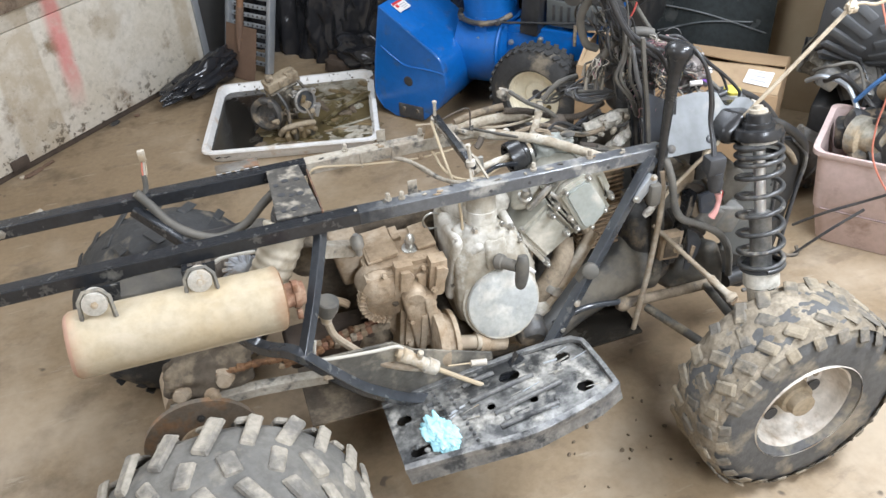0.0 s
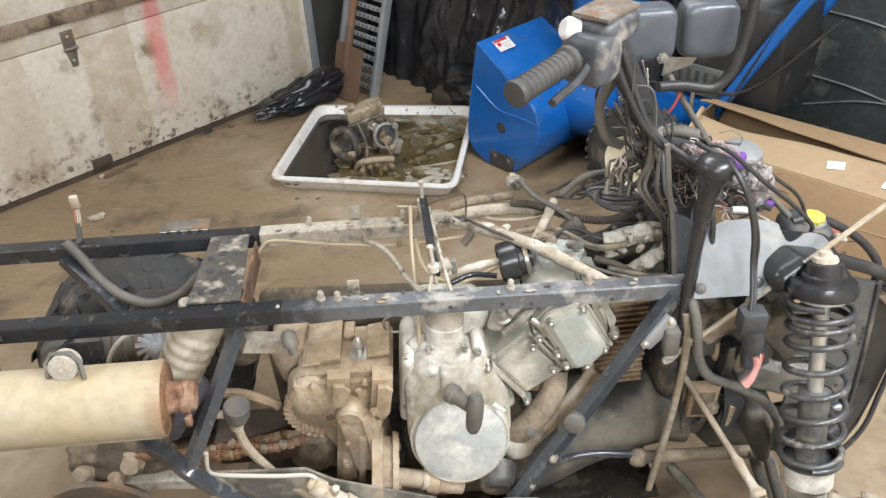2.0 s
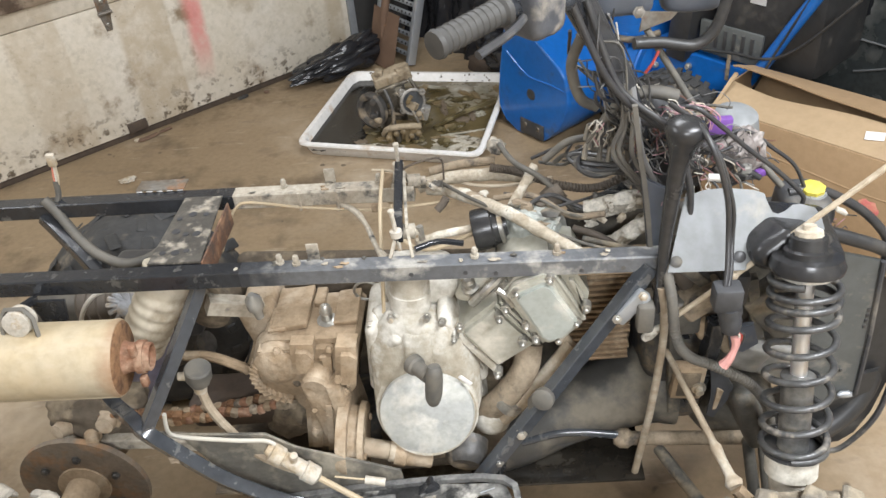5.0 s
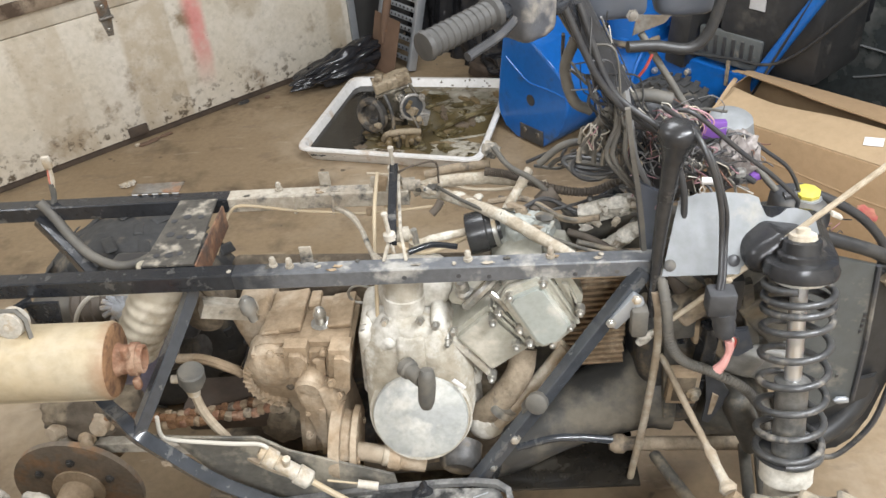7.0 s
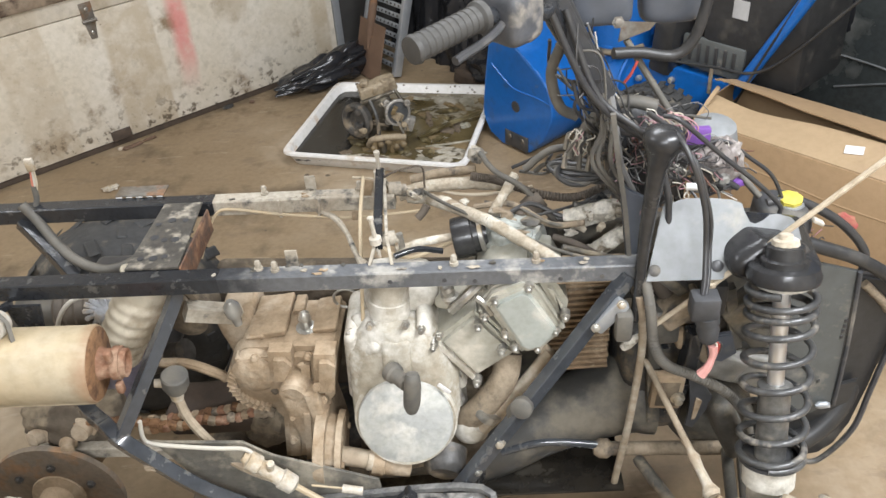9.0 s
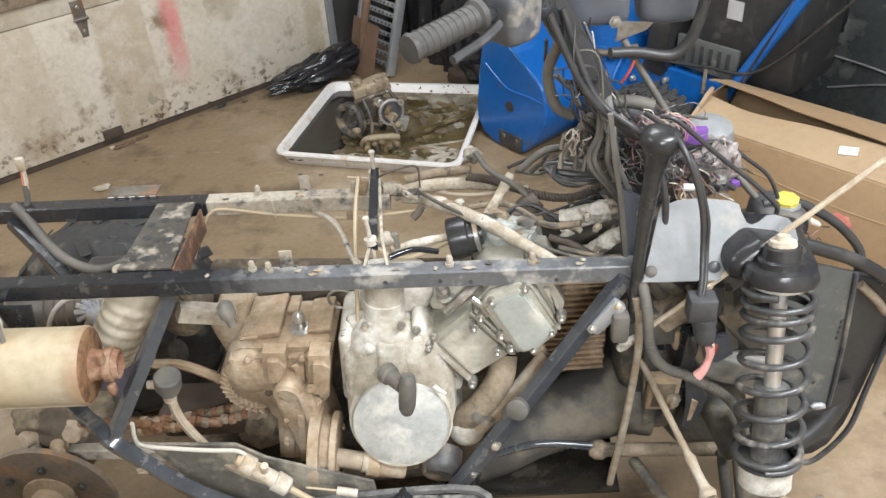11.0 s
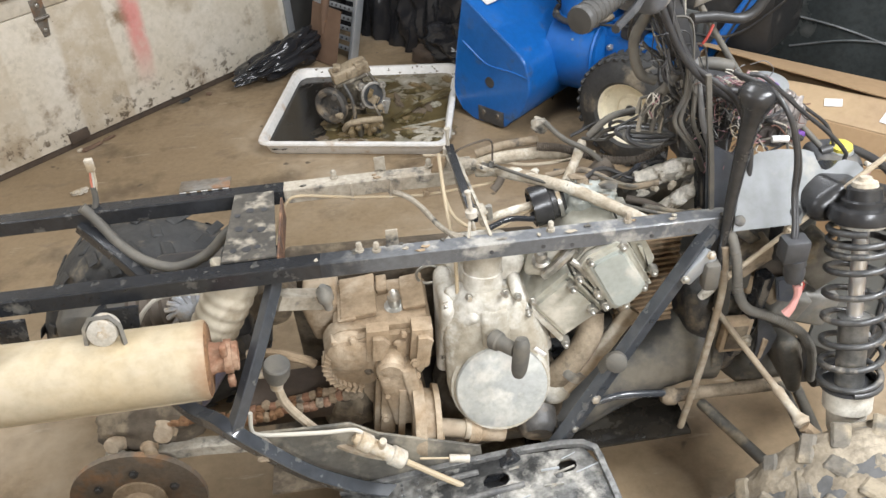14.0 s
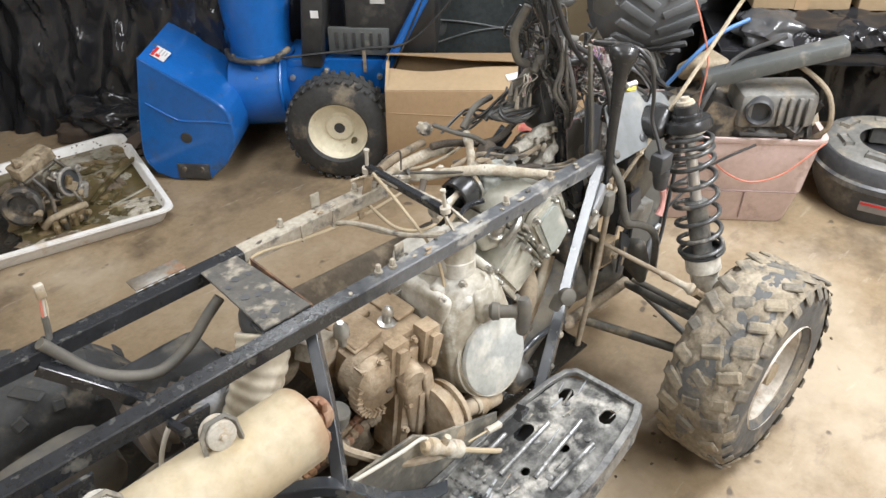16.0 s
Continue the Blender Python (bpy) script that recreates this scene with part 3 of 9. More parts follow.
def add_prism(bm, poly, depth, m=None, bevel=0.0):
    """A flat plate: the outline in the local x, z plane, depth along local y."""
    m = m or Matrix()
    a = [bm.verts.new(m @ Vector((x, 0, z))) for x, z in poly]
    b = [bm.verts.new(m @ Vector((x, depth, z))) for x, z in poly]
    fa, fb = bm.faces.new(a), bm.faces.new(b[::-1])
    n = len(poly)
    for i in range(n):
        bm.faces.new((a[i], b[i], b[(i + 1) % n], a[(i + 1) % n]))
    if bevel:
        bmesh.ops.bevel(bm, geom=list(fa.edges) + list(fb.edges), offset=bevel, segments=2, affect="EDGES")
    return bm


def prism(poly, depth, m=None, bevel=0.0):
    return add_prism(bmesh.new(), poly, depth, m, bevel)


def lump(c, size, seed, m=None, rough=0.12, freq=9.0, sub=4, power=2.6):
    """A cast, rounded block with an uneven skin."""
    bm = bmesh.new()
    bmesh.ops.create_icosphere(bm, subdivisions=sub, radius=1.0)
    for v in bm.verts:
        d = v.co.normalized()
        k = (abs(d.x) ** power + abs(d.y) ** power + abs(d.z) ** power) ** (-1 / power)
        p = d * k
        p *= 1 + rough * noise.noise(p * freq * 0.25 + Vector((seed, seed * 2.1, 0)))
        p = Vector((p.x * size[0] / 2, p.y * size[1] / 2, p.z * size[2] / 2))
        v.co = Vector(c) + (m.to_3x3() @ p if m else p)
    return bm


def hull(balls, seed=0, rough=0.0, sub=3):
    """A cast shape: the smooth skin stretched over balls, given as (centre, radius)."""
    bm = bmesh.new()
    for c, r in balls:
        g = bmesh.ops.create_icosphere(bm, subdivisions=sub, radius=r)["verts"]
        bmesh.ops.translate(bm, verts=g, vec=Vector(c))
    h = bmesh.ops.convex_hull(bm, input=list(bm.verts))
    drop = {v for v in bm.verts if not v.link_faces} | {e for e in h["geom_interior"] if isinstance(e, bmesh.types.BMVert)}
    bmesh.ops.delete(bm, geom=list(drop), context="VERTS")
    loose = [v for v in bm.verts if not v.link_faces]
    bmesh.ops.delete(bm, geom=loose, context="VERTS")
    if rough:
        for v in bm.verts:
            v.co += v.normal * rough * noise.noise(v.co * 26 + Vector((seed, 0, seed)))
    return bm


def cast(c, size, bev, seed, m=None, taper=1.0, rough=0.004):
    """A cast block: flat faces, rounded corners, slightly uneven skin."""
    bm = bmesh.new()
    add_box(bm, (0, 0, 0), size, None, 0, taper)
    bmesh.ops.bevel(bm, geom=list(bm.edges), offset=bev, segments=3, affect="EDGES", profile=0.5)
    bmesh.ops.subdivide_edges(bm, edges=list(bm.edges), cuts=2, use_grid_fill=True)
    for v in bm.verts:
        v.co += v.normal * rough * noise.noise(v.co * 28 + Vector((seed, 0, seed)))
        v.co = Vector(c) + (m.to_3x3() @ v.co if m else v.co)
    return bm


def bolt(c, n, r=0.006, h=0.006):
    c, n = Vector(c), Vector(n).normalized()
    return lathe(c, c + n * h, ((0, r * 1.5), (0.25, r * 1.5), (0.26, r), (0.9, r), (1.0, r * 0.8)), 6)

# ---- setting ----
def room_box(name, u0, u1, v0, v1, z0, z1, material, bevel=0.0):
    bm = bmesh.new()
    add_box(bm, ((u0 + u1) / 2, (v0 + v1) / 2, (z0 + z1) / 2), (u1 - u0, v1 - v0, z1 - z0), None, bevel)
    bm.transform(ROOM)
    return link_mesh(name, bm, material)


BACK = -0.85
tagged(room_box("floor", -0.3, 6.2, BACK - 0.2, 6.2, -0.15, 0.0, "concrete"), "brown stained concrete garage floor", "floor", kind="structure")
tagged(room_box("wall_back", -0.3, 6.2, BACK - 0.2, BACK, 0.0, 2.6, "dark_wall"), "dark back wall behind black plastic", "wall", kind="structure")
tagged(room_box("wall_right", 6.0, 6.2, BACK, 6.0, 0.0, 2.6, "wall_board"), "plain pale board wall", "wall", kind="structure")
tagged(room_box("wall_front", -0.3, 6.2, 6.0, 6.2, 0.0, 2.6, "wall_board"), "plain pale board wall", "wall", kind="structure")
tagged(room_box("ceiling", -0.3, 6.2, BACK - 0.2, 6.2, 2.6, 2.75, "ceiling_board"), "plain pale ceiling", "ceiling", kind="structure")
tagged(room_box("wall_left", -0.3, -0.12, BACK, 6.0, 0.0, 2.6, "dark_wall"), "plain dark wall beside the door", "wall", kind="structure")

# sectional door along u = 0
door = thing("door_1", "dirty off-white sectional garage door with faded red spray mark", "garage door", tuple(uv(0, 2, 0)))
door["kind"] = "structure"


def R(bm, parent, name, material, label=""):
    bm.transform(ROOM)
    return part(name, bm, material, parent, label)


DOOR_U = -0.035  # the door stands a little behind the corner line


def door_part(name, u0, u1, v0, v1, z0, z1, material, bevel=0.004, label="", parent=None):
    return R(box_mesh(((u0 + u1) / 2 + DOOR_U, (v0 + v1) / 2, (z0 + z1) / 2), (u1 - u0, v1 - v0, z1 - z0), None, bevel), parent or door, name, material, label)


for i in range(4):
    door_part("panel", -0.05, 0.0, 0.03, 5.0, 0.03 + 0.548 * i, 0.5745 + 0.548 * i, "door_white", 0.004)
door_part("rail", -0.03, 0.014, 0.03, 5.0, 0.648, 0.70, "rail_wood", 0.004, "dark worn wooden rail")
door_part("bottom_seal", -0.045, -0.008, 0.03, 5.0, 0.001, 0.029, "rust_dark", 0.003, "grimy brown bottom seal")
door_part("end_strip", -0.02, 0.006, -0.01, 0.028, 0.02, 2.2, "galv", 0.003, "grey metal door edge strip")
hinge = door_part("hinge_plate", 0.0, 0.004, 1.115, 1.165, 0.555, 0.62, "hinge_metal", 0.001, "rusted galvanised hinge")
R(prism([(1.118, 0.54), (1.162, 0.54), (1.152, 0.475), (1.128, 0.475)], 0.004, Matrix(((0, 1, 0, DOOR_U), (1, 0, 0, 0), (0, 0, 1, 0), (0, 0, 0, 1)))), hinge, "hinge_leaf", "hinge_metal")
R(lathe((0.008 + DOOR_U, 1.112, 0.548), (0.008 + DOOR_U, 1.168, 0.548), ((0, 0.007), (1, 0.007)), 12), hinge, "hinge_pin", "hinge_metal")
for z in (0.595, 0.50):
    R(lathe((0.003 + DOOR_U, 1.14, z), (0.009 + DOOR_U, 1.14, z), ((0, 0.008), (0.6, 0.008), (1, 0.005)), 8), hinge, "hinge_screw", "steel")
door_part("rust_bracket", 0.0, 0.012, 1.115, 1.20, 0.03, 0.075, "rust_dark", 0.004, "rusty brown bottom bracket")
sl = random.Random(12)
for k in range(9):
    v = sl.uniform(0.3, 1.9)
    single("floor_litter", lump(uv(sl.uniform(-0.02, 0.02), v, 0.006), (sl.uniform(0.02, 0.07), sl.uniform(0.01, 0.025), 0.012), k, Matrix.Rotation(0.72, 4, "Z"), 0.5, 12, 3), sl.choice(("spade_rust", "dark_metal", "pale_mud")), "dirt and flakes along the door seal", "litter", "litter along the door")
single("paper_scrap", lump(uv(0.297, 1.35, 0.008), (0.055, 0.03, 0.016), 31, Matrix.Rotation(0.5, 4, "Z"), 0.7, 16, 3), "pale_paint", "small torn scrap of white paper on concrete", "scrap")


# ---- black plastic: a hanging sheet and a slumped bag ----
def sheet(name, u0, u1, v, z0, z1, nu, nz, amp, seed, label, flare=0.05):
    bm = bmesh.new()
    g = []
    for i in range(nu + 1):
        row = []
        for k in range(nz + 1):
            u, z = u0 + (u1 - u0) * i / nu, z0 + (z1 - z0) * k / nz
            w = noise.noise(Vector((u * 5.5 + seed, z * 1.6, seed))) + 0.6 * noise.noise(Vector((u * 14, z * 5, seed + 4))) + 0.25 * abs(noise.noise(Vector((u * 30 + z * 12, z * 9 - u * 8, seed))))
            row.append(bm.verts.new((u, v + amp * w + flare * (1 - k / nz) ** 3, z)))
        g.append(row)
    for i in range(nu):
        for k in range(nz):
            bm.faces.new((g[i][k], g[i + 1][k], g[i + 1][k + 1], g[i][k + 1]))
    ex = bmesh.ops.extrude_face_region(bm, geom=list(bm.faces))
    for w in [x for x in ex["geom"] if isinstance(x, bmesh.types.BMVert)]:
        w.co.y -= 0.004
    bm.transform(ROOM)
    return single(name, bm, "black_sheet", label, "plastic sheet")


sheet("plastic_sheet", -0.08, 1.3, -0.47, 0.0, 1.9, 120, 100, 0.075, 1.0, "crumpled glossy black plastic sheet hanging on the wall", 0.16)
sheet("plastic_sheet", 1.2, 2.3, -0.74, 0.0, 1.9, 60, 60, 0.04, 5.0, "dark black plastic sheet behind the snow blower")
sheet("plastic_sheet", 3.0, 4.9, -0.72, 0.0, 1.9, 60, 50, 0.05, 9.0, "dark black plastic sheet hanging on the wall")
bag = bmesh.new()
bmesh.ops.create_icosphere(bag, subdivisions=5, radius=1.0)
for w in bag.verts:
    p = w.co.copy()
    n = abs(noise.noise(p * 1.8)) * 0.5 + abs(noise.noise(p * 3.6 + Vector((3, 0, 0)))) * 0.14
    p *= 0.8 + n
    t = (p.x + 1) / 2
    w.co = Vector((0.10 + 0.085 * p.y + 0.03 * t, 0.20 - 0.28 * p.x, max(0.003, 0.055 + 0.035 * t + p.z * (0.035 + 0.075 * max(0, t)))))
bag.transform(ROOM)
single("bin_bag", bag, "black_sheet", "slumped glossy black bin bag lying by the door", "bag")
bag = bmesh.new()
bmesh.ops.create_icosphere(bag, subdivisions=5, radius=1.0)
for w in bag.verts:
    p = w.co.copy()
    p *= 0.8 + abs(noise.noise(p * 2.0 + Vector((7, 1, 0)))) * 0.6 + abs(noise.noise(p * 4.0)) * 0.16
    w.co = Vector((0.82 + 0.26 * p.x, -0.34 + 0.14 * p.y, max(0.003, 0.09 + 0.11 * p.z)))
bag.transform(ROOM)
single("bin_bag", bag, "black_sheet", "crumpled black bag on the floor against the wall", "bag")
for k, (u, v, s) in enumerate(((0.62, -0.26, 0.16), (0.95, -0.22, 0.2))):
    single("wood_scrap", lump(uv(u, v, 0.04), (s, 0.09, 0.08), 40 + k, Matrix.Rotation(-0.8 + k, 4, "Z"), 0.2, 8, 3, 5.0), "rust_dark", "dark dirty wood offcut on the floor", "offcut")

# ---- perforated ramp and spade ----
rm = ROOM @ Matrix.Translation((0.175, -0.06, 0.012)) @ Matrix.Rotation(radians(17), 4, "X")
ramp = thing("loading_ramp", "galvanised perforated steel ramp leaning on the wall", "ramp", tuple(uv(0.175, -0.06, 0)))


def Q(name, bm, m, parent, mx, label=""):
    bm.transform(mx)
    return part(name, bm, m, parent, label)


for x in (-0.137, 0.137):
    Q("side_rail", box_mesh((x, 0, 0.62), (0.025, 0.045, 1.24), None, 0.004), "galv", ramp, rm)
for k in range(26):
    z = 0.04 + 0.046 * k
    Q("rung", box_mesh((0, -0.012, z), (0.250, 0.012, 0.022), None, 0.003), "galv", ramp, rm)
    for h in range(8):
        Q("rung_hole", lathe((-0.105 + 0.03 * h, -0.0055, z), (-0.105 + 0.03 * h, -0.0038, z), ((0, 0.0058), (1, 0.0058)), 8), "black_plastic", ramp, rm)
sm = ROOM @ Matrix.Translation((0.195, 0.035, 0.004)) @ Matrix.Rotation(radians(3), 4, "Y") @ Matrix.Rotation(radians(14), 4, "X")
spade = thing("spade", "rusty brown digging spade leaning against the ramp", "spade", tuple(uv(0.195, 0.035, 0)))
bl = bmesh.new()
n = 12
gl = []
for i in range(n + 1):
    row = []
    for k in range(n + 1):
        x, z = -0.098 + 0.196 * i / n, 0.003 + 0.265 * k / n
        w = 1.0 if z > 0.05 else 0.93 + 0.07 * z / 0.05
        row.append(bl.verts.new((x * w, -0.25 * x * x + 0.012 * math.exp(-(x / 0.018) ** 2) * (z / 0.25), z)))
    gl.append(row)
for i in range(n):
    for k in range(n):
        bl.faces.new((gl[i][k], gl[i + 1][k], gl[i + 1][k + 1], gl[i][k + 1]))
ex = bmesh.ops.extrude_face_region(bl, geom=list(bl.faces))
for w in [x for x in ex["geom"] if isinstance(x, bmesh.types.BMVert)]:
    w.co.y -= 0.003
Q("blade", bl, "spade_rust", spade, sm)
Q("shaft", sweep([(0, 0.006, 0.2), (0, 0.008, 0.3), (0, 0.004, 0.6), (0, 0.0, 1.05)], 0.017, 14), "spade_wood", spade, sm)
Q("socket", lathe((0, 0.008, 0.14), (0, 0.008, 0.36), ((0, 0.006), (0.4, 0.020), (1, 0.019)), 16), "spade_rust", spade, sm)

# ---- blue snow blower ----
blower = thing("snow_blower", "blue walk-behind snow blower with cream wheel rims", "snow blower", tuple(uv(1.5, -0.2, 0)))


def B(name, bm, material, parent=None, label=""):
    bm.transform(ROOM)
    return part(name, bm, material, parent or blower, label)


SIDE = [(1.105, 0.515), (1.205, 0.452), (1.31, 0.386), (1.375, 0.342), (1.405, 0.306), (1.42, 0.25), (1.42, 0.19), (1.375, 0.09), (1.30, 0.016), (1.145, 0.004), (1.085, 0.03), (1.045, 0.10), (1.055, 0.23), (1.075, 0.35)]
hs = B("auger_housing", prism(SIDE, 0.005, Matrix.Translation((0, 0.026, 0)), 0.002), "blue", None, "glossy blue auger housing side")
B("housing_side", prism(SIDE, 0.006, Matrix.Translation((-0.06, -0.62, -0.04)), 0.002), "blue", hs)
skin = bmesh.new()
back = spline([(u, 0, z) for u, z in SIDE[:9]], 5)
rows_ = []
for v_, inset, far in ((0.033, 0.010, 0.0), (0.0315, 0.004, 0.0), (0.026, 0.0, 0.0), (-0.15, 0.0, 0.27), (-0.40, 0.0, 0.66), (-0.62, 0.0, 1.0)):
    ring = []
    for i, p in enumerate(back):
        to_mid = (Vector((1.24, 0, 0.22)) - p).normalized() * inset
        lean_ = 1 - i / (len(back) - 1)
        ring.append(skin.verts.new((p.x + to_mid.x - 0.07 * far * lean_, v_, p.z + to_mid.z - 0.045 * far * lean_)))
    rows_.append(ring)
for p, q in zip(rows_, rows_[1:]):
    for i in range(len(back) - 1):
        skin.faces.new((p[i], p[i + 1], q[i + 1], q[i]))
B("housing_skin", skin, "blue", hs)
B("pressed_rib", sweep([(1.095, 0.031, 0.333), (1.15, 0.031, 0.298), (1.206, 0.031, 0.268), (1.25, 0.031, 0.262), (1.33, 0.031, 0.264), (1.412, 0.030, 0.258)], 0.004, 8), "blue", hs)
B("housing_edge", sweep([(1.105, 0.027, 0.513), (1.075, 0.027, 0.35), (1.055, 0.027, 0.23), (1.045, 0.027, 0.10), (1.085, 0.027, 0.03)], 0.005, 8), "blue", hs)
B("bearing_hole", lathe((1.228, 0.0325, 0.192), (1.228, 0.0345, 0.192), ((0, 0.023), (0.6, 0.021), (1, 0.016)), 20), "cable", hs, "dark bearing hole")
B("skid_slot", box_mesh((1.232, 0.0335, 0.045), (0.13, 0.003, 0.066), None, 0.001), "black_plastic", hs, "dark slot for the missing skid shoe")
for u in (1.195, 1.265):
    B("slot_bolt", lathe((u, 0.034, 0.055), (u, 0.039, 0.055), ((0, 0.011), (1, 0.009)), 10), "dark_metal", hs)
LX, LZ, LN = Vector((0, -1, 0)), Vector((-0.848, 0, 0.53)), Vector((0.53, 0, 0.848))
lm = Matrix(((LX.x, LN.x, LZ.x, 1.146), (LX.y, LN.y, LZ.y, -0.075), (LX.z, LN.z, LZ.z, 0.485), (0, 0, 0, 1))) @ Matrix.Translation((0, 0.003, 0))
lab = bmesh.new()
add_box(lab, (0, 0, 0), (0.085, 0.002, 0.055), None, 0)
lab.transform(lm)
sticker = B("warning_label", lab, "label_white", hs, "white and red warning sticker")
for dx, dz, w_, h_, m_ in ((-0.005, 0.021, 0.07, 0.011, "label_red"), (-0.024, 0.004, 0.018, 0.016, "label_red"), (0.012, 0.003, 0.042, 0.004, "label_grey"), (0.012, -0.008, 0.042, 0.004, "label_grey"), (0.012, -0.018, 0.03, 0.004, "label_grey")):
    q_ = bmesh.new()
    add_box(q_, (dx, 0.0016, dz), (w_, 0.002, h_), None, 0)
    q_.transform(lm)
    B("label_bar", q_, m_, sticker)
# impeller drum, chassis and chute
B("impeller_drum", lathe((1.36, -0.31, 0.265), (1.58, -0.31, 0.275), ((0, 0.165), (0.93, 0.16), (1, 0.14)), 36), "blue")
B("chassis", box_mesh((1.78, -0.36, 0.33), (0.44, 0.22, 0.15), None, 0.01), "blue")
B("side_web", prism([(1.56, 0.20), (1.565, 0.372), (1.737, 0.394), (1.749, 0.412), (1.98, 0.416), (1.98, 0.30), (1.75, 0.25)], 0.006, Matrix.Translation((0, -0.245, 0)), 0.002), "blue")
B("web_lip", sweep([(1.395, -0.235, 0.226), (1.49, -0.235, 0.232), (1.576, -0.235, 0.238)], 0.006, 8), "blue")
B("drum_flange", lathe((1.565, -0.31, 0.275), (1.578, -0.31, 0.276), ((0, 0.168), (0.5, 0.172), (1, 0.168)), 36), "blue")
B("upright_bracket", box_mesh((1.475, -0.195, 0.385), (0.058, 0.012, 0.11), None, 0.006), "blue")
for u, v, z in ((1.47, -0.188, 0.35), (1.485, -0.188, 0.415), (1.60, -0.238, 0.335), (1.74, -0.238, 0.37), (1.95, -0.238, 0.35)):
    B("chassis_bolt", lathe((u, v, z), (u, v + 0.017, z), ((0, 0.012), (0.6, 0.012), (1, 0.008)), 8), "steel")
ch = B("chute_base", lathe((1.465, -0.31, 0.40), (1.465, -0.31, 0.47), ((0, 0.125), (0.3, 0.13), (0.4, 0.12), (1, 0.118)), 36), "blue", None, "blue discharge chute")
cm = bmesh.new()
secs = []
for f in [i / 12 for i in range(13)]:
    c = Vector((1.465 - 0.05 * f + 0.08 * f * f, -0.31 - 0.02 * f, 0.45 + 0.42 * f))
    w, dpt = 0.118 + 0.05 * f, 0.118 + 0.01 * f
    secs.append([cm.verts.new(c + Vector((w * math.cos(a), dpt * math.sin(a), -0.25 * w * math.cos(a) * f))) for a in [math.pi * (0.02 + 1.96 * k / 30) for k in range(31)]])
for p, q in zip(secs, secs[1:]):
    for i in range(30):
        cm.faces.new((p[i], p[i + 1], q[i + 1], q[i]))
B("chute_neck", cm, "blue", ch)
B("chute_clamp", sweep([(1.335, -0.27, 0.425), (1.37, -0.205, 0.423), (1.45, -0.175, 0.42), (1.54, -0.195, 0.427), (1.59, -0.26, 0.445)], 0.012, 10), "dark_metal", ch, "greasy dark clamp round the chute")
for u in (1.38, 1.56):
    B("chute_bolt", lathe((u, -0.20, 0.43), (u, -0.18, 0.43), ((0, 0.013), (1, 0.01)), 8), "dark_metal", ch)
eng_b = B("engine", box_mesh((1.99, -0.42, 0.60), (0.36, 0.30, 0.36), Matrix.Rotation(radians(-2), 4, "Z"), 0.03), "shroud_dark", None, "black snow blower engine shroud")
B("belt_cover", box_mesh((1.697, -0.30, 0.53), (0.088, 0.16, 0.30), Matrix.Rotation(radians(5), 4, "Y"), 0.015), "shroud_dark", None, "black belt cover")
B("cover_tag", box_mesh((1.715, -0.2185, 0.60), (0.03, 0.003, 0.028), None, 0), "label_white")
B("engine_tag", box_mesh((1.95, -0.267, 0.66), (0.055, 0.003, 0.06), None, 0), "label_grey", eng_b)
B("muffler_shield", box_mesh((1.87, -0.27, 0.48), (0.24, 0.02, 0.11), None, 0.006), "panel_black", eng_b)
for k in range(6):
    B("shield_slot", box_mesh((1.785 + 0.034 * k, -0.2585, 0.485), (0.012, 0.004, 0.065), None, 0.001), "cable", eng_b)
B("engine_cowl", lathe((1.99, -0.40, 0.76), (1.99, -0.40, 0.84), ((0, 0.15), (0.5, 0.145), (0.9, 0.12), (1, 0.08)), 32), "shroud_dark", eng_b)
B("fuel_tank", box_mesh((2.03, -0.50, 0.74), (0.24, 0.14, 0.14), None, 0.03), "panel_black", eng_b)
for v in (-0.24, -0.54):
    B("handle_bar", sweep([(1.975, v, 0.38), (2.02, v, 0.46), (2.118, v, 0.645), (2.24, v, 0.86), (2.40, v, 1.06)], 0.0205, 14), "blue")
B("control_rod", sweep([(1.57, -0.20, 0.43), (1.70, -0.21, 0.445), (1.90, -0.22, 0.47), (2.10, -0.22, 0.52), (2.34, -0.24, 0.80)], 0.005, 8), "shroud_dark")
B("control_rod", sweep([(2.00, -0.22, 0.36), (2.09, -0.22, 0.58), (2.20, -0.23, 0.84)], 0.004, 8), "shroud_dark")
B("rod_strap", box_mesh((1.893, -0.235, 0.41), (0.014, 0.004, 0.09), None, 0.001), "tube_tan")
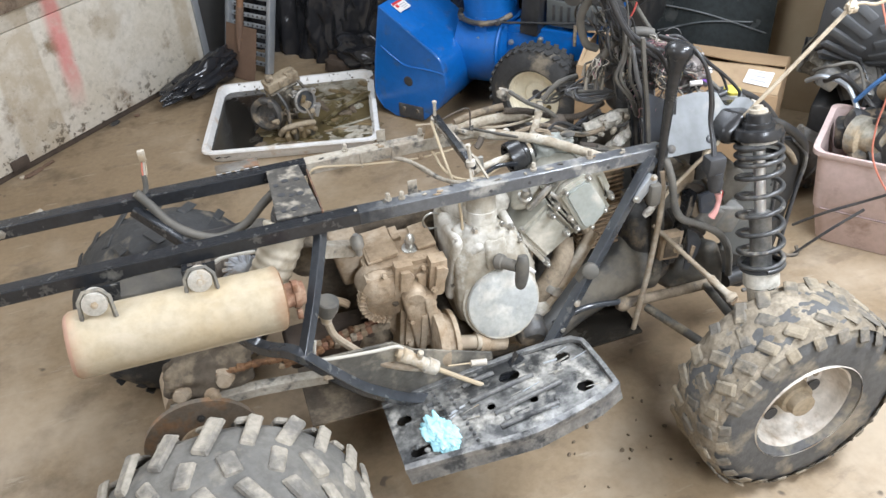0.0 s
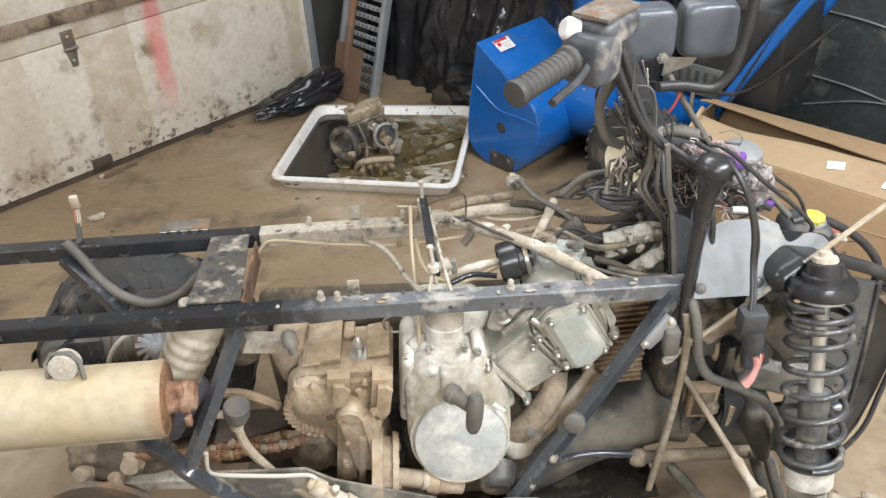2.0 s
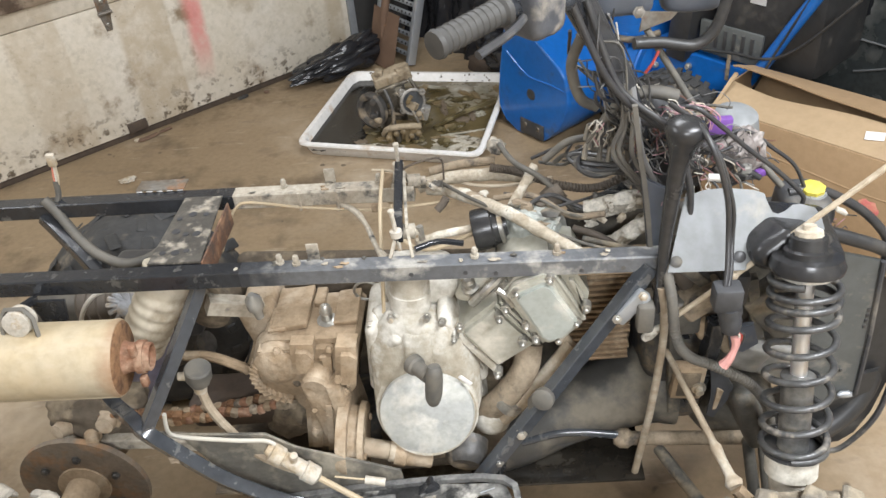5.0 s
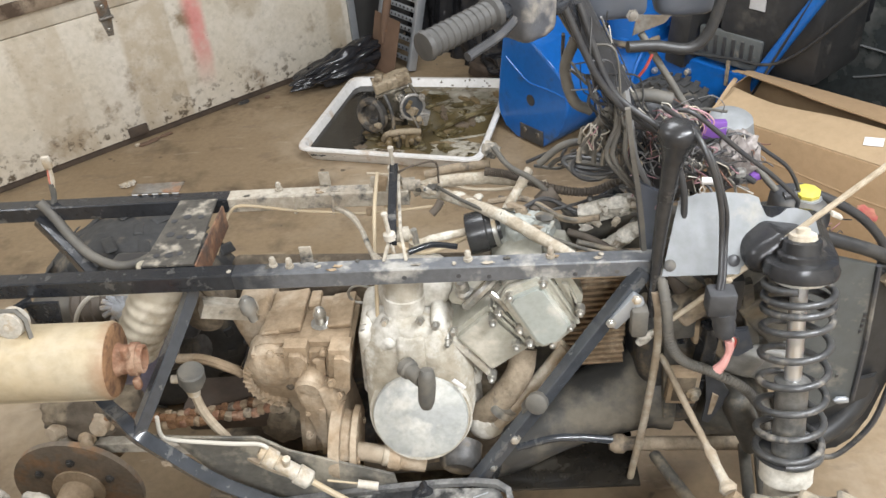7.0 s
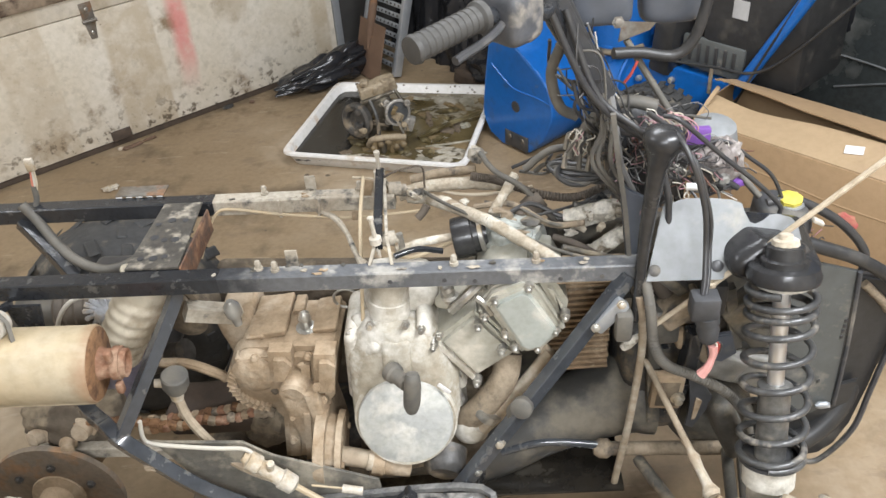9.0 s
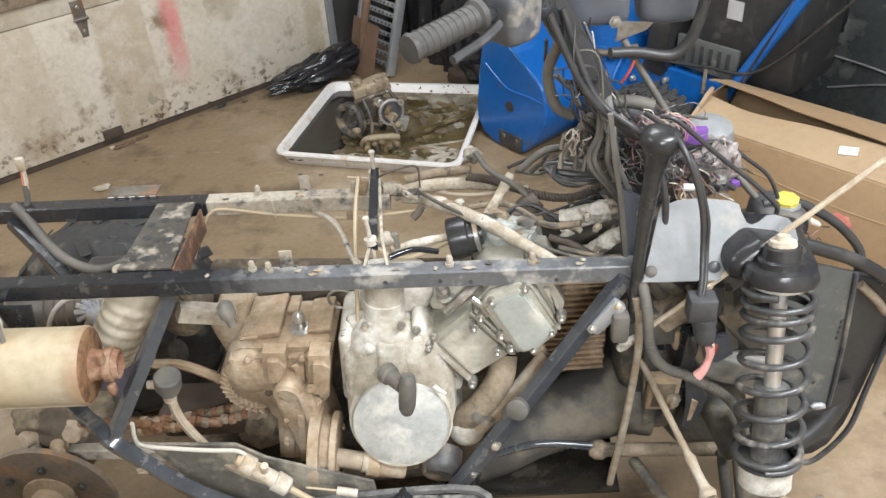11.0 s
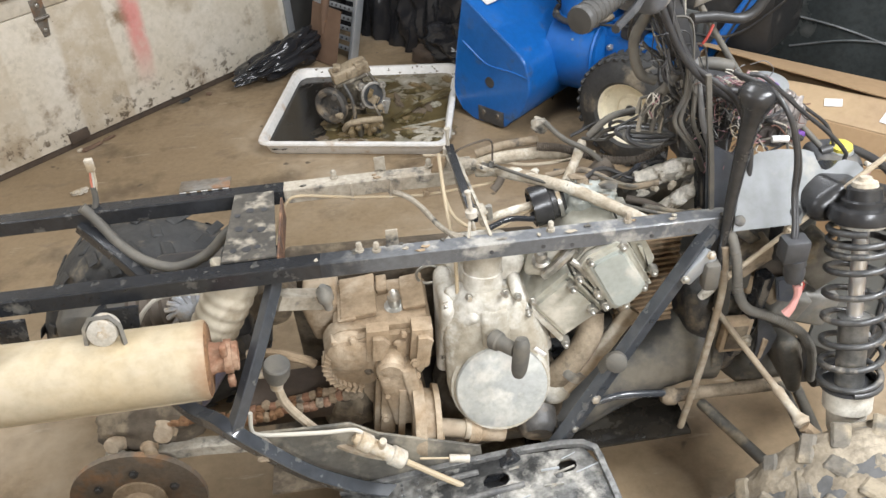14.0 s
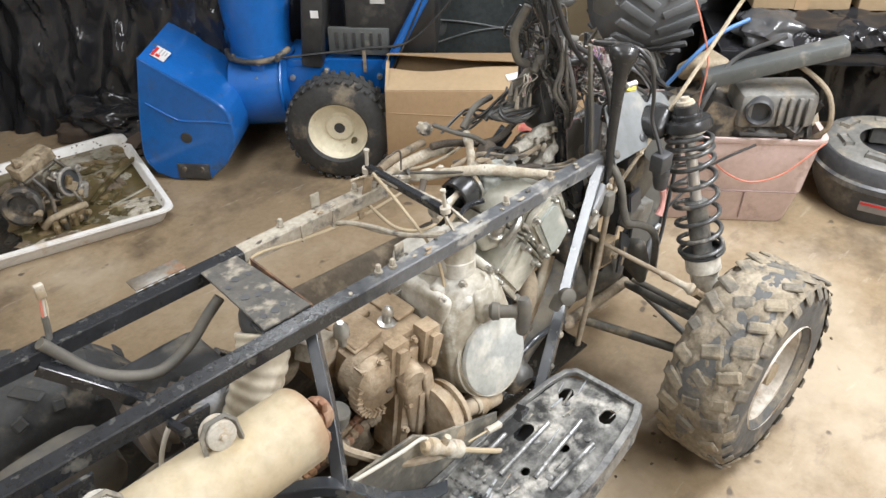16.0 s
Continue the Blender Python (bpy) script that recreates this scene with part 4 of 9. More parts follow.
for v0, v1 in ((-0.135, -0.005), (-0.60, -0.47)):
    cz = Vector((1.812, 0, 0.212))
    wb = B("wheel", lathe((cz.x, v0, cz.z), (cz.x, v1, cz.z), ((0.08, 0.115), (0.0, 0.125), (0.02, 0.165), (0.14, 0.198), (0.32, 0.206), (0.68, 0.206), (0.86, 0.198), (0.98, 0.165), (1.0, 0.125), (0.92, 0.115)), 44, caps=False), "rubber", None, "black lugged tyre on a cream rim")
    B("rim", lathe((cz.x, v1 - 0.004, cz.z), (cz.x, v0 + 0.004, cz.z), ((0, 0.124), (0.02, 0.126), (0.06, 0.12), (0.12, 0.108), (0.3, 0.104), (0.42, 0.08), (0.46, 0.06), (0.36, 0.05), (0.34, 0.03), (0.34, 0.022), (0.6, 0.02)), 40, caps=False), "cream", wb)
    B("hub_bore", lathe((cz.x, v1 - 0.06, cz.z), (cz.x, v1 - 0.045, cz.z), ((0, 0.021), (1, 0.021)), 16), "black_plastic", wb)
    if v1 > -0.1:
        B("valve", lathe((cz.x + 0.055, v1 - 0.05, cz.z - 0.05), (cz.x + 0.05, v1 - 0.02, cz.z - 0.048), ((0, 0.012), (0.4, 0.010), (1, 0.004)), 10), "oil", wb)
        for k in range(34):
            a = 2 * math.pi * k / 34
            for vv, tw in ((v1 - 0.028, 22), (v0 + 0.028, -22), ((v0 + v1) / 2, 0)):
                m_ = ROOM @ Matrix.Translation((cz.x, vv, cz.z)) @ Matrix.Rotation(a + (0.09 if tw else 0), 4, "Y") @ Matrix.Translation((0, 0, 0.203 if tw == 0 else 0.199)) @ Matrix.Rotation(radians(tw), 4, "Z")
                if m_.translation.z < 0.004:
                    continue
                ob = new("tread_block", bpy.data.meshes.get("blower_block") or bpy.data.meshes.new("blower_block"))
                if not ob.data.vertices:
                    tb = box_mesh((0, 0, 0.004), (0.02, 0.034, 0.010), None, 0.002)
                    tb.to_mesh(ob.data)
                    tb.free()
                    ob.data.materials.append(M["rubber"])
                ob.parent = wb
                ob.matrix_basis = m_

def cast_block(c, size, rnd, seed):
    """A rough machined block or stub, turned at random."""
    m = Matrix.Rotation(rnd.uniform(0, 3), 4, "Z") @ Matrix.Rotation(rnd.uniform(-0.5, 0.5), 4, "X") @ Matrix.Rotation(rnd.uniform(-0.5, 0.5), 4, "Y")
    if seed % 3 == 0:
        d_ = m.to_3x3() @ Vector((size[0] / 2, 0, 0))
        r = (size[1] + size[2]) / 4
        return lathe(Vector(c) - d_, Vector(c) + d_, ((0, r * 0.8), (0.05, r), (0.4, r), (0.45, r * 0.7), (0.9, r * 0.7), (1, r * 0.5)), 18)
    return box_mesh(c, size, m, min(size) * 0.18)


# ---- white tray of oily water with an engine part in it ----
TR = [Vector((-0.128, 1.828, 0)), Vector((0.578, 1.665, 0)), Vector((0.714, 2.338, 0)), Vector((0.011, 2.454, 0))]
tc = sum(TR, Vector()) / 4
tray = thing("drip_tray", "white plastic drip tray half full of dirty oil", "tray", tuple(tc))


def ring_of(bm, k, z, rad):
    """The tray's outline with rounded corners."""
    out = []
    ps = [tc + (p - tc) * k for p in TR]
    for i in range(4):
        p, a, b = ps[i], ps[i - 1], ps[(i + 1) % 4]
        da, db = (a - p).normalized() * rad, (b - p).normalized() * rad
        for t in (0, 0.25, 0.5, 0.75, 1):
            q = (p + da) * (1 - t) ** 2 + p * 2 * t * (1 - t) + (p + db) * t * t
            out.append(bm.verts.new((q.x, q.y, z)))
    return out


tb = bmesh.new()
rs = [ring_of(tb, k, z, r_) for k, z, r_ in ((0.95, 0.0, 0.05), (0.965, 0.004, 0.05), (1.015, 0.052, 0.05), (1.045, 0.052, 0.055), (1.055, 0.056, 0.055), (1.05, 0.064, 0.055), (1.0, 0.066, 0.05), (0.985, 0.062, 0.05), (0.945, 0.012, 0.045), (0.93, 0.008, 0.04))]
tb.faces.new(rs[0][::-1])
for p, q in zip(rs, rs[1:]):
    for i in range(20):
        tb.faces.new((p[i], p[(i + 1) % 20], q[(i + 1) % 20], q[i]))
tb.faces.new(rs[-1])
part("tray_shell", tb, "tray", tray)
ob_ = bmesh.new()
oo = ring_of(ob_, 0.962, 0.031, 0.045)
ol = ring_of(ob_, 0.962, 0.029, 0.045)
ob_.faces.new(oo)
ob_.faces.new(ol[::-1])
for i in range(20):
    ob_.faces.new((oo[i], ol[i], ol[(i + 1) % 20], oo[(i + 1) % 20]))
part("oil_pool", ob_, "oil", tray, "murky brown oil and grime")
tr_ = random.Random(6)
for k in range(48):
    s_, t_ = tr_.uniform(0.3, 0.97), tr_.uniform(0.06, 0.94)
    p = TR[0].lerp(TR[1], s_).lerp(TR[3].lerp(TR[2], s_), t_)
    part("sludge", lump((p.x, p.y, 0.033), (tr_.uniform(0.03, 0.13), tr_.uniform(0.02, 0.06), tr_.uniform(0.008, 0.02)), 150 + k, Matrix.Rotation(tr_.uniform(0, 3), 4, "Z"), 0.6, 14, 3), tr_.choice(("sludge", "sludge", "mud_dark", "cast_brown", "sludge_pale")), tray)
part("whitish_patch", lump((0.51, 1.80, 0.032), (0.21, 0.13, 0.012), 260, Matrix.Rotation(-0.2, 4, "Z"), 0.35, 14, 4), "oil_patch_white", tray, "whitish patch on the oil")
part("whitish_patch", lump((0.20, 1.80, 0.0315), (0.22, 0.06, 0.009), 261, Matrix.Rotation(-0.2, 4, "Z"), 0.35, 14, 4), "oil_patch_white", tray)
for k in range(36):
    s_ = tr_.uniform(0.1, 1.0)
    e_, n_ = ((TR[3], TR[2]), (TR[1], TR[2]))[k % 4 == 3], tr_.random()
    p = tc + (e_[0].lerp(e_[1], s_) - tc) * (0.951 + 0.036 * n_)
    part("oil_fleck", lump((p.x, p.y, 0.018 + 0.046 * n_), (tr_.uniform(0.003, 0.012), 0.004, tr_.uniform(0.003, 0.010)), 270 + k, None, 0.6, 14, 2), "mud_dark", tray)
part("flat_bar", sweep([(0.40, 1.93, 0.04), (0.52, 2.02, 0.055), (0.66, 2.10, 0.06)], 0.007, square=True, smooth=2), "sludge", tray)
part("flat_bar", sweep([(0.43, 1.86, 0.038), (0.56, 1.88, 0.04), (0.64, 1.90, 0.04)], 0.005, 8), "sludge_pale", tray)
part("black_oil", lump((0.05, 2.11, 0.030), (0.215, 0.60, 0.012), 3, Matrix.Rotation(-0.19, 4, "Z"), 0.16, 14, 4, 6.0), "black_oil", tray, "black used oil lying in the tray")

cb = thing("engine_casting", "greasy alloy engine casting standing in the oil tray", "engine part", (0.26, 1.97, 0.03))
part("body", cast((0.255, 1.985, 0.135), (0.10, 0.09, 0.20), 0.02, 170, Matrix.Rotation(0.3, 4, "Z"), 1.0, 0.008), "cast_grime", cb)
part("throat", lathe((0.30, 1.99, 0.165), (0.343, 1.904, 0.184), ((0, 0.035), (0.5, 0.036), (0.6, 0.046), (0.85, 0.049), (1, 0.049)), 28), "cast_grime", cb)
part("flange", lathe((0.341, 1.908, 0.1835), (0.346, 1.898, 0.1855), ((0, 0.053), (0.9, 0.053), (1, 0.051), (1.0, 0.0445), (0.75, 0.0425)), 32, caps=False), "flange_bright", cb, "bright machined flange ring")
part("bore", lathe((0.343, 1.904, 0.1843), (0.3445, 1.901, 0.1850), ((0, 0.044), (1, 0.044)), 28), "bore_dark", cb, "dark bore of the casting")
for k in range(4):
    a = k * math.pi / 2 + 0.75
    part("ear", lathe((0.34 + 0.056 * math.cos(a), 1.915, 0.183 + 0.056 * math.sin(a)), (0.345 + 0.056 * math.cos(a), 1.90, 0.185 + 0.056 * math.sin(a)), ((0, 0.013), (0.9, 0.013), (1, 0.011), (1, 0.005), (0.5, 0.005)), 14), "flange_bright", cb)
part("side_block", box_mesh((0.385, 1.925, 0.125), (0.035, 0.03, 0.06), Matrix.Rotation(0.3, 4, "Y"), 0.005), "flange_bright", cb)
tilt_ = Matrix.Rotation(0.25, 4, "Z") @ Matrix.Rotation(-0.2, 4, "Y")
part("top_housing", cast((0.262, 1.985, 0.262), (0.15, 0.075, 0.045), 0.008, 171, tilt_, 1.0, 0.005), "cast_tan", cb, "tan cast top")
part("top_lip", cast((0.258, 1.975, 0.236), (0.13, 0.085, 0.012), 0.003, 175, tilt_, 1.0, 0.003), "cast_grime", cb)
for k, (c, s_) in enumerate((((0.215, 1.97, 0.285), (0.03, 0.04, 0.02)), ((0.30, 1.97, 0.29), (0.04, 0.03, 0.016)), ((0.255, 1.955, 0.262), (0.03, 0.03, 0.03)))):
    part("top_boss", cast(c, s_, 0.004, 172 + k, Matrix.Rotation(0.4 * k, 4, "Z")), "cast_tan", cb)
part("lower_housing", cast((0.30, 1.905, 0.062), (0.13, 0.075, 0.06), 0.010, 173, Matrix.Rotation(-0.2, 4, "Z"), 1.0, 0.006), "cast_brown", cb, "brown oily lower housing")
part("oil_gallery", sweep([(0.215, 1.90, 0.05), (0.235, 1.872, 0.085), (0.275, 1.862, 0.098), (0.335, 1.862, 0.10), (0.365, 1.875, 0.09)], 0.013, 12), "cast_tan", cb)
for k in range(4):
    part("drain_boss", lathe((0.245 + 0.034 * k, 1.872, 0.085), (0.243 + 0.034 * k, 1.862, 0.03), ((0, 0.012), (0.7, 0.013), (1, 0.010)), 12), ("cast_brown", "cast_grime")[k % 2], cb)
part("side_wheel", lathe((0.185, 1.95, 0.14), (0.165, 1.92, 0.145), ((0, 0.06), (0.2, 0.072), (0.8, 0.072), (1.0, 0.06), (0.9, 0.045), (0.5, 0.04)), 32), "dark_metal", cb)
for k, (p0, p1, r_) in enumerate((((0.20, 1.95, 0.22), (0.21, 1.90, 0.08), 0.007), ((0.235, 1.93, 0.23), (0.262, 1.885, 0.10), 0.008), ((0.17, 1.94, 0.13), (0.30, 1.92, 0.12), 0.006), ((0.33, 1.97, 0.26), (0.39, 1.93, 0.10), 0.007), ((0.28, 1.92, 0.22), (0.36, 1.89, 0.10), 0.005))):
    part("linkage", sweep([p0, tuple((Vector(p0) + Vector(p1)) / 2 + Vector((0.012, -0.015, 0.01))), p1], r_, 10), ("cast_grime", "dark_metal", "dark_metal", "cast_grime", "steel")[k], cb)
kr = random.Random(70)
for k in range(16):
    c = (kr.uniform(0.18, 0.38), kr.uniform(1.87, 1.96), kr.uniform(0.04, 0.25))
    part("casting_boss", cast_block(c, (kr.uniform(0.02, 0.05), kr.uniform(0.015, 0.03), kr.uniform(0.015, 0.03)), kr, k), kr.choice(("cast_grime", "cast_brown", "dark_metal", "cast_tan")), cb)
for k in range(5):
    part("bolt_head", bolt((0.24 + 0.03 * k, 1.85 + 0.008 * (k % 2), 0.06 + 0.012 * (k % 3)), (0.1, -1, 0.3), 0.009, 0.012), "cast_brown", cb)
cb.location += Vector((-0.013, -0.022, 0.0))

# ---- cardboard box ----
bx = ROOM @ Matrix.Translation((2.365, -0.20, 0)) @ Matrix.Rotation(radians(-4), 4, "Z")
boxt = thing("cardboard_box", "large brown cardboard box with sagging top flaps", "box", tuple(uv(2.375, -0.2, 0)))
L2, W2, H2 = 0.372, 0.185, 0.445


def K(name, bm, m="card", label="", par=None):
    bm.transform(bx)
    return part(name, bm, m, par or boxt, label)


BACK, SLOPE = -0.06, 0.045  # the back of the box; how far its crushed front edge has sunk
K("front_panel", box_mesh((0, W2, (H2 - SLOPE) / 2), (2 * L2, 0.005, H2 - SLOPE), None, 0.001))
K("back_panel", box_mesh((0, BACK, H2 / 2), (2 * L2, 0.005, H2), None, 0.001))
for sx in (-1, 1):
    K("end_panel", prism([(BACK + 0.004, 0.0), (W2 - 0.004, 0.0), (W2 - 0.004, H2 - SLOPE), (0.06, H2 - 0.002), (BACK + 0.004, H2)], 0.005, Matrix.Translation((sx * (L2 - 0.003), 0, 0)) @ Matrix.Rotation(math.pi / 2, 4, "Z"), 0.0005))
K("bottom_panel", box_mesh((0, (BACK + W2) / 2, 0.004), (2 * L2 - 0.01, W2 - BACK - 0.01, 0.005), None, 0.001))
K("crease", sweep([(-L2 + 0.01, W2 + 0.001, 0.315), (-0.1, W2 + 0.001, 0.30), (0.12, W2 + 0.001, 0.285), (L2 - 0.01, W2 + 0.001, 0.29)], 0.0032, 6), "card", "dented crease across the front")


def flap(x0, x1, y0, y1, z0, z1, n, sag, seed):
    bm = bmesh.new()
    g = [[bm.verts.new((x0 + (x1 - x0) * i / n, y0 + (y1 - y0) * k / 4, z0 + (z1 - z0) * k / 4 + sag * noise.noise(Vector((i * 0.35, k * 0.5, seed))) * (k / 4))) for k in range(5)] for i in range(n + 1)]
    for i in range(n):
        for k in range(4):
            bm.faces.new((g[i][k], g[i + 1][k], g[i + 1][k + 1], g[i][k + 1]))
    ex = bmesh.ops.extrude_face_region(bm, geom=list(bm.faces))
    for w in [x for x in ex["geom"] if isinstance(x, bmesh.types.BMVert)]:
        w.co.z += 0.004
    return bm


def top_flap(y0, y1, z_of, n=26, m=6):
    """A creased flap along the box; z_of(x, f) gives its height, f running from the hinge to the free edge."""
    bm = bmesh.new()
    g = []
    for i in range(n + 1):
        x = -L2 + 0.004 + (2 * L2 - 0.008) * i / n
        g.append([bm.verts.new((x, y0 + (y1 - y0) * k / m, z_of(x, k / m) + 0.006 * noise.noise(Vector((x * 7, k * 0.6, y0 * 9))) * k / m)) for k in range(m + 1)])
    for i in range(n):
        for k in range(m):
            bm.faces.new((g[i][k], g[i + 1][k], g[i + 1][k + 1], g[i][k + 1]))
    ex = bmesh.ops.extrude_face_region(bm, geom=list(bm.faces))
    for w in [v for v in ex["geom"] if isinstance(v, bmesh.types.BMVert)]:
        w.co.z += 0.004
    return bm


def sag_left(x):
    """How far the flaps gape, widest near the box's left end."""
    return math.exp(-((x + 0.20) / 0.19) ** 2)


# The front flap's lit look comes from its lighter card colour.
K("top_flap", top_flap(W2 - 0.002, 0.066, lambda x, f: H2 - SLOPE + (SLOPE + 0.002) * f - 0.022 * f * sag_left(x)), "card_light", "worn top flap, its paler tone standing in for light on it")
K("top_flap", top_flap(BACK + 0.002, 0.074, lambda x, f: H2 + (0.018 + 0.034 * math.exp(-((x + L2) / 0.28) ** 2)) * f), "card", "raised back flap")
K("end_flap", flap(-L2 + 0.002, -L2 + 0.035, BACK + 0.01, 0.085, H2 - 0.004, H2 + 0.055, 6, 0.012, 13), "card", "folded-up end flap")
K("end_flap", flap(-L2 - 0.001, -L2 + 0.012, W2 - 0.004, 0.06, H2 - SLOPE - 0.004, H2 + 0.02, 4, 0.008, 15), "card_light", "torn end flap")
tilt = Matrix.Rotation(-math.atan2(SLOPE + 0.004, W2 - 0.037), 4, "X")


def on_slope(x, y, lift, turn):
    z = H2 - SLOPE + (SLOPE + 0.004) * (W2 - y) / (W2 - 0.037)
    return Matrix.Translation((x, y, z + lift)) @ tilt @ Matrix.Rotation(turn, 4, "Z")


for x_, y_, s_, n_, turn, lab in ((0.10, 0.12, 0.05, 0.032, -0.3, "white paper sticker"), (0.29, 0.115, 0.09, 0.085, 0.1, "torn white label")):
    m_ = on_slope(x_, y_, 0.009, turn)
    K("label_sticker", box_mesh(m_.translation, (s_, n_, 0.001), m_, 0), "label_white", lab)
for k in range(3):
    m_ = on_slope(0.29, 0.115, 0.0105, 0.1)
    K("label_bar", box_mesh(m_ @ Vector((0, 0.022 - 0.022 * k, 0)), (0.06 - 0.012 * k, 0.007, 0.001), m_, 0), "label_grey")
K("red_mark", lump((0.147, W2 + 0.003, 0.255), (0.05, 0.003, 0.03), 180, None, 0.6, 14, 3), "red_mark", "small pinkish red paint marks")
K("red_mark", lump((0.172, W2 + 0.003, 0.243), (0.02, 0.003, 0.02), 181, None, 0.6, 14, 3), "red_mark")

# ---- board, dark panel, spare tyre behind the box ----
single("plywood_board", (lambda b_: (b_.transform(ROOM), b_)[1])(box_mesh((2.66, -0.78, 0.75), (0.34, 0.018, 1.5), None, 0.003)), "ply", "tan plywood board standing against the wall", "board")
dark = thing("wrapped_panel", "dark panel wrapped in shiny black plastic", "panel", tuple(uv(2.27, -0.7, 0.24)))
R(box_mesh((2.27, -0.70, 0.50), (0.62, 0.012, 1.0), None, 0.003), dark, "panel", "gloss_black")
for k, (p0, p1) in enumerate((((1.98, 0.42), (2.56, 0.36)), ((2.02, 0.66), (2.55, 0.60)), ((2.1, 0.30), (2.5, 0.40)))):
    R(sweep([(p0[0], -0.690, p0[1]), ((p0[0] + p1[0]) / 2, -0.688, (p0[1] + p1[1]) / 2 + 0.02), (p1[0], -0.690, p1[1])], 0.004, 6), dark, "plastic_crease", "crease", "bright crease of thin plastic")
st = ROOM @ Matrix.Translation((2.965, -0.50, 0.73)) @ Matrix.Rotation(radians(84), 4, "Z") @ Matrix.Rotation(radians(4), 4, "X")
spare = thing("spare_tyre", "dark worn spare tyre leaning above a heap of parts", "tyre", tuple(uv(2.965, -0.5, 0.40)))
tt = lathe((0, -0.17, 0), (0, 0.17, 0), ((0.1, 0.15), (0.0, 0.17), (0.0, 0.25), (0.1, 0.30), (0.3, 0.328), (0.7, 0.328), (0.9, 0.30), (1.0, 0.25), (1.0, 0.17), (0.9, 0.15)), 48, caps=False)
tt.transform(st)
part("carcass", tt, "rubber_dark", spare)
tt = lathe((0, -0.06, 0), (0, 0.07, 0), ((0, 0.155), (0.8, 0.155), (0.9, 0.10), (1, 0.05)), 32)
tt.transform(st)
part("rim", tt, "cable", spare, "dark steel rim")
for k in range(28):
    a = 2 * math.pi * k / 28
    for sg in (-1, 1):
        tl = box_mesh((0, 0, 0), (0.032, 0.155, 0.014), None, 0.003)
        tl.transform(st @ Matrix.Rotation(a + 0.06 * sg, 4, "Y") @ Matrix.Translation((0, 0.08 * sg, 0.328)) @ Matrix.Rotation(radians(32 * sg), 4, "Z"))
        part("tread_bar", tl, "rubber_dark", spare)

# ---- dark heap of scrapped parts between the box and the tote ----
hp = random.Random(44)


def heap(name, bm, m, label, cat):
    bm.transform(ROOM)
    return single(name, bm, m, label, cat, "scrap heaped by the box")


heap("crate", box_mesh((2.95, -0.37, 0.15), (0.22, 0.26, 0.30), None, 0.015), "shroud_dark", "dull grey plastic crate buried under scrap parts", "crate")
for k in range(20):
    u, v = hp.uniform(2.80, 3.06), hp.uniform(-0.48, -0.24)
    z = hp.uniform(0.36, 0.46) - 0.3 * max(0, v + 0.22)
    heap("scrap_part", cast_block((u, v, z), (hp.uniform(0.06, 0.16), hp.uniform(0.05, 0.12), hp.uniform(0.04, 0.10)), hp, k), hp.choice(("junk_grey", "dark_metal", "black_plastic", "junk_grey", "cast_grime")), "grimy scrap part lying in a dark heap", "scrap part")
for k in range(7):
    u = 2.785 + 0.010 * k
    heap("scrap_part", cast_block((u + 0.03, -0.13 + hp.uniform(-0.02, 0.03), 0.06 + 0.05 * (k % 3)), (0.10, 0.09, 0.11), hp, 60 + k), hp.choice(("junk_grey", "dark_metal", "cast_grime")), "grimy scrap part lying in a dark heap", "scrap part")
for k in range(5):
    p = Vector((hp.uniform(2.8, 2.95), hp.uniform(-0.4, -0.15), hp.uniform(0.40, 0.5)))
    heap("scrap_hose", sweep([p, p + Vector((0.06, 0.05, 0.05)), p + Vector((0.14, 0.02, hp.uniform(-0.05, 0.06))), p + Vector((0.2, 0.06, -0.06))], hp.choice((0.006, 0.009)), 8), hp.choice(("cable", "hose_grey", "galv")), "loose hose lying over scrap parts", "hose")

# ---- pink tote heaped with parts ----
tote = thing("storage_tote", "faded pink plastic tote heaped with dark engine parts", "tote", tuple(uv(3.31, 0.02, 0)))
U0, U1, V0, V1, HT = 2.925, 3.55, -0.17, 0.205, 0.355
cu, cv = (U0 + U1) / 2, (V0 + V1) / 2


def tote_ring(bm, ku, kv, z, rad=0.04):
    hu, hv = (U1 - U0) / 2 * ku, (V1 - V0) / 2 * kv
    out = []
    for sx, sy in ((1, 1), (-1, 1), (-1, -1), (1, -1)):
        for t in range(5):
            a = math.atan2(sy, sx) - math.pi / 4 + math.pi / 2 * t / 4
            out.append(bm.verts.new((cu + sx * (hu - rad) + rad * math.cos(a), cv + sy * (hv - rad) + rad * math.sin(a), z)))
    return out


tm = bmesh.new()
rs = [tote_ring(tm, *q) for q in ((0.78, 0.80, 0.001), (0.80, 0.82, 0.006), (0.885, 0.895, 0.13), (0.90, 0.91, 0.134), (0.965, 0.97, 0.335), (1.0, 1.0, 0.335), (1.02, 1.02, 0.34), (1.02, 1.02, 0.356), (0.96, 0.965, 0.356), (0.95, 0.955, 0.33), (0.80, 0.82, 0.02))]
tm.faces.new(rs[0][::-1])
for p, q in zip(rs, rs[1:]):
    for i in range(20):
        tm.faces.new((p[i], p[(i + 1) % 20], q[(i + 1) % 20], q[i]))
tm.faces.new(rs[-1])
R(tm, tote, "tub", "pink_bin")
R(sweep([(2.985, 0.1905, 0.14), (3.30, 0.1905, 0.14), (3.50, 0.1905, 0.14)], 0.003, 6, smooth=0), tote, "moulded_line", "pink_dark")
R(sweep([(3.315, 0.190, 0.135), (3.316, 0.175, 0.02)], 0.003, 6, smooth=0), tote, "moulded_line", "pink_dark")
jr = random.Random(33)


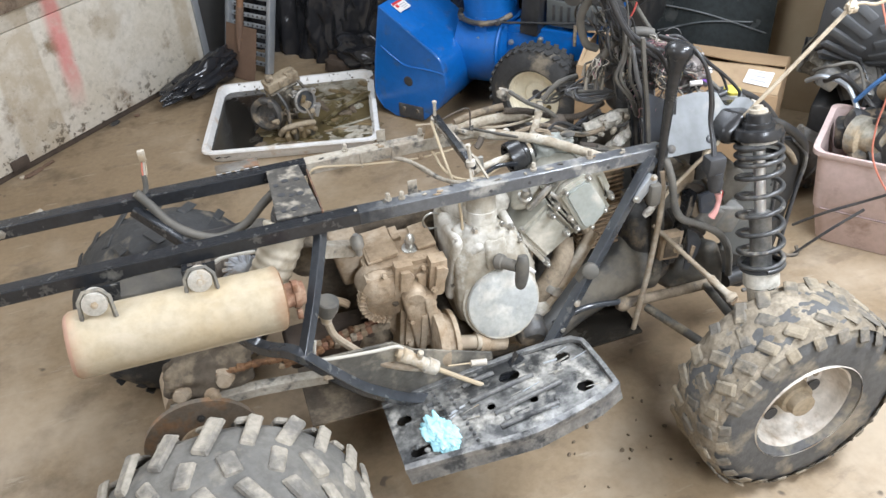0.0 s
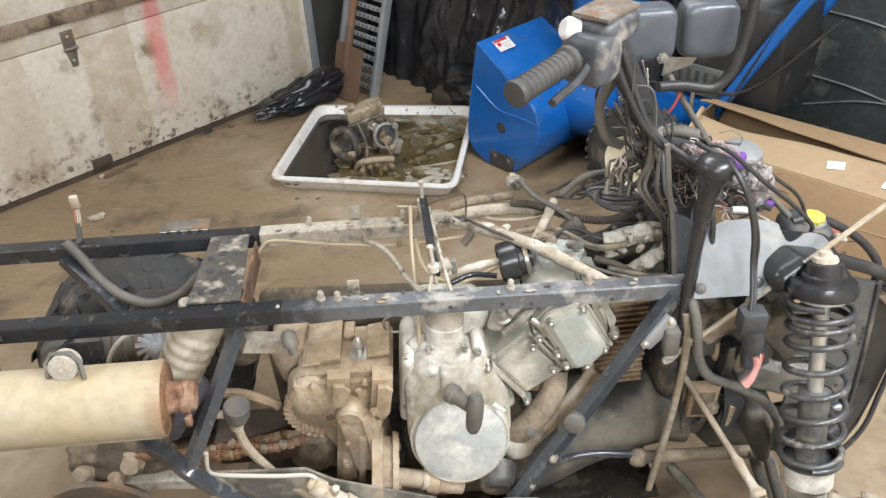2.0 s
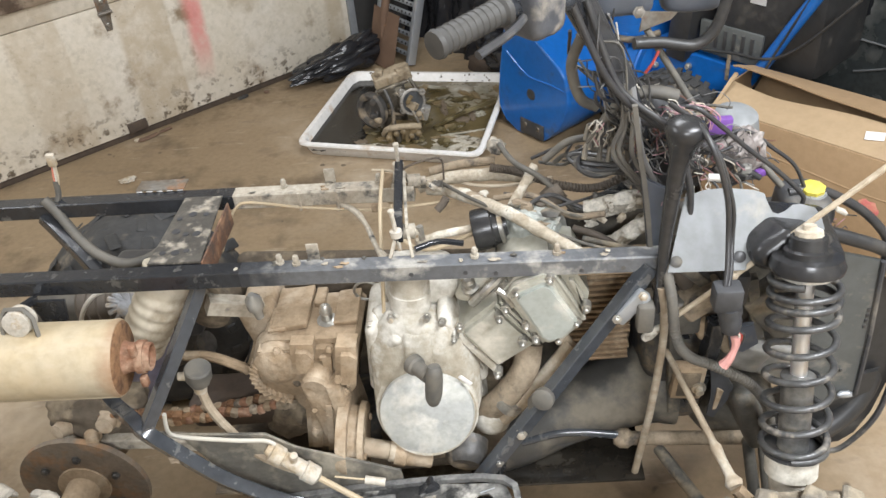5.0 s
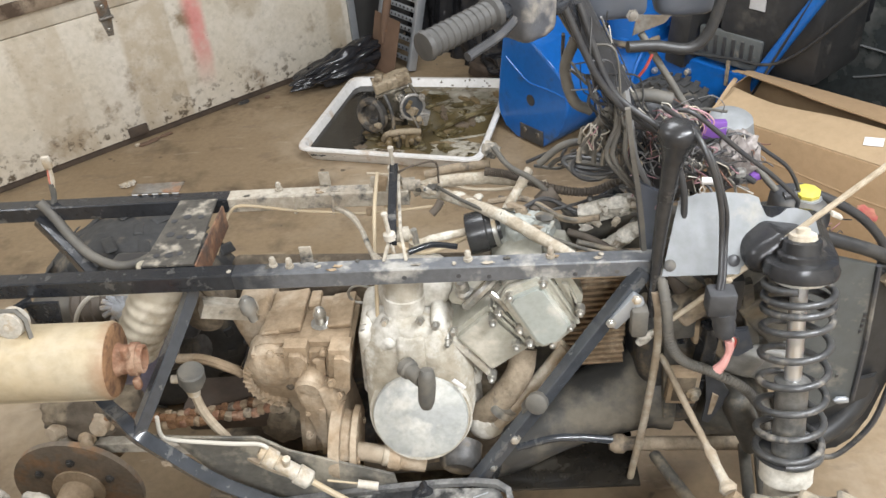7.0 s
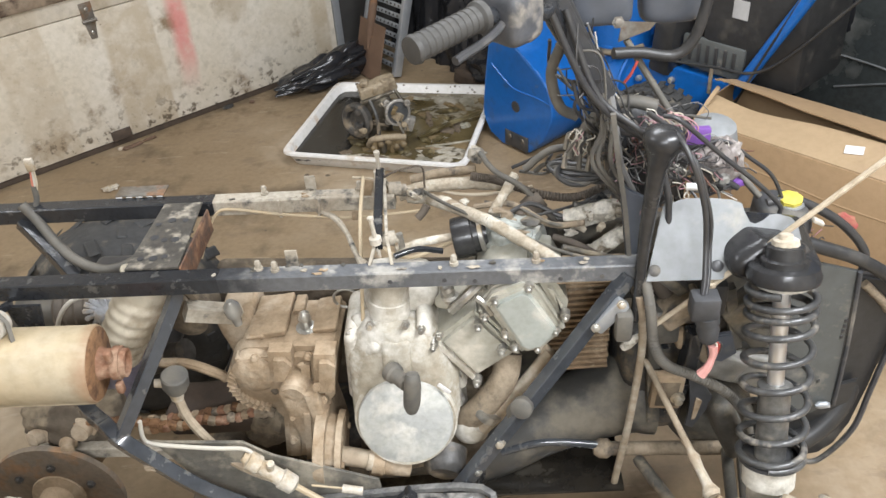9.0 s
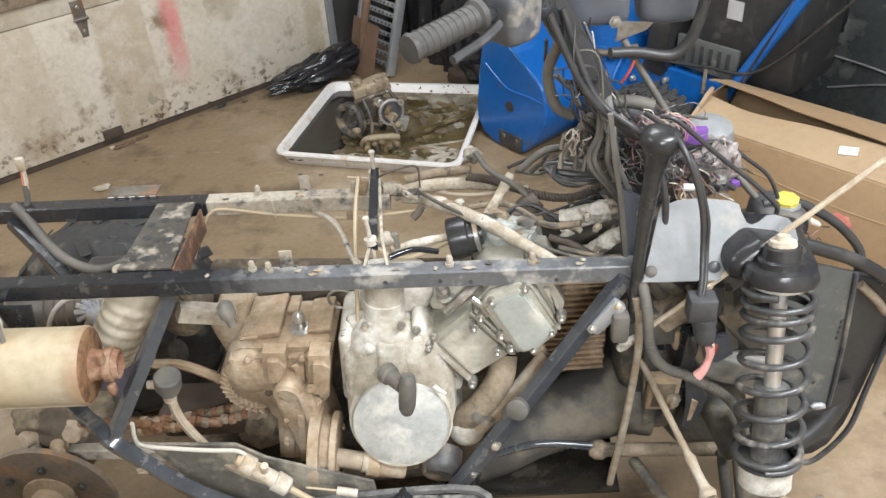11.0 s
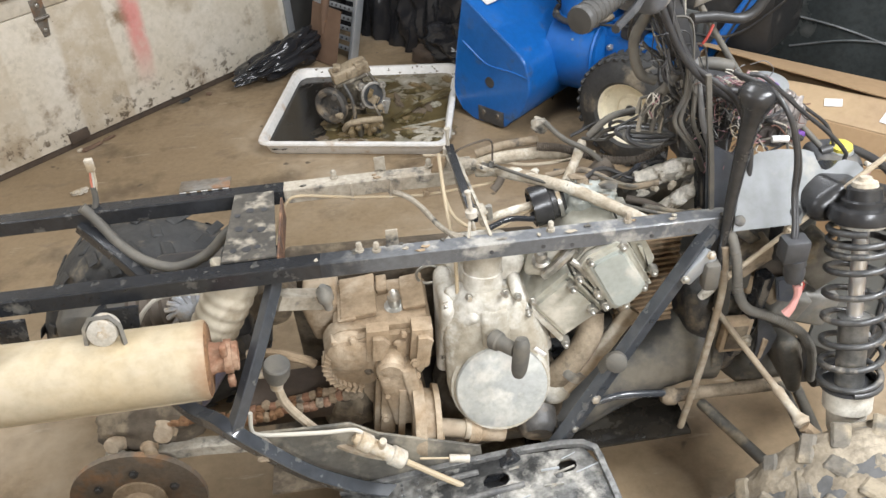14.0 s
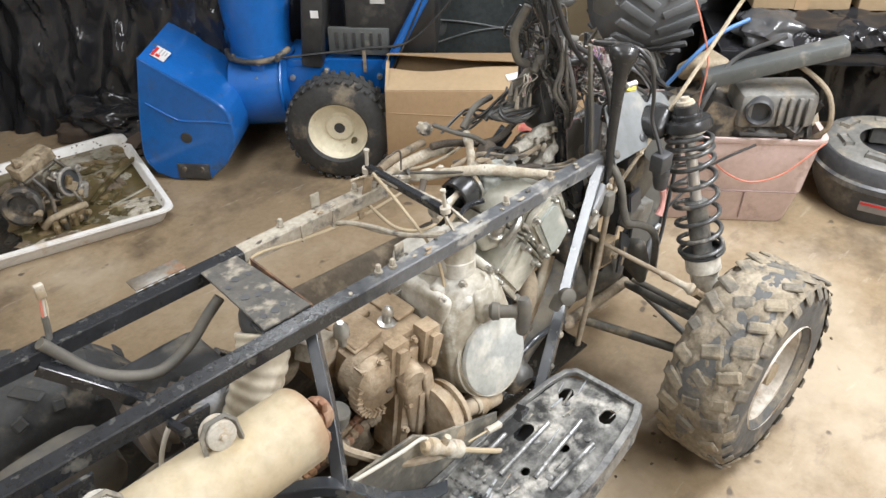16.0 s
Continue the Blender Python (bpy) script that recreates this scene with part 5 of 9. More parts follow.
def junk(name, bm, m, label, cat):
    bm.transform(ROOM)
    return single(name, bm, m, label, cat, "parts heaped in the tote")


for k in range(22):
    junk("engine_part", cast_block((jr.uniform(2.99, 3.48), jr.uniform(-0.11, 0.13), jr.uniform(0.30, 0.40)), (jr.uniform(0.08, 0.17), jr.uniform(0.08, 0.15), jr.uniform(0.06, 0.13)), jr, k), jr.choice(("dark_metal", "black_plastic", "dark_metal", "alloy")), "greasy dark engine part heaped in a tote", "engine part")
air = thing("air_box", "dark plastic air box with a round port", "air box", tuple(uv(3.33, 0.1, 0.36)), "parts heaped in the tote")
R(box_mesh((3.36, 0.10, 0.445), (0.27, 0.16, 0.13), Matrix.Rotation(radians(-6), 4, "Z"), 0.025), air, "body", "junk_grey")
R(lathe((3.30, 0.17, 0.455), (3.292, 0.215, 0.455), ((0, 0.05), (0.9, 0.046), (1, 0.04), (0.9, 0.036), (0.2, 0.034)), 24), air, "port", "black_plastic")
R(lathe((3.296, 0.19, 0.455), (3.295, 0.194, 0.455), ((0, 0.036), (1, 0.036)), 24), air, "port_dark", "black_plastic")
for k in range(4):
    R(box_mesh((3.37 + 0.03 * k, 0.185, 0.45), (0.014, 0.014, 0.10), None, 0.003), air, "rib", "junk_grey")
junk("plastic_beam", box_mesh((3.33, 0.13, 0.60), (0.46, 0.07, 0.055), Matrix.Rotation(radians(-17), 4, "Y"), 0.012), "panel_black", "dull black plastic beam lying over the parts", "beam")
junk("tan_part", hull([((3.08, -0.02, 0.50), 0.03), ((3.19, 0.0, 0.53), 0.03), ((3.10, 0.03, 0.545), 0.02), ((3.16, -0.05, 0.55), 0.02)], 215, 0.006), "cast_tan", "tan dusty casting on the heap", "engine part")
for k, (pts, m, r_) in enumerate((([(3.12, 0.14, 0.36), (3.10, 0.20, 0.45), (3.20, 0.12, 0.60), (3.36, 0.10, 0.68)], "cable", 0.008), ([(3.50, 0.17, 0.34), (3.53, 0.21, 0.42), (3.51, 0.18, 0.52), (3.43, 0.12, 0.58), (3.36, 0.1, 0.60)], "tube_tan", 0.009), ([(3.25, 0.2, 0.37), (3.32, 0.23, 0.385), (3.40, 0.2, 0.37)], "cable", 0.007), ([(3.0, 0.1, 0.50), (3.06, 0.12, 0.60), (3.14, 0.1, 0.68), (3.24, 0.06, 0.72)], "blue_wire", 0.007), ([(2.99, 0.20, 0.90), (3.048, 0.22, 0.77), (3.089, 0.235, 0.637), (3.085, 0.24, 0.489), (3.107, 0.24, 0.375), (3.189, 0.24, 0.264), (3.296, 0.24, 0.208), (3.40, 0.24, 0.235), (3.48, 0.235, 0.31), (3.53, 0.225, 0.36)], "orange_cord", 0.003))):
    junk("hose", sweep(pts, r_, 8), m, "loose hose or cable draped over the tote", "hose")
bungee = thing("bungee_strap", "thin black bungee cord hooked over the tote", "bungee cord", tuple(uv(2.95, 0.3, 0)))
for a, b in (((2.92, 0.24, 0.08), (3.10, 0.235, 0.22)), ((3.10, 0.235, 0.22), (3.30, 0.235, 0.35)), ((2.95, 0.30, 0.006), (3.12, 0.235, 0.20))):
    R(sweep([a, tuple((Vector(a) + Vector(b)) / 2 + Vector((0, 0.01, 0.012))), b], 0.005, 8), bungee, "cord", "cable")
R(sweep([(2.90, 0.33, 0.03), (2.93, 0.32, 0.008), (2.96, 0.30, 0.01), (2.95, 0.29, 0.035)], 0.006, 8), bungee, "hook", "dark_metal")

# ---- black pan, bench, boxes at the end ----
pan = thing("black_pan", "black round plastic fan housing with open centre", "fan housing", tuple(uv(3.87, -0.03, 0)))
R(lathe((3.87, -0.03, 0.0), (3.87, -0.03, 0.23), ((0, 0.20), (0.3, 0.235), (0.6, 0.25), (0.63, 0.262), (0.72, 0.262), (0.75, 0.25), (0.95, 0.245), (1.0, 0.235), (0.98, 0.20), (0.6, 0.19)), 48), pan, "shell", "black_plastic")
R(lathe((3.87, -0.03, 0.22), (3.87, -0.03, 0.26), ((0, 0.235), (0.5, 0.21), (0.6, 0.13), (0.5, 0.11)), 48, caps=False), pan, "top_ring", "junk_grey")
for k in range(7):
    a = 2 * math.pi * k / 7 + 0.4
    R(box_mesh((3.87 + 0.17 * math.cos(a), -0.03 + 0.17 * math.sin(a), 0.20), (0.03, 0.07, 0.10), Matrix.Rotation(a, 4, "Z"), 0.006), pan, "vane", "junk_grey")
lb_ = box_mesh((0, 0, 0), (0.10, 0.003, 0.045), None, 0)
lb_.transform(Matrix.Translation((3.775, 0.190, 0.085)) @ Matrix.Rotation(radians(24), 4, "Z") @ Matrix.Rotation(radians(-14), 4, "X"))
lbo = R(lb_, pan, "warning_label", "label_dark", "small dark label with red heading")
lb_ = box_mesh((0, 0, 0.014), (0.095, 0.004, 0.010), None, 0)
lb_.transform(Matrix.Translation((3.775, 0.191, 0.085)) @ Matrix.Rotation(radians(24), 4, "Z") @ Matrix.Rotation(radians(-14), 4, "X"))
R(lb_, lbo, "label_bar", "label_red")
bench = thing("work_bench", "low bench covered with black plastic", "bench", tuple(uv(4.1, -0.5, 0)))
R(box_mesh((4.0, -0.47, 0.46), (1.5, 0.44, 0.05), None, 0.008), bench, "top", "black_sheet")
for u in (3.3, 4.7):
    for v in (-0.66, -0.30):
        R(box_mesh((u, v, 0.218), (0.07, 0.07, 0.434), None, 0.004), bench, "leg", "wood")
for k in range(7):
    b_ = lump((3.45 + 0.17 * k, -0.36 + 0.04 * (k % 2), 0.54), (0.26, 0.24, 0.13), 230 + k, None, 0.3, 8, 4)
    b_.transform(ROOM)
    single("plastic_bag", b_, "black_sheet" if k % 3 else "crease_bag", "crumpled black plastic bundle on the bench", "bag", "bundles on the bench")
for u0, w_ in ((3.55, 0.36), (3.93, 0.34)):
    cbx = thing("cardboard_box", "closed plain cardboard box on the bundles", "box", tuple(uv(u0, -0.52, 0.6)), "boxes on the bench")
    R(box_mesh((u0, -0.52, 0.74), (w_, 0.26, 0.28), None, 0.004), cbx, "carton", "card_light")
    R(box_mesh((u0, -0.388, 0.74), (0.05, 0.002, 0.281), None, 0), cbx, "tape", "card")

# ---- taut cord with knot, wires hanging from it ----
A0, KN = Vector((0.914, 0.060, 0.598)), Vector((1.311, -0.017, 1.080))
DIR = (KN - A0).normalized()
cordt = thing("taut_cord", "taut tan cord tied from the frame to the ceiling", "cord", tuple(A0))
part("cord", sweep([A0, A0 + DIR * 0.3 + Vector((0, 0, -0.004)), KN], 0.0048, 8), "cord", cordt)
part("cord_end", lathe(A0 - DIR * 0.012, A0 + DIR * 0.03, ((0, 0.007), (0.3, 0.010), (0.7, 0.008), (1, 0.005)), 12), "tape_pale", cordt)
part("cord_sleeve", lathe(A0 + DIR * 0.045, A0 + DIR * 0.065, ((0, 0.005), (0.3, 0.007), (0.7, 0.007), (1, 0.005)), 10), "cord", cordt)
part("cord_knot", lump(A0 + DIR * 0.2, (0.016, 0.016, 0.016), 240, None, 0.4, 10, 3), "cord", cordt)
part("knot", lump(KN, (0.026, 0.024, 0.026), 241, None, 0.4, 10, 3), "cord", cordt)
part("cord_up", sweep([KN, KN + Vector((-0.02, 0.02, 0.5)), KN + Vector((-0.03, 0.05, 2.6 - KN.z))], 0.0045, 8), "cord", cordt)
part("cord_up", sweep([KN, KN + Vector((0.12, -0.05, 0.10)), KN + Vector((0.5, -0.15, 0.9)), KN + Vector((0.8, -0.2, 2.6 - KN.z))], 0.004, 8), "cord", cordt)

# ---- blue rag on the footplate ----
rag = bmesh.new()
bmesh.ops.create_icosphere(rag, subdivisions=5, radius=1.0)
for w in rag.verts:
    p = w.co.copy()
    p *= 0.72 + 0.55 * abs(noise.noise(p * 1.9 + Vector((2, 5, 1)))) + 0.35 * abs(noise.noise(p * 4.2))
    q = Vector((0.272 + 0.036 * p.x - 0.012 * p.y, -0.225 + 0.058 * p.y, 0.0))
    q.z = 0.345 + (q.x - 0.272) * 0.144 + max(0.0, 0.006 + 0.022 * p.z)
    w.co = q
single("blue_rag", rag, "blue_cloth", "crumpled pale blue glove lying on the footplate", "glove")

# ---- dark drips and stains of dirt on the floor ----
fr = random.Random(17)
for k in range(44):
    if k < 26:
        x, y = fr.uniform(0.55, 1.0), fr.uniform(-0.32, 0.05)
    else:
        x, y = fr.uniform(1.35, 1.75), fr.uniform(-0.35, 0.15)
    s_ = fr.uniform(0.004, 0.014)
    single("mud_crumb", lump((x, y, 0.002), (s_, s_ * fr.uniform(0.5, 0.9), 0.007), 250 + k, Matrix.Rotation(fr.uniform(0, 3), 4, "Z"), 0.5, 12, 2), "mud_dark", "small dark crumb of dried mud on concrete", "crumb", "mud crumbs on the floor")

# ---- quad bike ----
quad = thing("quad_bike", "stripped muddy quad bike with bare black frame and exposed engine", "quad bike", (0.45, 0.19, 0))
rng = random.Random(4)


def P(name, bm, material, parent=None, label=""):
    return part(name, bm, material, parent or quad, label)


def vec(*a):
    return Vector(a)


def tyre_mesh(c, R, W, rim, seg=56):
    """A fat low-pressure tyre, open where the rim sits; axis along y."""
    x, y, z = c
    pr = [(0.10, rim), (0.02, rim * 1.12), (0.0, R * 0.74), (0.05, R * 0.86), (0.16, R * 0.935), (0.34, R * 0.955), (0.5, R * 0.96), (0.66, R * 0.955), (0.84, R * 0.935), (0.95, R * 0.86), (1.0, R * 0.74), (0.98, rim * 1.12), (0.90, rim)]
    bm = lathe((x, y - W / 2, z), (x, y + W / 2, z), pr, seg, caps=False)
    for v in bm.verts:
        k = 0.006 * noise.noise(v.co * 14)
        v.co += (v.co - Vector(c)).normalized() * k
        v.co.z = max(v.co.z, 0.0)
    return bm


def lug_mesh(w, l, h):
    bm = bmesh.new()
    add_box(bm, (0, 0, h / 2), (l, w, h))
    for v in bm.verts:
        if v.co.z > h / 2:
            v.co.x *= 0.78
            v.co.y *= 0.84
    bmesh.ops.bevel(bm, geom=list(bm.edges), offset=min(w, l) * 0.1, segments=1, affect="EDGES")
    me = bpy.data.meshes.new("lug")
    bm.to_mesh(me)
    bm.free()
    return me


def lugs(parent, c, R, W, count, meshes, rnd):
    """Tread blocks in staggered rows round the tyre, each its own piece."""
    for i in range(count):
        a = 2 * math.pi * i / count
        for row, (fy, ang, kind) in enumerate(((-0.30, 28, 0), (0.02, -24 if i % 2 else 24, 1), (0.31, -28, 0), (-0.47, 6, 2), (0.47, -6, 2))):
            aa = a + (0.5 if row in (1, 3) else 0.0) * 2 * math.pi / count + rnd.uniform(-0.02, 0.02)
            rr = R * (0.945 if kind < 2 else 0.855)
            tilt = 0 if kind < 2 else (-58 if fy < 0 else 58)
            m = Matrix.Translation((c[0], c[1] + fy * W, c[2])) @ Matrix.Rotation(aa, 4, "Y") @ Matrix.Translation((0, 0, rr)) @ Matrix.Rotation(radians(-tilt), 4, "X") @ Matrix.Rotation(radians(ang + rnd.uniform(-9, 9)), 4, "Z") @ Matrix.Diagonal((rnd.uniform(0.85, 1.1), rnd.uniform(0.85, 1.1), rnd.uniform(0.6, 1.15), 1))
            if m.translation.z < 0.02:
                continue
            ob = new("tread_lug", meshes[kind])
            ob.parent = parent
            ob.matrix_basis = m


def wheel(c, R, W, rim, mud, count, outer=-1):
    x, y, z = c
    hub = P("wheel", tyre_mesh(c, R, W, rim), "rubber_mud" if mud else "rubber", quad, "knobbly tyre caked in dried mud" if mud else "worn black knobbly tyre")
    o = y + outer * W / 2
    s = -outer
    bm = lathe((x, o, z), (x, o + s * W, z), ((0.0, rim * 1.12), (0.03, rim * 1.15), (0.07, rim * 1.1), (0.12, rim * 0.98), (0.25, rim * 0.97), (0.36, rim * 0.95), (0.40, rim * 0.9), (0.50, rim * 0.84), (0.53, rim * 0.62), (0.50, rim * 0.5), (0.50, rim * 0.2)), 48, caps=False)
    P("rim", bm, "rim_paint", hub, "pale dirty steel rim")
    bm = lathe((x, o + s * W * 0.6, z), (x, o + s * 0.02, z), ((0, 0.062), (0.25, 0.060), (0.30, 0.046), (0.72, 0.042), (0.76, 0.034), (0.98, 0.030), (1.0, 0.018)), 24)
    P("hub", bm, "cast_tan", hub, "grimy tan axle hub")
    for k in range(4):
        a = k * math.pi / 2 - 0.28
        q = vec(x + 0.088 * math.cos(a), o + s * W * 0.5, z + 0.088 * math.sin(a))
        P("rim_hole", lathe(q + vec(0, outer * 0.004, 0), q + vec(0, outer * 0.006, 0), ((0, 0.019), (1, 0.019)), 16), "cable", hub)
    for k in range(4):
        a = k * math.pi / 2 + 0.5
        q = vec(x + 0.075 * math.cos(a), o + s * W * 0.49, z + 0.075 * math.sin(a))
        P("wheel_nut", bolt(q, (0, outer, 0), 0.008, 0.02), "dark_metal", hub)
    return hub


LUG_MUD = [lug_mesh(0.058, 0.036, 0.0085), lug_mesh(0.052, 0.034, 0.0085), lug_mesh(0.036, 0.036, 0.006)]
LUG_DRY = [lug_mesh(0.098, 0.036, 0.014), lug_mesh(0.064, 0.038, 0.014), lug_mesh(0.042, 0.040, 0.013)]
for me in LUG_MUD:
    me.materials.append(M["lug_mud"])
for me in LUG_DRY:
    me.materials.append(M["lug"])
FW, RW = (1.12, -0.302, 0.262), (-0.200, -0.345, 0.289)
wheel_front = wheel(FW, 0.272, 0.19, 0.127, True, 24)
wheel_rear = wheel(RW, 0.299, 0.27, 0.125, False, 22)
wheel_far = wheel((-0.27, 0.575, 0.275), 0.285, 0.22, 0.125, False, 19, 1)
wheel_far.data.materials[0] = M["rubber"]
wheel_rear.data.materials[0] = M["tyre_dusty"]
LUG_FAR = [lug_mesh(0.07, 0.030, 0.005), lug_mesh(0.05, 0.03, 0.005), lug_mesh(0.03, 0.03, 0.004)]
for me in LUG_FAR:
    me.materials.append(M["rubber"])
lugs(wheel_front, FW, 0.272, 0.19, 24, LUG_MUD, random.Random(2))
lugs(wheel_rear, RW, 0.299, 0.27, 22, LUG_DRY, random.Random(3))
lugs(wheel_far, (-0.27, 0.575, 0.275), 0.285, 0.22, 19, LUG_FAR, random.Random(5))



def mud_band(c, R, W, seed, seg=220, n=22):
    """Dried mud lying in patches across the tread, thicker in the hollows between the lugs."""
    bm = bmesh.new()
    g = []
    for i in range(seg):
        a = 2 * math.pi * i / seg
        row = []
        for k in range(n + 1):
            f = k / n - 0.5
            q = Vector((math.cos(a), f * 1.2, math.sin(a)))
            h = 0.6 * noise.noise(q * 3.0 + Vector((seed, 0, 0))) + 0.55 * noise.noise(q * 9.0) + 0.35 * noise.noise(q * 24.0)
            r = R * (0.955 - 0.55 * max(0.0, abs(f) - 0.28) ** 1.6) + 0.010 * (h + 0.12 - 2.2 * max(0.0, abs(f) - 0.3))
            row.append(bm.verts.new((c[0] + r * math.sin(a), c[1] + f * W * 0.92, max(0.003, c[2] + r * math.cos(a)))))
        g.append(row)
    for i in range(seg):
        for k in range(n):
            bm.faces.new((g[i][k], g[(i + 1) % seg][k], g[(i + 1) % seg][k + 1], g[i][k + 1]))
    return bm


P("tread_mud", mud_band(FW, 0.272, 0.19, 4.0), "mud_crust", wheel_front, "patchy crust of dried tan mud")

# -- main frame: square tubes --
NEAR, FAR = 0.067, 0.317
for y, x0 in ((NEAR, 0.20), (FAR, 0.13)):
    P("frame_rail", sweep([(-0.565, y, 0.768), (-0.4, y, 0.771), (x0, y, 0.772)], 0.0165, square=True, smooth=0), "frame_black")
P("frame_rail", sweep([(0.20, NEAR, 0.772), (0.6, NEAR, 0.770), (0.93, NEAR, 0.768)], 0.0165, square=True, smooth=0), "frame_mottled", None, "black tube with pale dried mud wiped along it")
P("frame_rail", sweep([(0.13, FAR, 0.772), (0.36, FAR, 0.772), (0.49, FAR, 0.770)], 0.0165, square=True, smooth=0), "frame_dusty", None, "tube crusted with tan mud")
P("rear_crossbar", sweep([(-0.565, NEAR, 0.768), (-0.575, 0.19, 0.766), (-0.565, FAR, 0.768)], 0.012), "tube_tan", None, "rusty tan cross tube")
for x, y in ((-0.55, NEAR), (-0.55, FAR)):
    P("rail_end_bolt", bolt((x, y - 0.017, 0.768), (0, -1, 0), 0.008, 0.006), "steel")
# the cradle flares outwards below the rails
P("frame_strut", sweep([(0.114, NEAR + 0.005, 0.757), (0.108, NEAR - 0.004, 0.732), (0.066, -0.023, 0.652), (0.018, -0.105, 0.566)], 0.0112, square=True, smooth=4), "frame_gloss")
P("frame_strut", sweep([(0.905, 0.051, 0.765), (0.787, 0.010, 0.605), (0.665, -0.040, 0.45), (0.575, -0.075, 0.338)], 0.0124, square=True, smooth=4), "frame_gloss")
P("frame_strut", sweep([(0.905, FAR + 0.016, 0.755), (0.787, FAR + 0.057, 0.605), (0.665, FAR + 0.107, 0.45), (0.575, FAR + 0.142, 0.338)], 0.0128, square=True, smooth=4), "frame_gloss")
CRADLE = [(-0.135, 0.03, 0.60), (-0.066, -0.03, 0.559), (-0.010, -0.082, 0.572), (0.018, -0.105, 0.566), (0.052, -0.105, 0.522), (0.108, -0.105, 0.454), (0.154, -0.103, 0.409), (0.24, -0.096, 0.345), (0.36, -0.088, 0.30), (0.48, -0.081, 0.298), (0.576, -0.075, 0.335)]
P("frame_tube", sweep(CRADLE, 0.0125, square=True), "frame_gloss")
P("frame_tube", sweep([(x, FAR + 0.165 - 0.02 * x, z - 0.03) for x, _, z in CRADLE[5:]], 0.0125, square=True), "frame_gloss")
P("tube_weld", lump((0.060, -0.115, 0.503), (0.022, 0.012, 0.014), 44, None, 0.5, 16, 3), "tube_tan")
P("frame_tube", sweep([(0.62, 0.33, 0.245), (0.85, 0.30, 0.255), (1.15, 0.31, 0.265)], 0.016, square=True, smooth=3), "frame_black")
clip_ = Matrix.Rotation(radians(-52), 4, "Y")
P("strut_clip", box_mesh((0.872, 0.024, 0.700), (0.075, 0.02, 0.026), clip_, 0.005), "galv", None, "grey metal clip with two bolts")
for x, z in ((0.848, 0.683), (0.889, 0.733)):
    P("clip_bolt", bolt((x, 0.012, z), (0, -1, 0.3), 0.006, 0.008), "steel")
P("strut_clamp", lathe((0.722, -0.018, 0.532), (0.716, -0.036, 0.539), ((0, 0.018), (0.3, 0.020), (0.9, 0.020), (1, 0.017)), 20), "hose_grey", None, "round grey rubber clamp")
P("strut_clamp", box_mesh((0.712, -0.012, 0.512), (0.03, 0.03, 0.04), Matrix.Rotation(0.6, 4, "Y"), 0.006), "hose_grey")
P("strut_bolt", bolt((0.676, -0.045, 0.463), (0, -1, 0.2), 0.008, 0.01), "steel")
P("strut_bolt", bolt((0.634, -0.062, 0.405), (0, -1, 0.2), 0.006, 0.008), "steel")
for x, z in ((0.593, 0.768), (0.645, 0.764), (0.79, 0.762), (0.50, 0.769), (0.86, 0.764)):
    P("rail_hole", lathe((x, NEAR - 0.0150, z), (x, NEAR - 0.0172, z), ((0, 0.0042), (1, 0.0042)), 10), "black_plastic")

# cross plate between the rails with holes, folded rusty front edge
cp = bmesh.new()
add_prism(cp, [(0.028, 0.0), (0.125, 0.0), (0.112, 0.215), (0.036, 0.215)], 0.004, Matrix.Translation((0, 0.084, 0.788)) @ Matrix(((1, 0, 0, 0), (0, 0, 1, 0), (0, 1, 0, 0), (0, 0, 0, 1))), 0.001)
cross = P("cross_plate", cp, "plate_dirty", None, "dirty black steel cross plate with holes")
for k in range(9):
    hx, hy = 0.05 + 0.022 * (k % 3) + rng.uniform(-0.004, 0.004), 0.12 + 0.055 * (k // 3) + rng.uniform(-0.008, 0.008)
    P("plate_hole", lathe((hx, hy, 0.7918), (hx, hy, 0.7928), ((0, 0.006 + 0.002 * (k % 2)), (1, 0.006 + 0.002 * (k % 2))), 12), "black_plastic", cross)
P("plate_lip", box_mesh((0.127, 0.18, 0.765), (0.004, 0.19, 0.05), None, 0.001), "rust_lip", cross, "rusty folded edge")
P("plate_flange", box_mesh((0.075, 0.105, 0.781), (0.10, 0.045, 0.010), None, 0.003), "frame_black", cross)

# white-marked bracket on the far rail, and a wiring plug sticking up
br = P("rail_bracket", box_mesh((-0.025, 0.348, 0.793), (0.10, 0.038, 0.003), None, 0.001), "hinge_metal", None, "thin grey metal tab")
for k in range(5):
    P("paint_dash", box_mesh((-0.068 + 0.021 * k, 0.332, 0.7905), (0.013, 0.006, 0.003), None, 0.001), "label_white", br)
P("wiring_plug", box_mesh((-0.222, 0.33, 0.875), (0.016, 0.012, 0.028), None, 0.003), "pale_paint", None, "pale wiring connector")
for dx, mm in ((-0.003, "orange_cord"), (0.003, "cord"), (0.0, "white_wire")):
    P("plug_wire", sweep([(-0.222 + dx, 0.33, 0.862), (-0.226 + dx * 1.5, 0.328, 0.835), (-0.232, 0.325, 0.80), (-0.235, 0.32, 0.785)], 0.0022), mm)
P("plug_sleeve", sweep([(-0.229, 0.327, 0.828), (-0.232, 0.324, 0.80), (-0.238, 0.318, 0.785)], 0.006), "hose_grey")

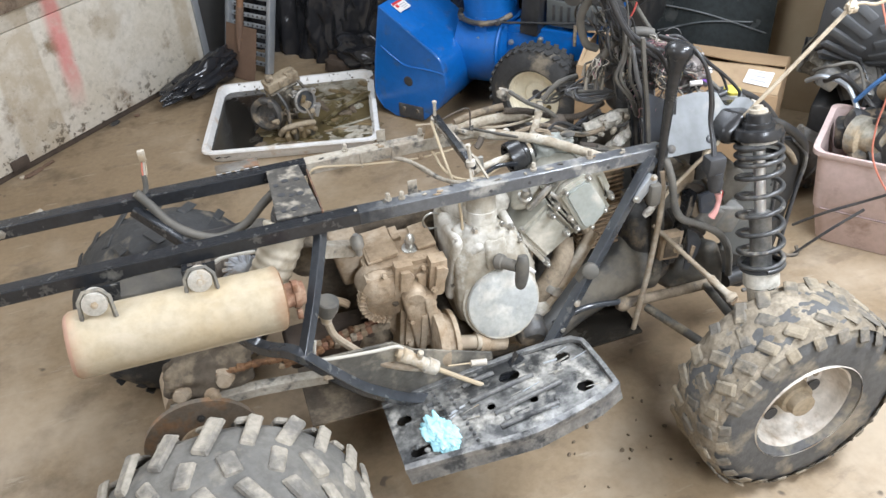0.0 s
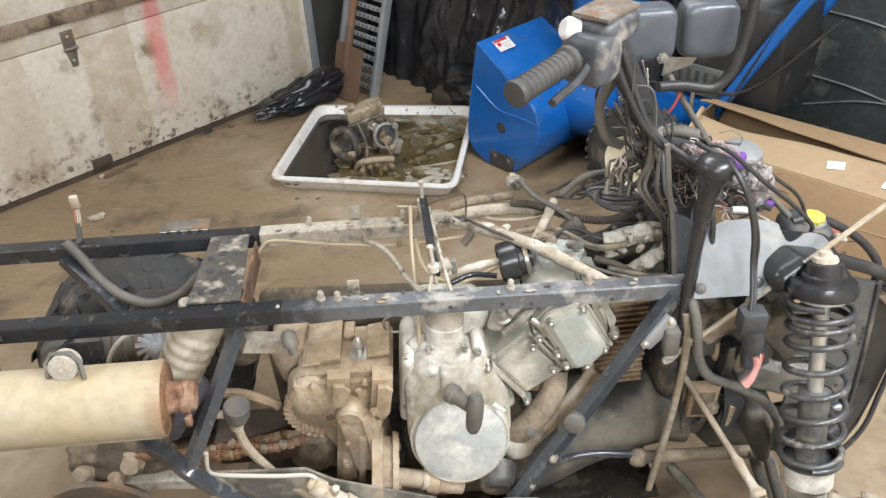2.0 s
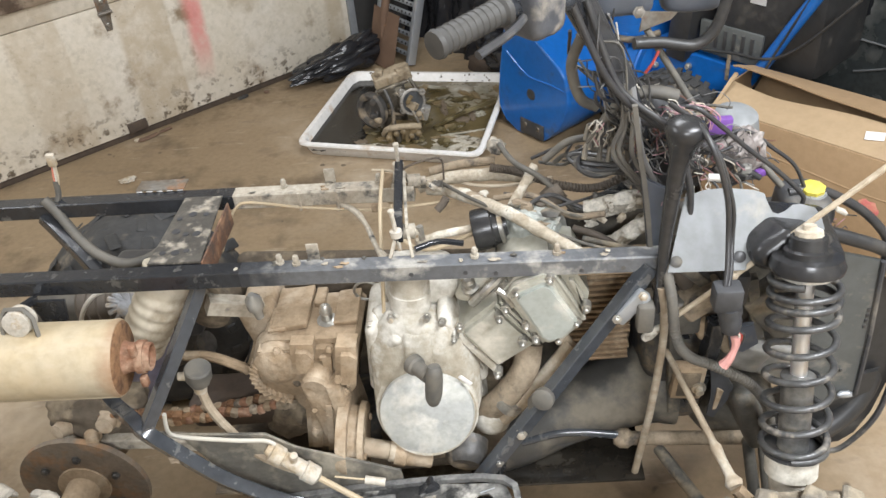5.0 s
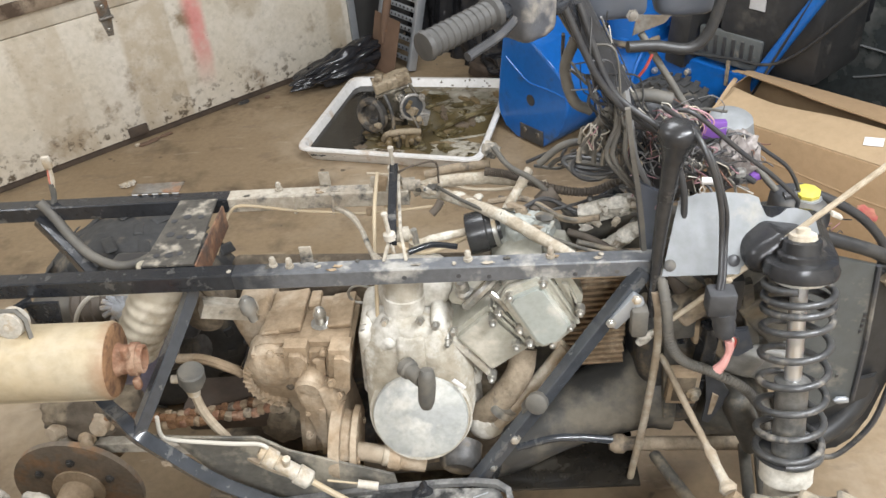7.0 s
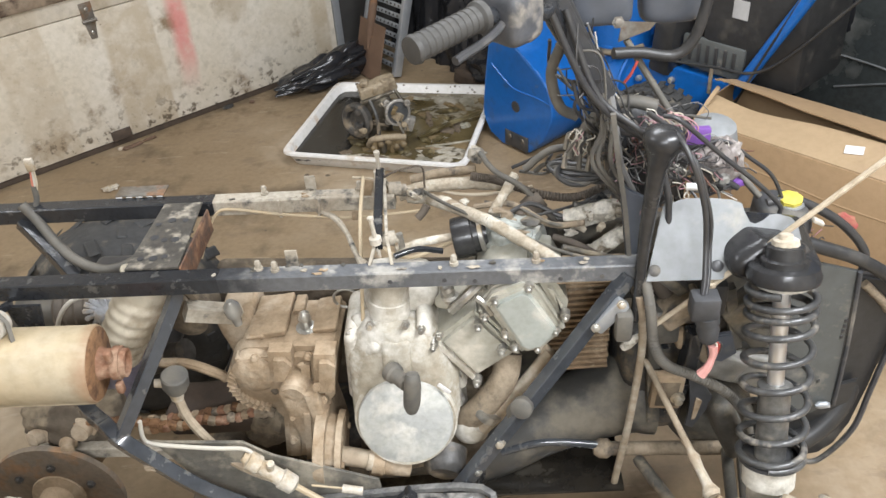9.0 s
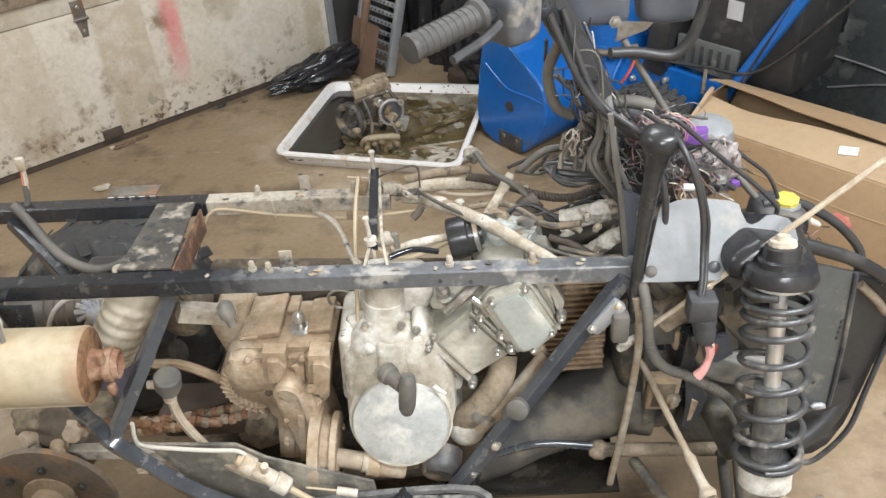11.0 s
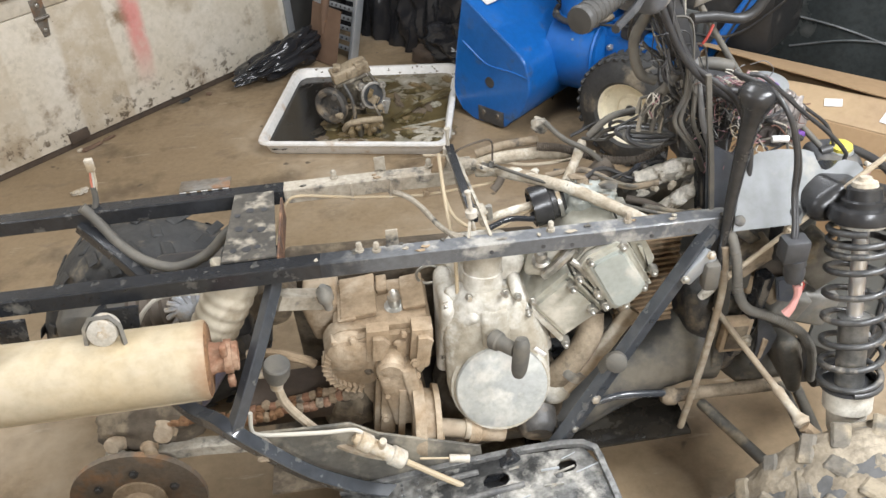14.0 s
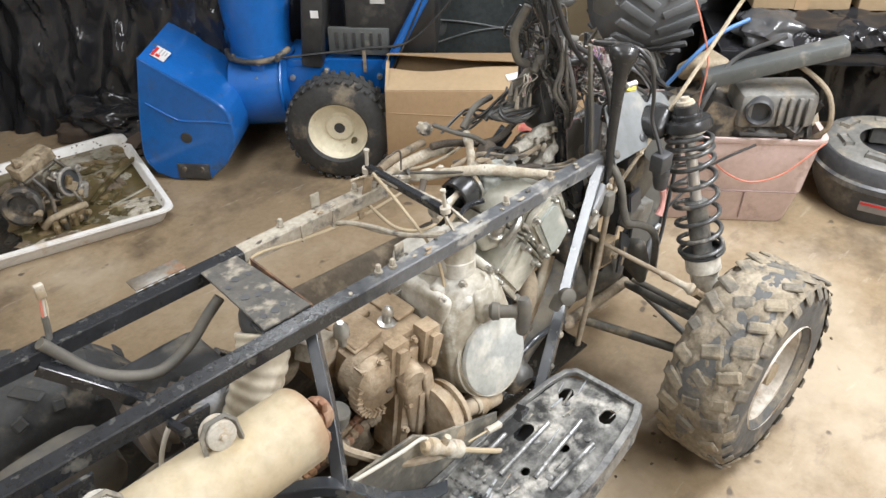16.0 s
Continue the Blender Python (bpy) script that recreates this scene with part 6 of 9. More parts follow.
# rail tabs and small bolts
for x, y, m in ((0.329, 0.084, "frame_dusty"), (0.323, 0.334, "frame_dusty")):
    P("rail_tab", box_mesh((x, y, 0.803), (0.022, 0.004, 0.034), None, 0.002), m)
for x, y in ((0.27, 0.075), (0.23, 0.325), (0.42, 0.328), (0.61, 0.07), (0.30, 0.07), (0.75, 0.07)):
    P("rail_stud", lathe((x, y, 0.786), (x, y, 0.806), ((0, 0.008), (0.3, 0.008), (0.32, 0.005), (0.8, 0.006), (1, 0.004)), 8), "frame_dusty")
rr = random.Random(8)
for k in range(26):
    x, y = rr.uniform(0.15, 0.9), NEAR + rr.uniform(-0.012, 0.014)
    if k > 15:
        x, y = rr.uniform(0.14, 0.48), FAR + rr.uniform(-0.012, 0.014)
    P("mud_crumb", lump((x, y, 0.789), (rr.uniform(0.006, 0.018), rr.uniform(0.004, 0.008), rr.uniform(0.003, 0.005)), k, None, 1.0, 24, 2), rr.choice(("frame_dusty", "gear_dust", "arm_dusty")))

# bar across the rails with two upright pins
P("cross_bar", sweep([(0.464, 0.335, 0.822), (0.470, 0.22, 0.815), (0.478, 0.105, 0.806)], 0.008, square=True, smooth=3), "frame_black")
for a, b in (((0.462, 0.335, 0.78), (0.462, 0.332, 0.868)), ((0.478, 0.108, 0.78), (0.470, 0.112, 0.862))):
    P("pivot_pin", lathe(a, b, ((0, 0.004), (0.35, 0.004), (0.36, 0.011), (0.5, 0.011), (0.52, 0.004), (0.93, 0.004), (0.94, 0.006), (1, 0.006)), 12), "pale_paint", None, "corroded pale upright pin")
for a, b in (((0.449, 0.322, 0.786), (0.4565, 0.31, 0.818)), ((0.481, 0.322, 0.786), (0.474, 0.31, 0.818)), ((0.4565, 0.31, 0.818), (0.475, 0.125, 0.812)), ((0.474, 0.31, 0.818), (0.492, 0.125, 0.812)), ((0.475, 0.125, 0.812), (0.464, 0.075, 0.786)), ((0.492, 0.125, 0.812), (0.503, 0.075, 0.786))):
    P("pin_bracket", sweep([a, b], 0.0028, square=True, smooth=0), "frame_dusty")
P("pin_tab", box_mesh((0.437, 0.305, 0.80), (0.024, 0.004, 0.045), Matrix.Rotation(0.25, 4, "Y"), 0.002), "gear_dust")
P("wire_loop", sweep([(0.459, 0.325, 0.803), (0.477, 0.325, 0.818), (0.497, 0.325, 0.827), (0.519, 0.325, 0.833), (0.54, 0.325, 0.836), (0.549, 0.325, 0.826), (0.549, 0.325, 0.787)], 0.0022, 6), "boot_brown", None, "thin reddish-brown loop of wire")
P("pin_rod", sweep([(0.41, 0.325, 0.817), (0.435, 0.325, 0.814), (0.462, 0.325, 0.81)], 0.0025, 6), "pale_mud")
for y in (0.33, 0.16):
    P("link_boss", lathe((0.478, y - 0.01, 0.79), (0.513, y - 0.006, 0.788), ((0, 0.014), (0.7, 0.014), (0.72, 0.009), (1, 0.009)), 14), "frame_dusty")
P("link_finger", sweep([(0.512, 0.15, 0.80), (0.514, 0.15, 0.77)], 0.006), "steel")

# thin lines along the rails
P("brake_line", sweep([(0.098, 0.25, 0.69), (0.116, 0.28, 0.735), (0.132, 0.295, 0.762), (0.16, 0.299, 0.772), (0.25, 0.299, 0.757), (0.33, 0.299, 0.747), (0.403, 0.299, 0.741), (0.477, 0.299, 0.745), (0.56, 0.30, 0.752)], 0.0032), "cream_line", None, "cream brake line clipped to the rail")
P("brake_line", sweep([(0.438, 0.285, 0.84), (0.436, 0.20, 0.80), (0.440, 0.10, 0.72), (0.43, 0.06, 0.60), (0.405, 0.05, 0.56)], 0.0036), "cream_line")
P("brake_line", sweep([(0.44, 0.31, 0.75), (0.46, 0.24, 0.715), (0.52, 0.20, 0.71), (0.62, 0.22, 0.735)], 0.004), "cream_line")
P("vent_hose", sweep([(0.335, 0.305, 0.757), (0.368, 0.285, 0.751), (0.398, 0.24, 0.747), (0.42, 0.18, 0.748), (0.445, 0.10, 0.772), (0.45, 0.085, 0.778)], 0.0052), "frame_dusty", None, "mud-coated pale vent hose")
P("vent_hose", sweep([(0.35, 0.305, 0.753), (0.38, 0.28, 0.745), (0.408, 0.22, 0.74), (0.43, 0.15, 0.755), (0.457, 0.09, 0.778)], 0.005), "frame_dusty")
P("rail_clip", box_mesh((0.262, 0.3, 0.768), (0.006, 0.006, 0.04), None, 0.001), "frame_dusty")
P("rail_clip", box_mesh((0.34, 0.3, 0.764), (0.006, 0.006, 0.045), Matrix.Rotation(0.12, 4, "Y"), 0.001), "frame_dusty")
P("rail_clip", box_mesh((0.409, 0.298, 0.745), (0.012, 0.01, 0.016), None, 0.002), "gear_dust")

# -- rear between the rails --
P("drain_hose", sweep([(-0.255, 0.305, 0.80), (-0.235, 0.30, 0.77), (-0.20, 0.28, 0.72), (-0.155, 0.255, 0.692), (-0.10, 0.245, 0.675), (-0.04, 0.25, 0.69), (0.01, 0.25, 0.735), (0.04, 0.25, 0.76)], 0.0105, 12), "hose_grey", None, "grey rubber hose sagging between the rails")
P("frame_brace", sweep([(-0.27, 0.305, 0.758), (-0.19, 0.255, 0.688), (-0.10, 0.19, 0.60)], 0.012, square=True, smooth=2), "frame_black")
P("battery_box", cast((-0.075, 0.285, 0.565), (0.19, 0.14, 0.15), 0.02, 5), "black_plastic", None, "dusty black plastic battery box")
P("swing_arm", sweep([(-0.02, 0.30, 0.40), (-0.15, 0.33, 0.33), (-0.27, 0.34, 0.275)], 0.03, 12), "dark_metal")
P("axle_tube", lathe((-0.25, 0.02, 0.27), (-0.27, 0.47, 0.275), ((0, 0.03), (0.25, 0.03), (0.27, 0.07), (0.5, 0.075), (0.55, 0.035), (1, 0.03)), 20), "gear_dust")
P("heat_shield", lump((-0.30, 0.36, 0.44), (0.24, 0.10, 0.17), 15, None, 0.12, 6, 3, 3.5), "hose_grey", None, "dusty grey plastic inner guard")
duct = P("intake_duct", sweep([(0.046, 0.125, 0.752), (0.030, 0.108, 0.718), (0.002, 0.098, 0.67), (-0.027, 0.092, 0.622), (-0.040, 0.09, 0.60)], lambda f: 0.047 - 0.004 * f + 0.0014 * math.sin(f * 62), 28, smooth=16), "duct_cream", None, "dusty cream air duct")
P("duct_mouth", lathe((-0.038, 0.0905, 0.603), (-0.046, 0.089, 0.590), ((0, 0.043), (0.6, 0.045), (1.0, 0.043), (1.0, 0.034), (0.3, 0.033)), 28), "duct_cream", duct)
P("duct_boot", lump((0.065, 0.14, 0.765), (0.09, 0.09, 0.045), 6, None, 0.15, 8, 3), "black_plastic", duct, "black rubber boot under the cross plate")
fan = P("cooling_fan", lathe((-0.066, 0.16, 0.648), (-0.068, 0.125, 0.652), ((0, 0.030), (0.7, 0.030), (0.8, 0.026), (1.0, 0.012)), 30), "pale_blue", None, "pale plastic fan with vanes")
for k in range(14):
    a = k * math.pi / 7
    P("fan_vane", sweep([(-0.067 + 0.022 * math.cos(a), 0.135, 0.650 + 0.022 * math.sin(a)), (-0.067 + 0.043 * math.cos(a + 0.25), 0.135, 0.650 + 0.043 * math.sin(a + 0.25))], 0.005, 6, smooth=0), "pale_blue", fan)
P("axle_boot", lathe((-0.185, 0.205, 0.605), (-0.06, 0.195, 0.625), tuple((k / 12, (0.060 if k % 2 else 0.052) - 0.015 * k / 12) for k in range(13)), 28), "boot_brown", None, "brown ribbed rubber boot")
P("tail_plastic", hull([((-0.055, 0.16, 0.555), 0.03), ((-0.16, 0.17, 0.40), 0.03), ((-0.11, 0.17, 0.39), 0.025), ((-0.03, 0.17, 0.51), 0.025)]), "violet_plastic", None, "shiny violet-grey plastic shroud")
P("brake_loop", sweep([(-0.185, 0.13, 0.57), (-0.171, 0.13, 0.621), (-0.147, 0.13, 0.664), (-0.113, 0.13, 0.693), (-0.075, 0.13, 0.698), (-0.03, 0.135, 0.69)], 0.0045), "white_wire", None, "white brake hose loop")
disc = P("brake_disc", lathe((-0.245, 0.035, 0.262), (-0.245, 0.022, 0.262), ((0, 0.07), (0.0, 0.135), (1, 0.135), (1, 0.075)), 48), "disc_steel", None, "rusty steel brake disc")
P("disc_hub", lathe((-0.245, 0.06, 0.262), (-0.235, -0.17, 0.275), ((0, 0.055), (0.2, 0.055), (0.22, 0.034), (0.6, 0.034), (0.62, 0.042), (0.72, 0.042), (0.74, 0.024), (1, 0.024)), 20), "gear_dust", disc)
for k in range(6):
    a = k * math.pi / 3 + 0.4
    P("disc_bolt", bolt((-0.245 + 0.085 * math.cos(a), 0.02, 0.262 + 0.085 * math.sin(a)), (0, -1, 0), 0.007, 0.008), "dark_metal", disc)
P("caliper", lump((-0.245, 0.12, 0.37), (0.11, 0.08, 0.09), 7, None, 0.25, 12), "alloy", None, "dusty cast caliper")
for i, (c, r0, r1, l_) in enumerate(((vec(-0.25, 0.10, 0.385), 0.022, 0.018, 0.05), (vec(-0.165, 0.10, 0.40), 0.026, 0.020, 0.05), (vec(-0.21, 0.08, 0.375), 0.018, 0.014, 0.05))):
    P("caliper_arm", lathe(c, c + vec(-0.02 + 0.02 * i, -l_, 0.012), ((0, r0), (0.6, r0), (0.65, r1), (1, r1 * 0.9)), 18), "gear_dust")
for k in range(16):
    f = k / 15
    c = vec(-0.23 + 0.27 * f, 0.075 - 0.01 * f, 0.405 + 0.02 * math.sin(f * 3))
    P("chain_link", box_mesh(c, (0.02, 0.013 if k % 2 else 0.019, 0.012), Matrix.Rotation(rng.uniform(-0.3, 0.3), 4, "Y"), 0.003), "rust")
P("chain_guard", sweep([(-0.30, 0.075, 0.335), (-0.1, 0.07, 0.345), (0.07, 0.065, 0.33)], 0.014, square=True, smooth=2), "frame_dusty")
P("axle_block", lump((-0.20, 0.12, 0.40), (0.20, 0.12, 0.12), 27, None, 0.25, 10), "gear_shade_dirt")

# -- muffler --
mA, mB = vec(-0.003, -0.045, 0.690), vec(-0.402, -0.085, 0.724)
muf = P("muffler", lathe(mA, mB, ((0, 0.0655), (0.012, 0.068), (0.05, 0.0665), (0.5, 0.0665), (0.955, 0.0665), (0.985, 0.0655), (1.0, 0.060)), 48), "muffler", None, "tan heat-stained steel muffler with rusty end")
ax = (mA - mB).normalized()
P("muffler_end", lathe(mA - ax * 0.001, mA + ax * 0.004, ((0, 0.0645), (0.5, 0.063), (1.0, 0.058)), 48), "rust", muf, "rusty end plate")
P("outlet_pipe", lathe(mA + ax * 0.003, mA + ax * 0.050, ((0, 0.030), (0.2, 0.026), (0.97, 0.025), (1.0, 0.0225), (0.98, 0.020), (0.5, 0.019)), 28), "rust_light", muf, "rusty outlet pipe")
P("clamp_ring", lathe(mA + ax * 0.026, mA + ax * 0.04, ((0, 0.026), (0.05, 0.0295), (0.95, 0.0295), (1, 0.026)), 28), "rust_light", muf)
for dz in (-0.038, 0.033):
    P("clamp_ear", box_mesh(mA + ax * 0.033 + vec(0, -0.02, dz), (0.012, 0.014, 0.022), None, 0.003), "rust_light", muf)
P("muffler_cap", lathe(mB + ax * 0.003, mB - ax * 0.006, ((0, 0.0625), (0.5, 0.060), (1.0, 0.052)), 40), "pink_tan", muf, "pinkish rusty end cap")
P("weld_seam", sweep([mA - ax * 0.005 + vec(0, -0.047, -0.047), mB + ax * 0.03 + vec(0, -0.046, -0.046)], 0.002, smooth=0), "muffler", muf)
for c in (vec(-0.146, -0.056, 0.785), vec(-0.335, -0.085, 0.808)):
    b = P("muffler_mount", lathe(c + vec(0, -0.012, 0.006), c + vec(0, 0.02, 0.0), ((0, 0.016), (0.05, 0.023), (0.5, 0.024), (0.9, 0.024), (1, 0.02)), 24), "rubber_white", quad, "white rubber muffler mount")
    P("mount_strap", sweep([c + vec(-0.03, -0.012, -0.03), c + vec(-0.027, 0.0, 0.012), c + vec(-0.015, 0.004, 0.028), c + vec(0.015, 0.004, 0.028), c + vec(0.027, 0.0, 0.012), c + vec(0.03, -0.012, -0.03)], 0.0035, square=True, smooth=0), "panel_dusty", b)
    P("mount_bolt", bolt(c + vec(0, -0.012, 0.006), (0, -1, 0.3), 0.005, 0.005), "pale_paint", b)
    P("mount_hanger", prism([(c.x - 0.032, 0.76), (c.x + 0.032, 0.76), (c.x + 0.02, 0.70), (c.x - 0.02, 0.70)], 0.006, Matrix.Translation((0, 0.03, 0))), "frame_black", b)
    P("mount_arm", sweep([(c.x - 0.03, 0.045, 0.755), (c.x - 0.028, -0.01, 0.775)], 0.006, square=True, smooth=0), "frame_black", b)

# -- gearbox --
lean = Matrix.Rotation(radians(-7), 4, "Y")
gear = P("gearbox", prism([(0.199, 0.606), (0.212, 0.614), (0.376, 0.612), (0.384, 0.602), (0.372, 0.55), (0.362, 0.485), (0.350, 0.470), (0.260, 0.472), (0.208, 0.512), (0.190, 0.545)], 0.16, Matrix.Translation((0, 0.055, 0)), 0.013), "gear_dust", None, "cast gearbox coated in thick tan dust")
for i, (c, z_, b_, tp) in enumerate((((0.250, 0.150, 0.619), (0.072, 0.12, 0.016), 0.004, 0.94), ((0.356, 0.150, 0.617), (0.048, 0.10, 0.014), 0.004, 0.92), ((0.226, 0.12, 0.617), (0.036, 0.07, 0.010), 0.003, 0.9), ((0.298, 0.185, 0.617), (0.022, 0.05, 0.012), 0.003, 1.0), ((0.303, 0.076, 0.465), (0.050, 0.12, 0.17), 0.008, 0.9), ((0.341, 0.076, 0.446), (0.026, 0.13, 0.20), 0.005, 1.0), ((0.18, 0.19, 0.58), (0.07, 0.12, 0.10), 0.012, 0.9), ((0.322, 0.050, 0.43), (0.008, 0.06, 0.16), 0.002, 1.0))):
    P("casting", cast(c, z_, b_, 30 + i, lean, tp, 0.002), "gear_dust", gear)
for poly, y_, d_ in (([(0.262, 0.628), (0.304, 0.626), (0.303, 0.60), (0.293, 0.552), (0.254, 0.553)], 0.026, 0.05), ([(0.346, 0.622), (0.384, 0.620), (0.383, 0.60), (0.372, 0.531), (0.366, 0.524), (0.340, 0.525), (0.333, 0.532)], 0.022, 0.06), ([(0.266, 0.498), (0.314, 0.496), (0.288, 0.341), (0.247, 0.342)], 0.030, 0.08), ([(0.312, 0.50), (0.322, 0.50), (0.306, 0.35), (0.296, 0.35)], 0.014, 0.06), ([(0.194, 0.603), (0.262, 0.606), (0.262, 0.596), (0.194, 0.592)], 0.046, 0.03), ([(0.20, 0.55), (0.35, 0.55), (0.345, 0.40), (0.25, 0.385), (0.225, 0.45)], 0.078, 0.10), ([(0.304, 0.60), (0.345, 0.60), (0.338, 0.53), (0.300, 0.53)], 0.042, 0.045)):
    P("casting", prism(poly, d_, Matrix.Translation((0, y_, 0)), 0.0115 if d_ > 0.04 else 0.003), "gear_dust", gear)
P("drain_boss", lathe((0.303, 0.075, 0.548), (0.297, 0.014, 0.538), ((0, 0.030), (0.75, 0.0275), (0.9, 0.027), (0.94, 0.024), (1, 0.022)), 28), "gear_dust", gear)
P("shaft_boss", lathe((0.224, 0.10, 0.566), (0.222, 0.036, 0.563), ((0, 0.050), (0.6, 0.046), (0.85, 0.043), (0.93, 0.036), (1, 0.022)), 32), "gear_dust", gear)
P("gear_rim", lathe((0.240, 0.075, 0.543), (0.238, 0.046, 0.541), ((0, 0.060), (0.9, 0.060), (1, 0.056)), 32), "gear_dust", gear)
for k in range(11):
    a = math.pi * (0.86 + 0.062 * k)
    P("gear_tooth", box_mesh((0.238 + 0.061 * math.cos(a), 0.053, 0.541 + 0.061 * math.sin(a)), (0.013, 0.024, 0.0085), Matrix.Rotation(-a + 0.35, 4, "Y"), 0.002), "gear_dust", gear)
for k, (x, z) in enumerate(((0.316, 0.585), (0.320, 0.545), (0.335, 0.51), (0.285, 0.45), (0.30, 0.41), (0.27, 0.38), (0.205, 0.585), (0.255, 0.52))):
    P("dirt_clod", lump((x, 0.046, z), (0.016, 0.010, 0.012), 700 + k, None, 0.6, 18, 2), ("gear_dust", "gear_shade_dirt")[k % 2], gear)
P("flange", lathe((0.328, 0.004, 0.414), (0.379, 0.004, 0.410), ((0, 0.075), (0.4, 0.078), (0.42, 0.062), (0.75, 0.06), (0.78, 0.07), (1, 0.068)), 28), "gear_dust", gear)
for k in range(6):
    a = k * math.pi / 3
    P("flange_bolt", bolt((0.376, 0.004 + 0.05 * math.cos(a), 0.412 + 0.05 * math.sin(a)), (1, 0, 0), 0.007, 0.008), "gear_dust", gear)
for x, y, z in ((0.235, 0.045, 0.61), (0.225, 0.05, 0.58), (0.33, 0.055, 0.60), (0.345, 0.04, 0.50), (0.285, 0.028, 0.470), (0.275, 0.028, 0.405), (0.344, 0.02, 0.555)):
    P("case_bolt", bolt((x, y, z), (0, -1, 0.3), 0.006, 0.012), "gear_dust", gear)
P("speed_sensor", lathe((0.318, 0.12, 0.605), (0.320, 0.115, 0.655), ((0, 0.020), (0.2, 0.020), (0.25, 0.011), (0.6, 0.011), (0.65, 0.013), (0.9, 0.010), (1, 0.004)), 16), "steel", None, "dull steel breather fitting")
P("vacuum_bulb", lathe((0.196, 0.105, 0.64), (0.192, 0.10, 0.70), ((0, 0.008), (0.3, 0.010), (0.45, 0.016), (0.8, 0.015), (0.95, 0.008), (1, 0.006)), 16), "glass_dirty", None, "dirty glassy bulb fitting")
P("shaft", lathe((0.361, -0.022, 0.417), (0.435, -0.022, 0.397), ((0, 0.018), (0.85, 0.018), (0.86, 0.021), (1, 0.021)), 20), "duct_tan", None, "tan dusty output shaft")
P("coupling", lathe((0.431, -0.017, 0.391), (0.503, -0.013, 0.371), ((0, 0.028), (0.3, 0.028), (0.35, 0.024), (1, 0.024)), 20), "gear_dust")
P("shift_rod", sweep([(0.025, 0.10, 0.552), (0.08, 0.095, 0.552), (0.135, 0.09, 0.528), (0.15, 0.09, 0.515)], 0.010), "gear_dust")
# Inner parts behind the gearbox are coloured dark for the shade between castings.
P("crank_rod", sweep([(0.10, 0.12, 0.74), (0.13, 0.14, 0.66), (0.2, 0.15, 0.60)], 0.012), "gear_shade_dirt")
P("inner_drum", lathe((0.08, 0.14, 0.62), (0.085, 0.22, 0.62), ((0, 0.03), (0.1, 0.042), (0.15, 0.036), (0.7, 0.036), (1, 0.045)), 24), "gear_shade_dirt")
P("frame_brace", sweep([(0.105, 0.10, 0.68), (0.19, 0.14, 0.635)], 0.016, square=True, smooth=0), "frame_dusty")
for k in range(40):
    f = (k // 2) / 19
    P("drive_chain_link", box_mesh((-0.03 + 0.26 * f, 0.065 + 0.022 * (k % 2) + rng.uniform(-0.004, 0.004), 0.405 + 0.04 * f + rng.uniform(-0.004, 0.004)), (0.016, 0.016, 0.017), Matrix.Rotation(rng.uniform(-0.5, 0.5), 4, "Y"), 0.004), rng.choice(("rust", "rust_light", "gear_dust", "tube_tan")), quad)
P("chain_cover", cast((0.1, 0.15, 0.375), (0.22, 0.10, 0.07), 0.015, 9), "rust_dark", None, "rusty dirty chain run, darkened further for shade in the gap")
P("sprocket_case", lump((0.20, 0.15, 0.35), (0.12, 0.12, 0.12), 19, None, 0.2, 12), "gear_shade_dirt")

# -- brake reservoir, pipe and master cylinder --
resv = P("brake_reservoir", lathe((0.089, 0.004, 0.571), (0.097, -0.001, 0.616), ((0, 0.012), (0.1, 0.019), (0.42, 0.020), (0.44, 0.0245), (0.94, 0.0245), (1, 0.022)), 24), "hose_grey", None, "small grey brake fluid reservoir")
P("reservoir_nub", lathe((0.069, 0.004, 0.591), (0.054, 0.002, 0.593), ((0, 0.009), (1, 0.008)), 12), "pale_paint", resv)
P("reservoir_neck", lathe((0.088, 0.004, 0.571), (0.086, 0.004, 0.552), ((0, 0.014), (1, 0.012)), 12), "pale_paint", resv)
P("brake_pipe", sweep([(0.087, 0.004, 0.556), (0.097, -0.007, 0.519), (0.126, -0.031, 0.494), (0.175, -0.058, 0.457), (0.229, -0.079, 0.439), (0.287, -0.091, 0.424)], 0.0088), "duct_tan", None, "tan rubber brake pipe")
P("thin_line", sweep([(0.047, -0.075, 0.577), (0.041, -0.075, 0.536), (0.049, -0.075, 0.520), (0.087, -0.077, 0.514), (0.169, -0.083, 0.511), (0.219, -0.084, 0.509), (0.238, -0.086, 0.495)], 0.004), "white_wire", None, "bent white metal brake line")
mc = P("master_cylinder", lathe((0.218, -0.091, 0.497), (0.305, -0.105, 0.429), ((0, 0.008), (0.08, 0.012), (0.1, 0.018), (0.3, 0.018), (0.32, 0.014), (0.7, 0.015), (0.72, 0.019), (0.95, 0.018), (1, 0.01)), 18), "pale_paint", None, "corroded pale master cylinder")
P("cylinder_port", lathe((0.264, -0.100, 0.470), (0.270, -0.105, 0.493), ((0, 0.008), (1, 0.007)), 12), "pale_paint", mc)
P("push_rod", sweep([(0.303, -0.104, 0.429), (0.387, -0.118, 0.368), (0.442, -0.131, 0.336)], 0.006), "cream_line", mc)
P("return_spring", sweep([(0.332, -0.099, 0.423), (0.396, -0.099, 0.411)], 0.002, smooth=0), "cream_line")
P("spring_plug", lathe((0.387, -0.099, 0.412), (0.424, -0.101, 0.406), ((0, 0.008), (1, 0.008)), 10), "pale_paint")
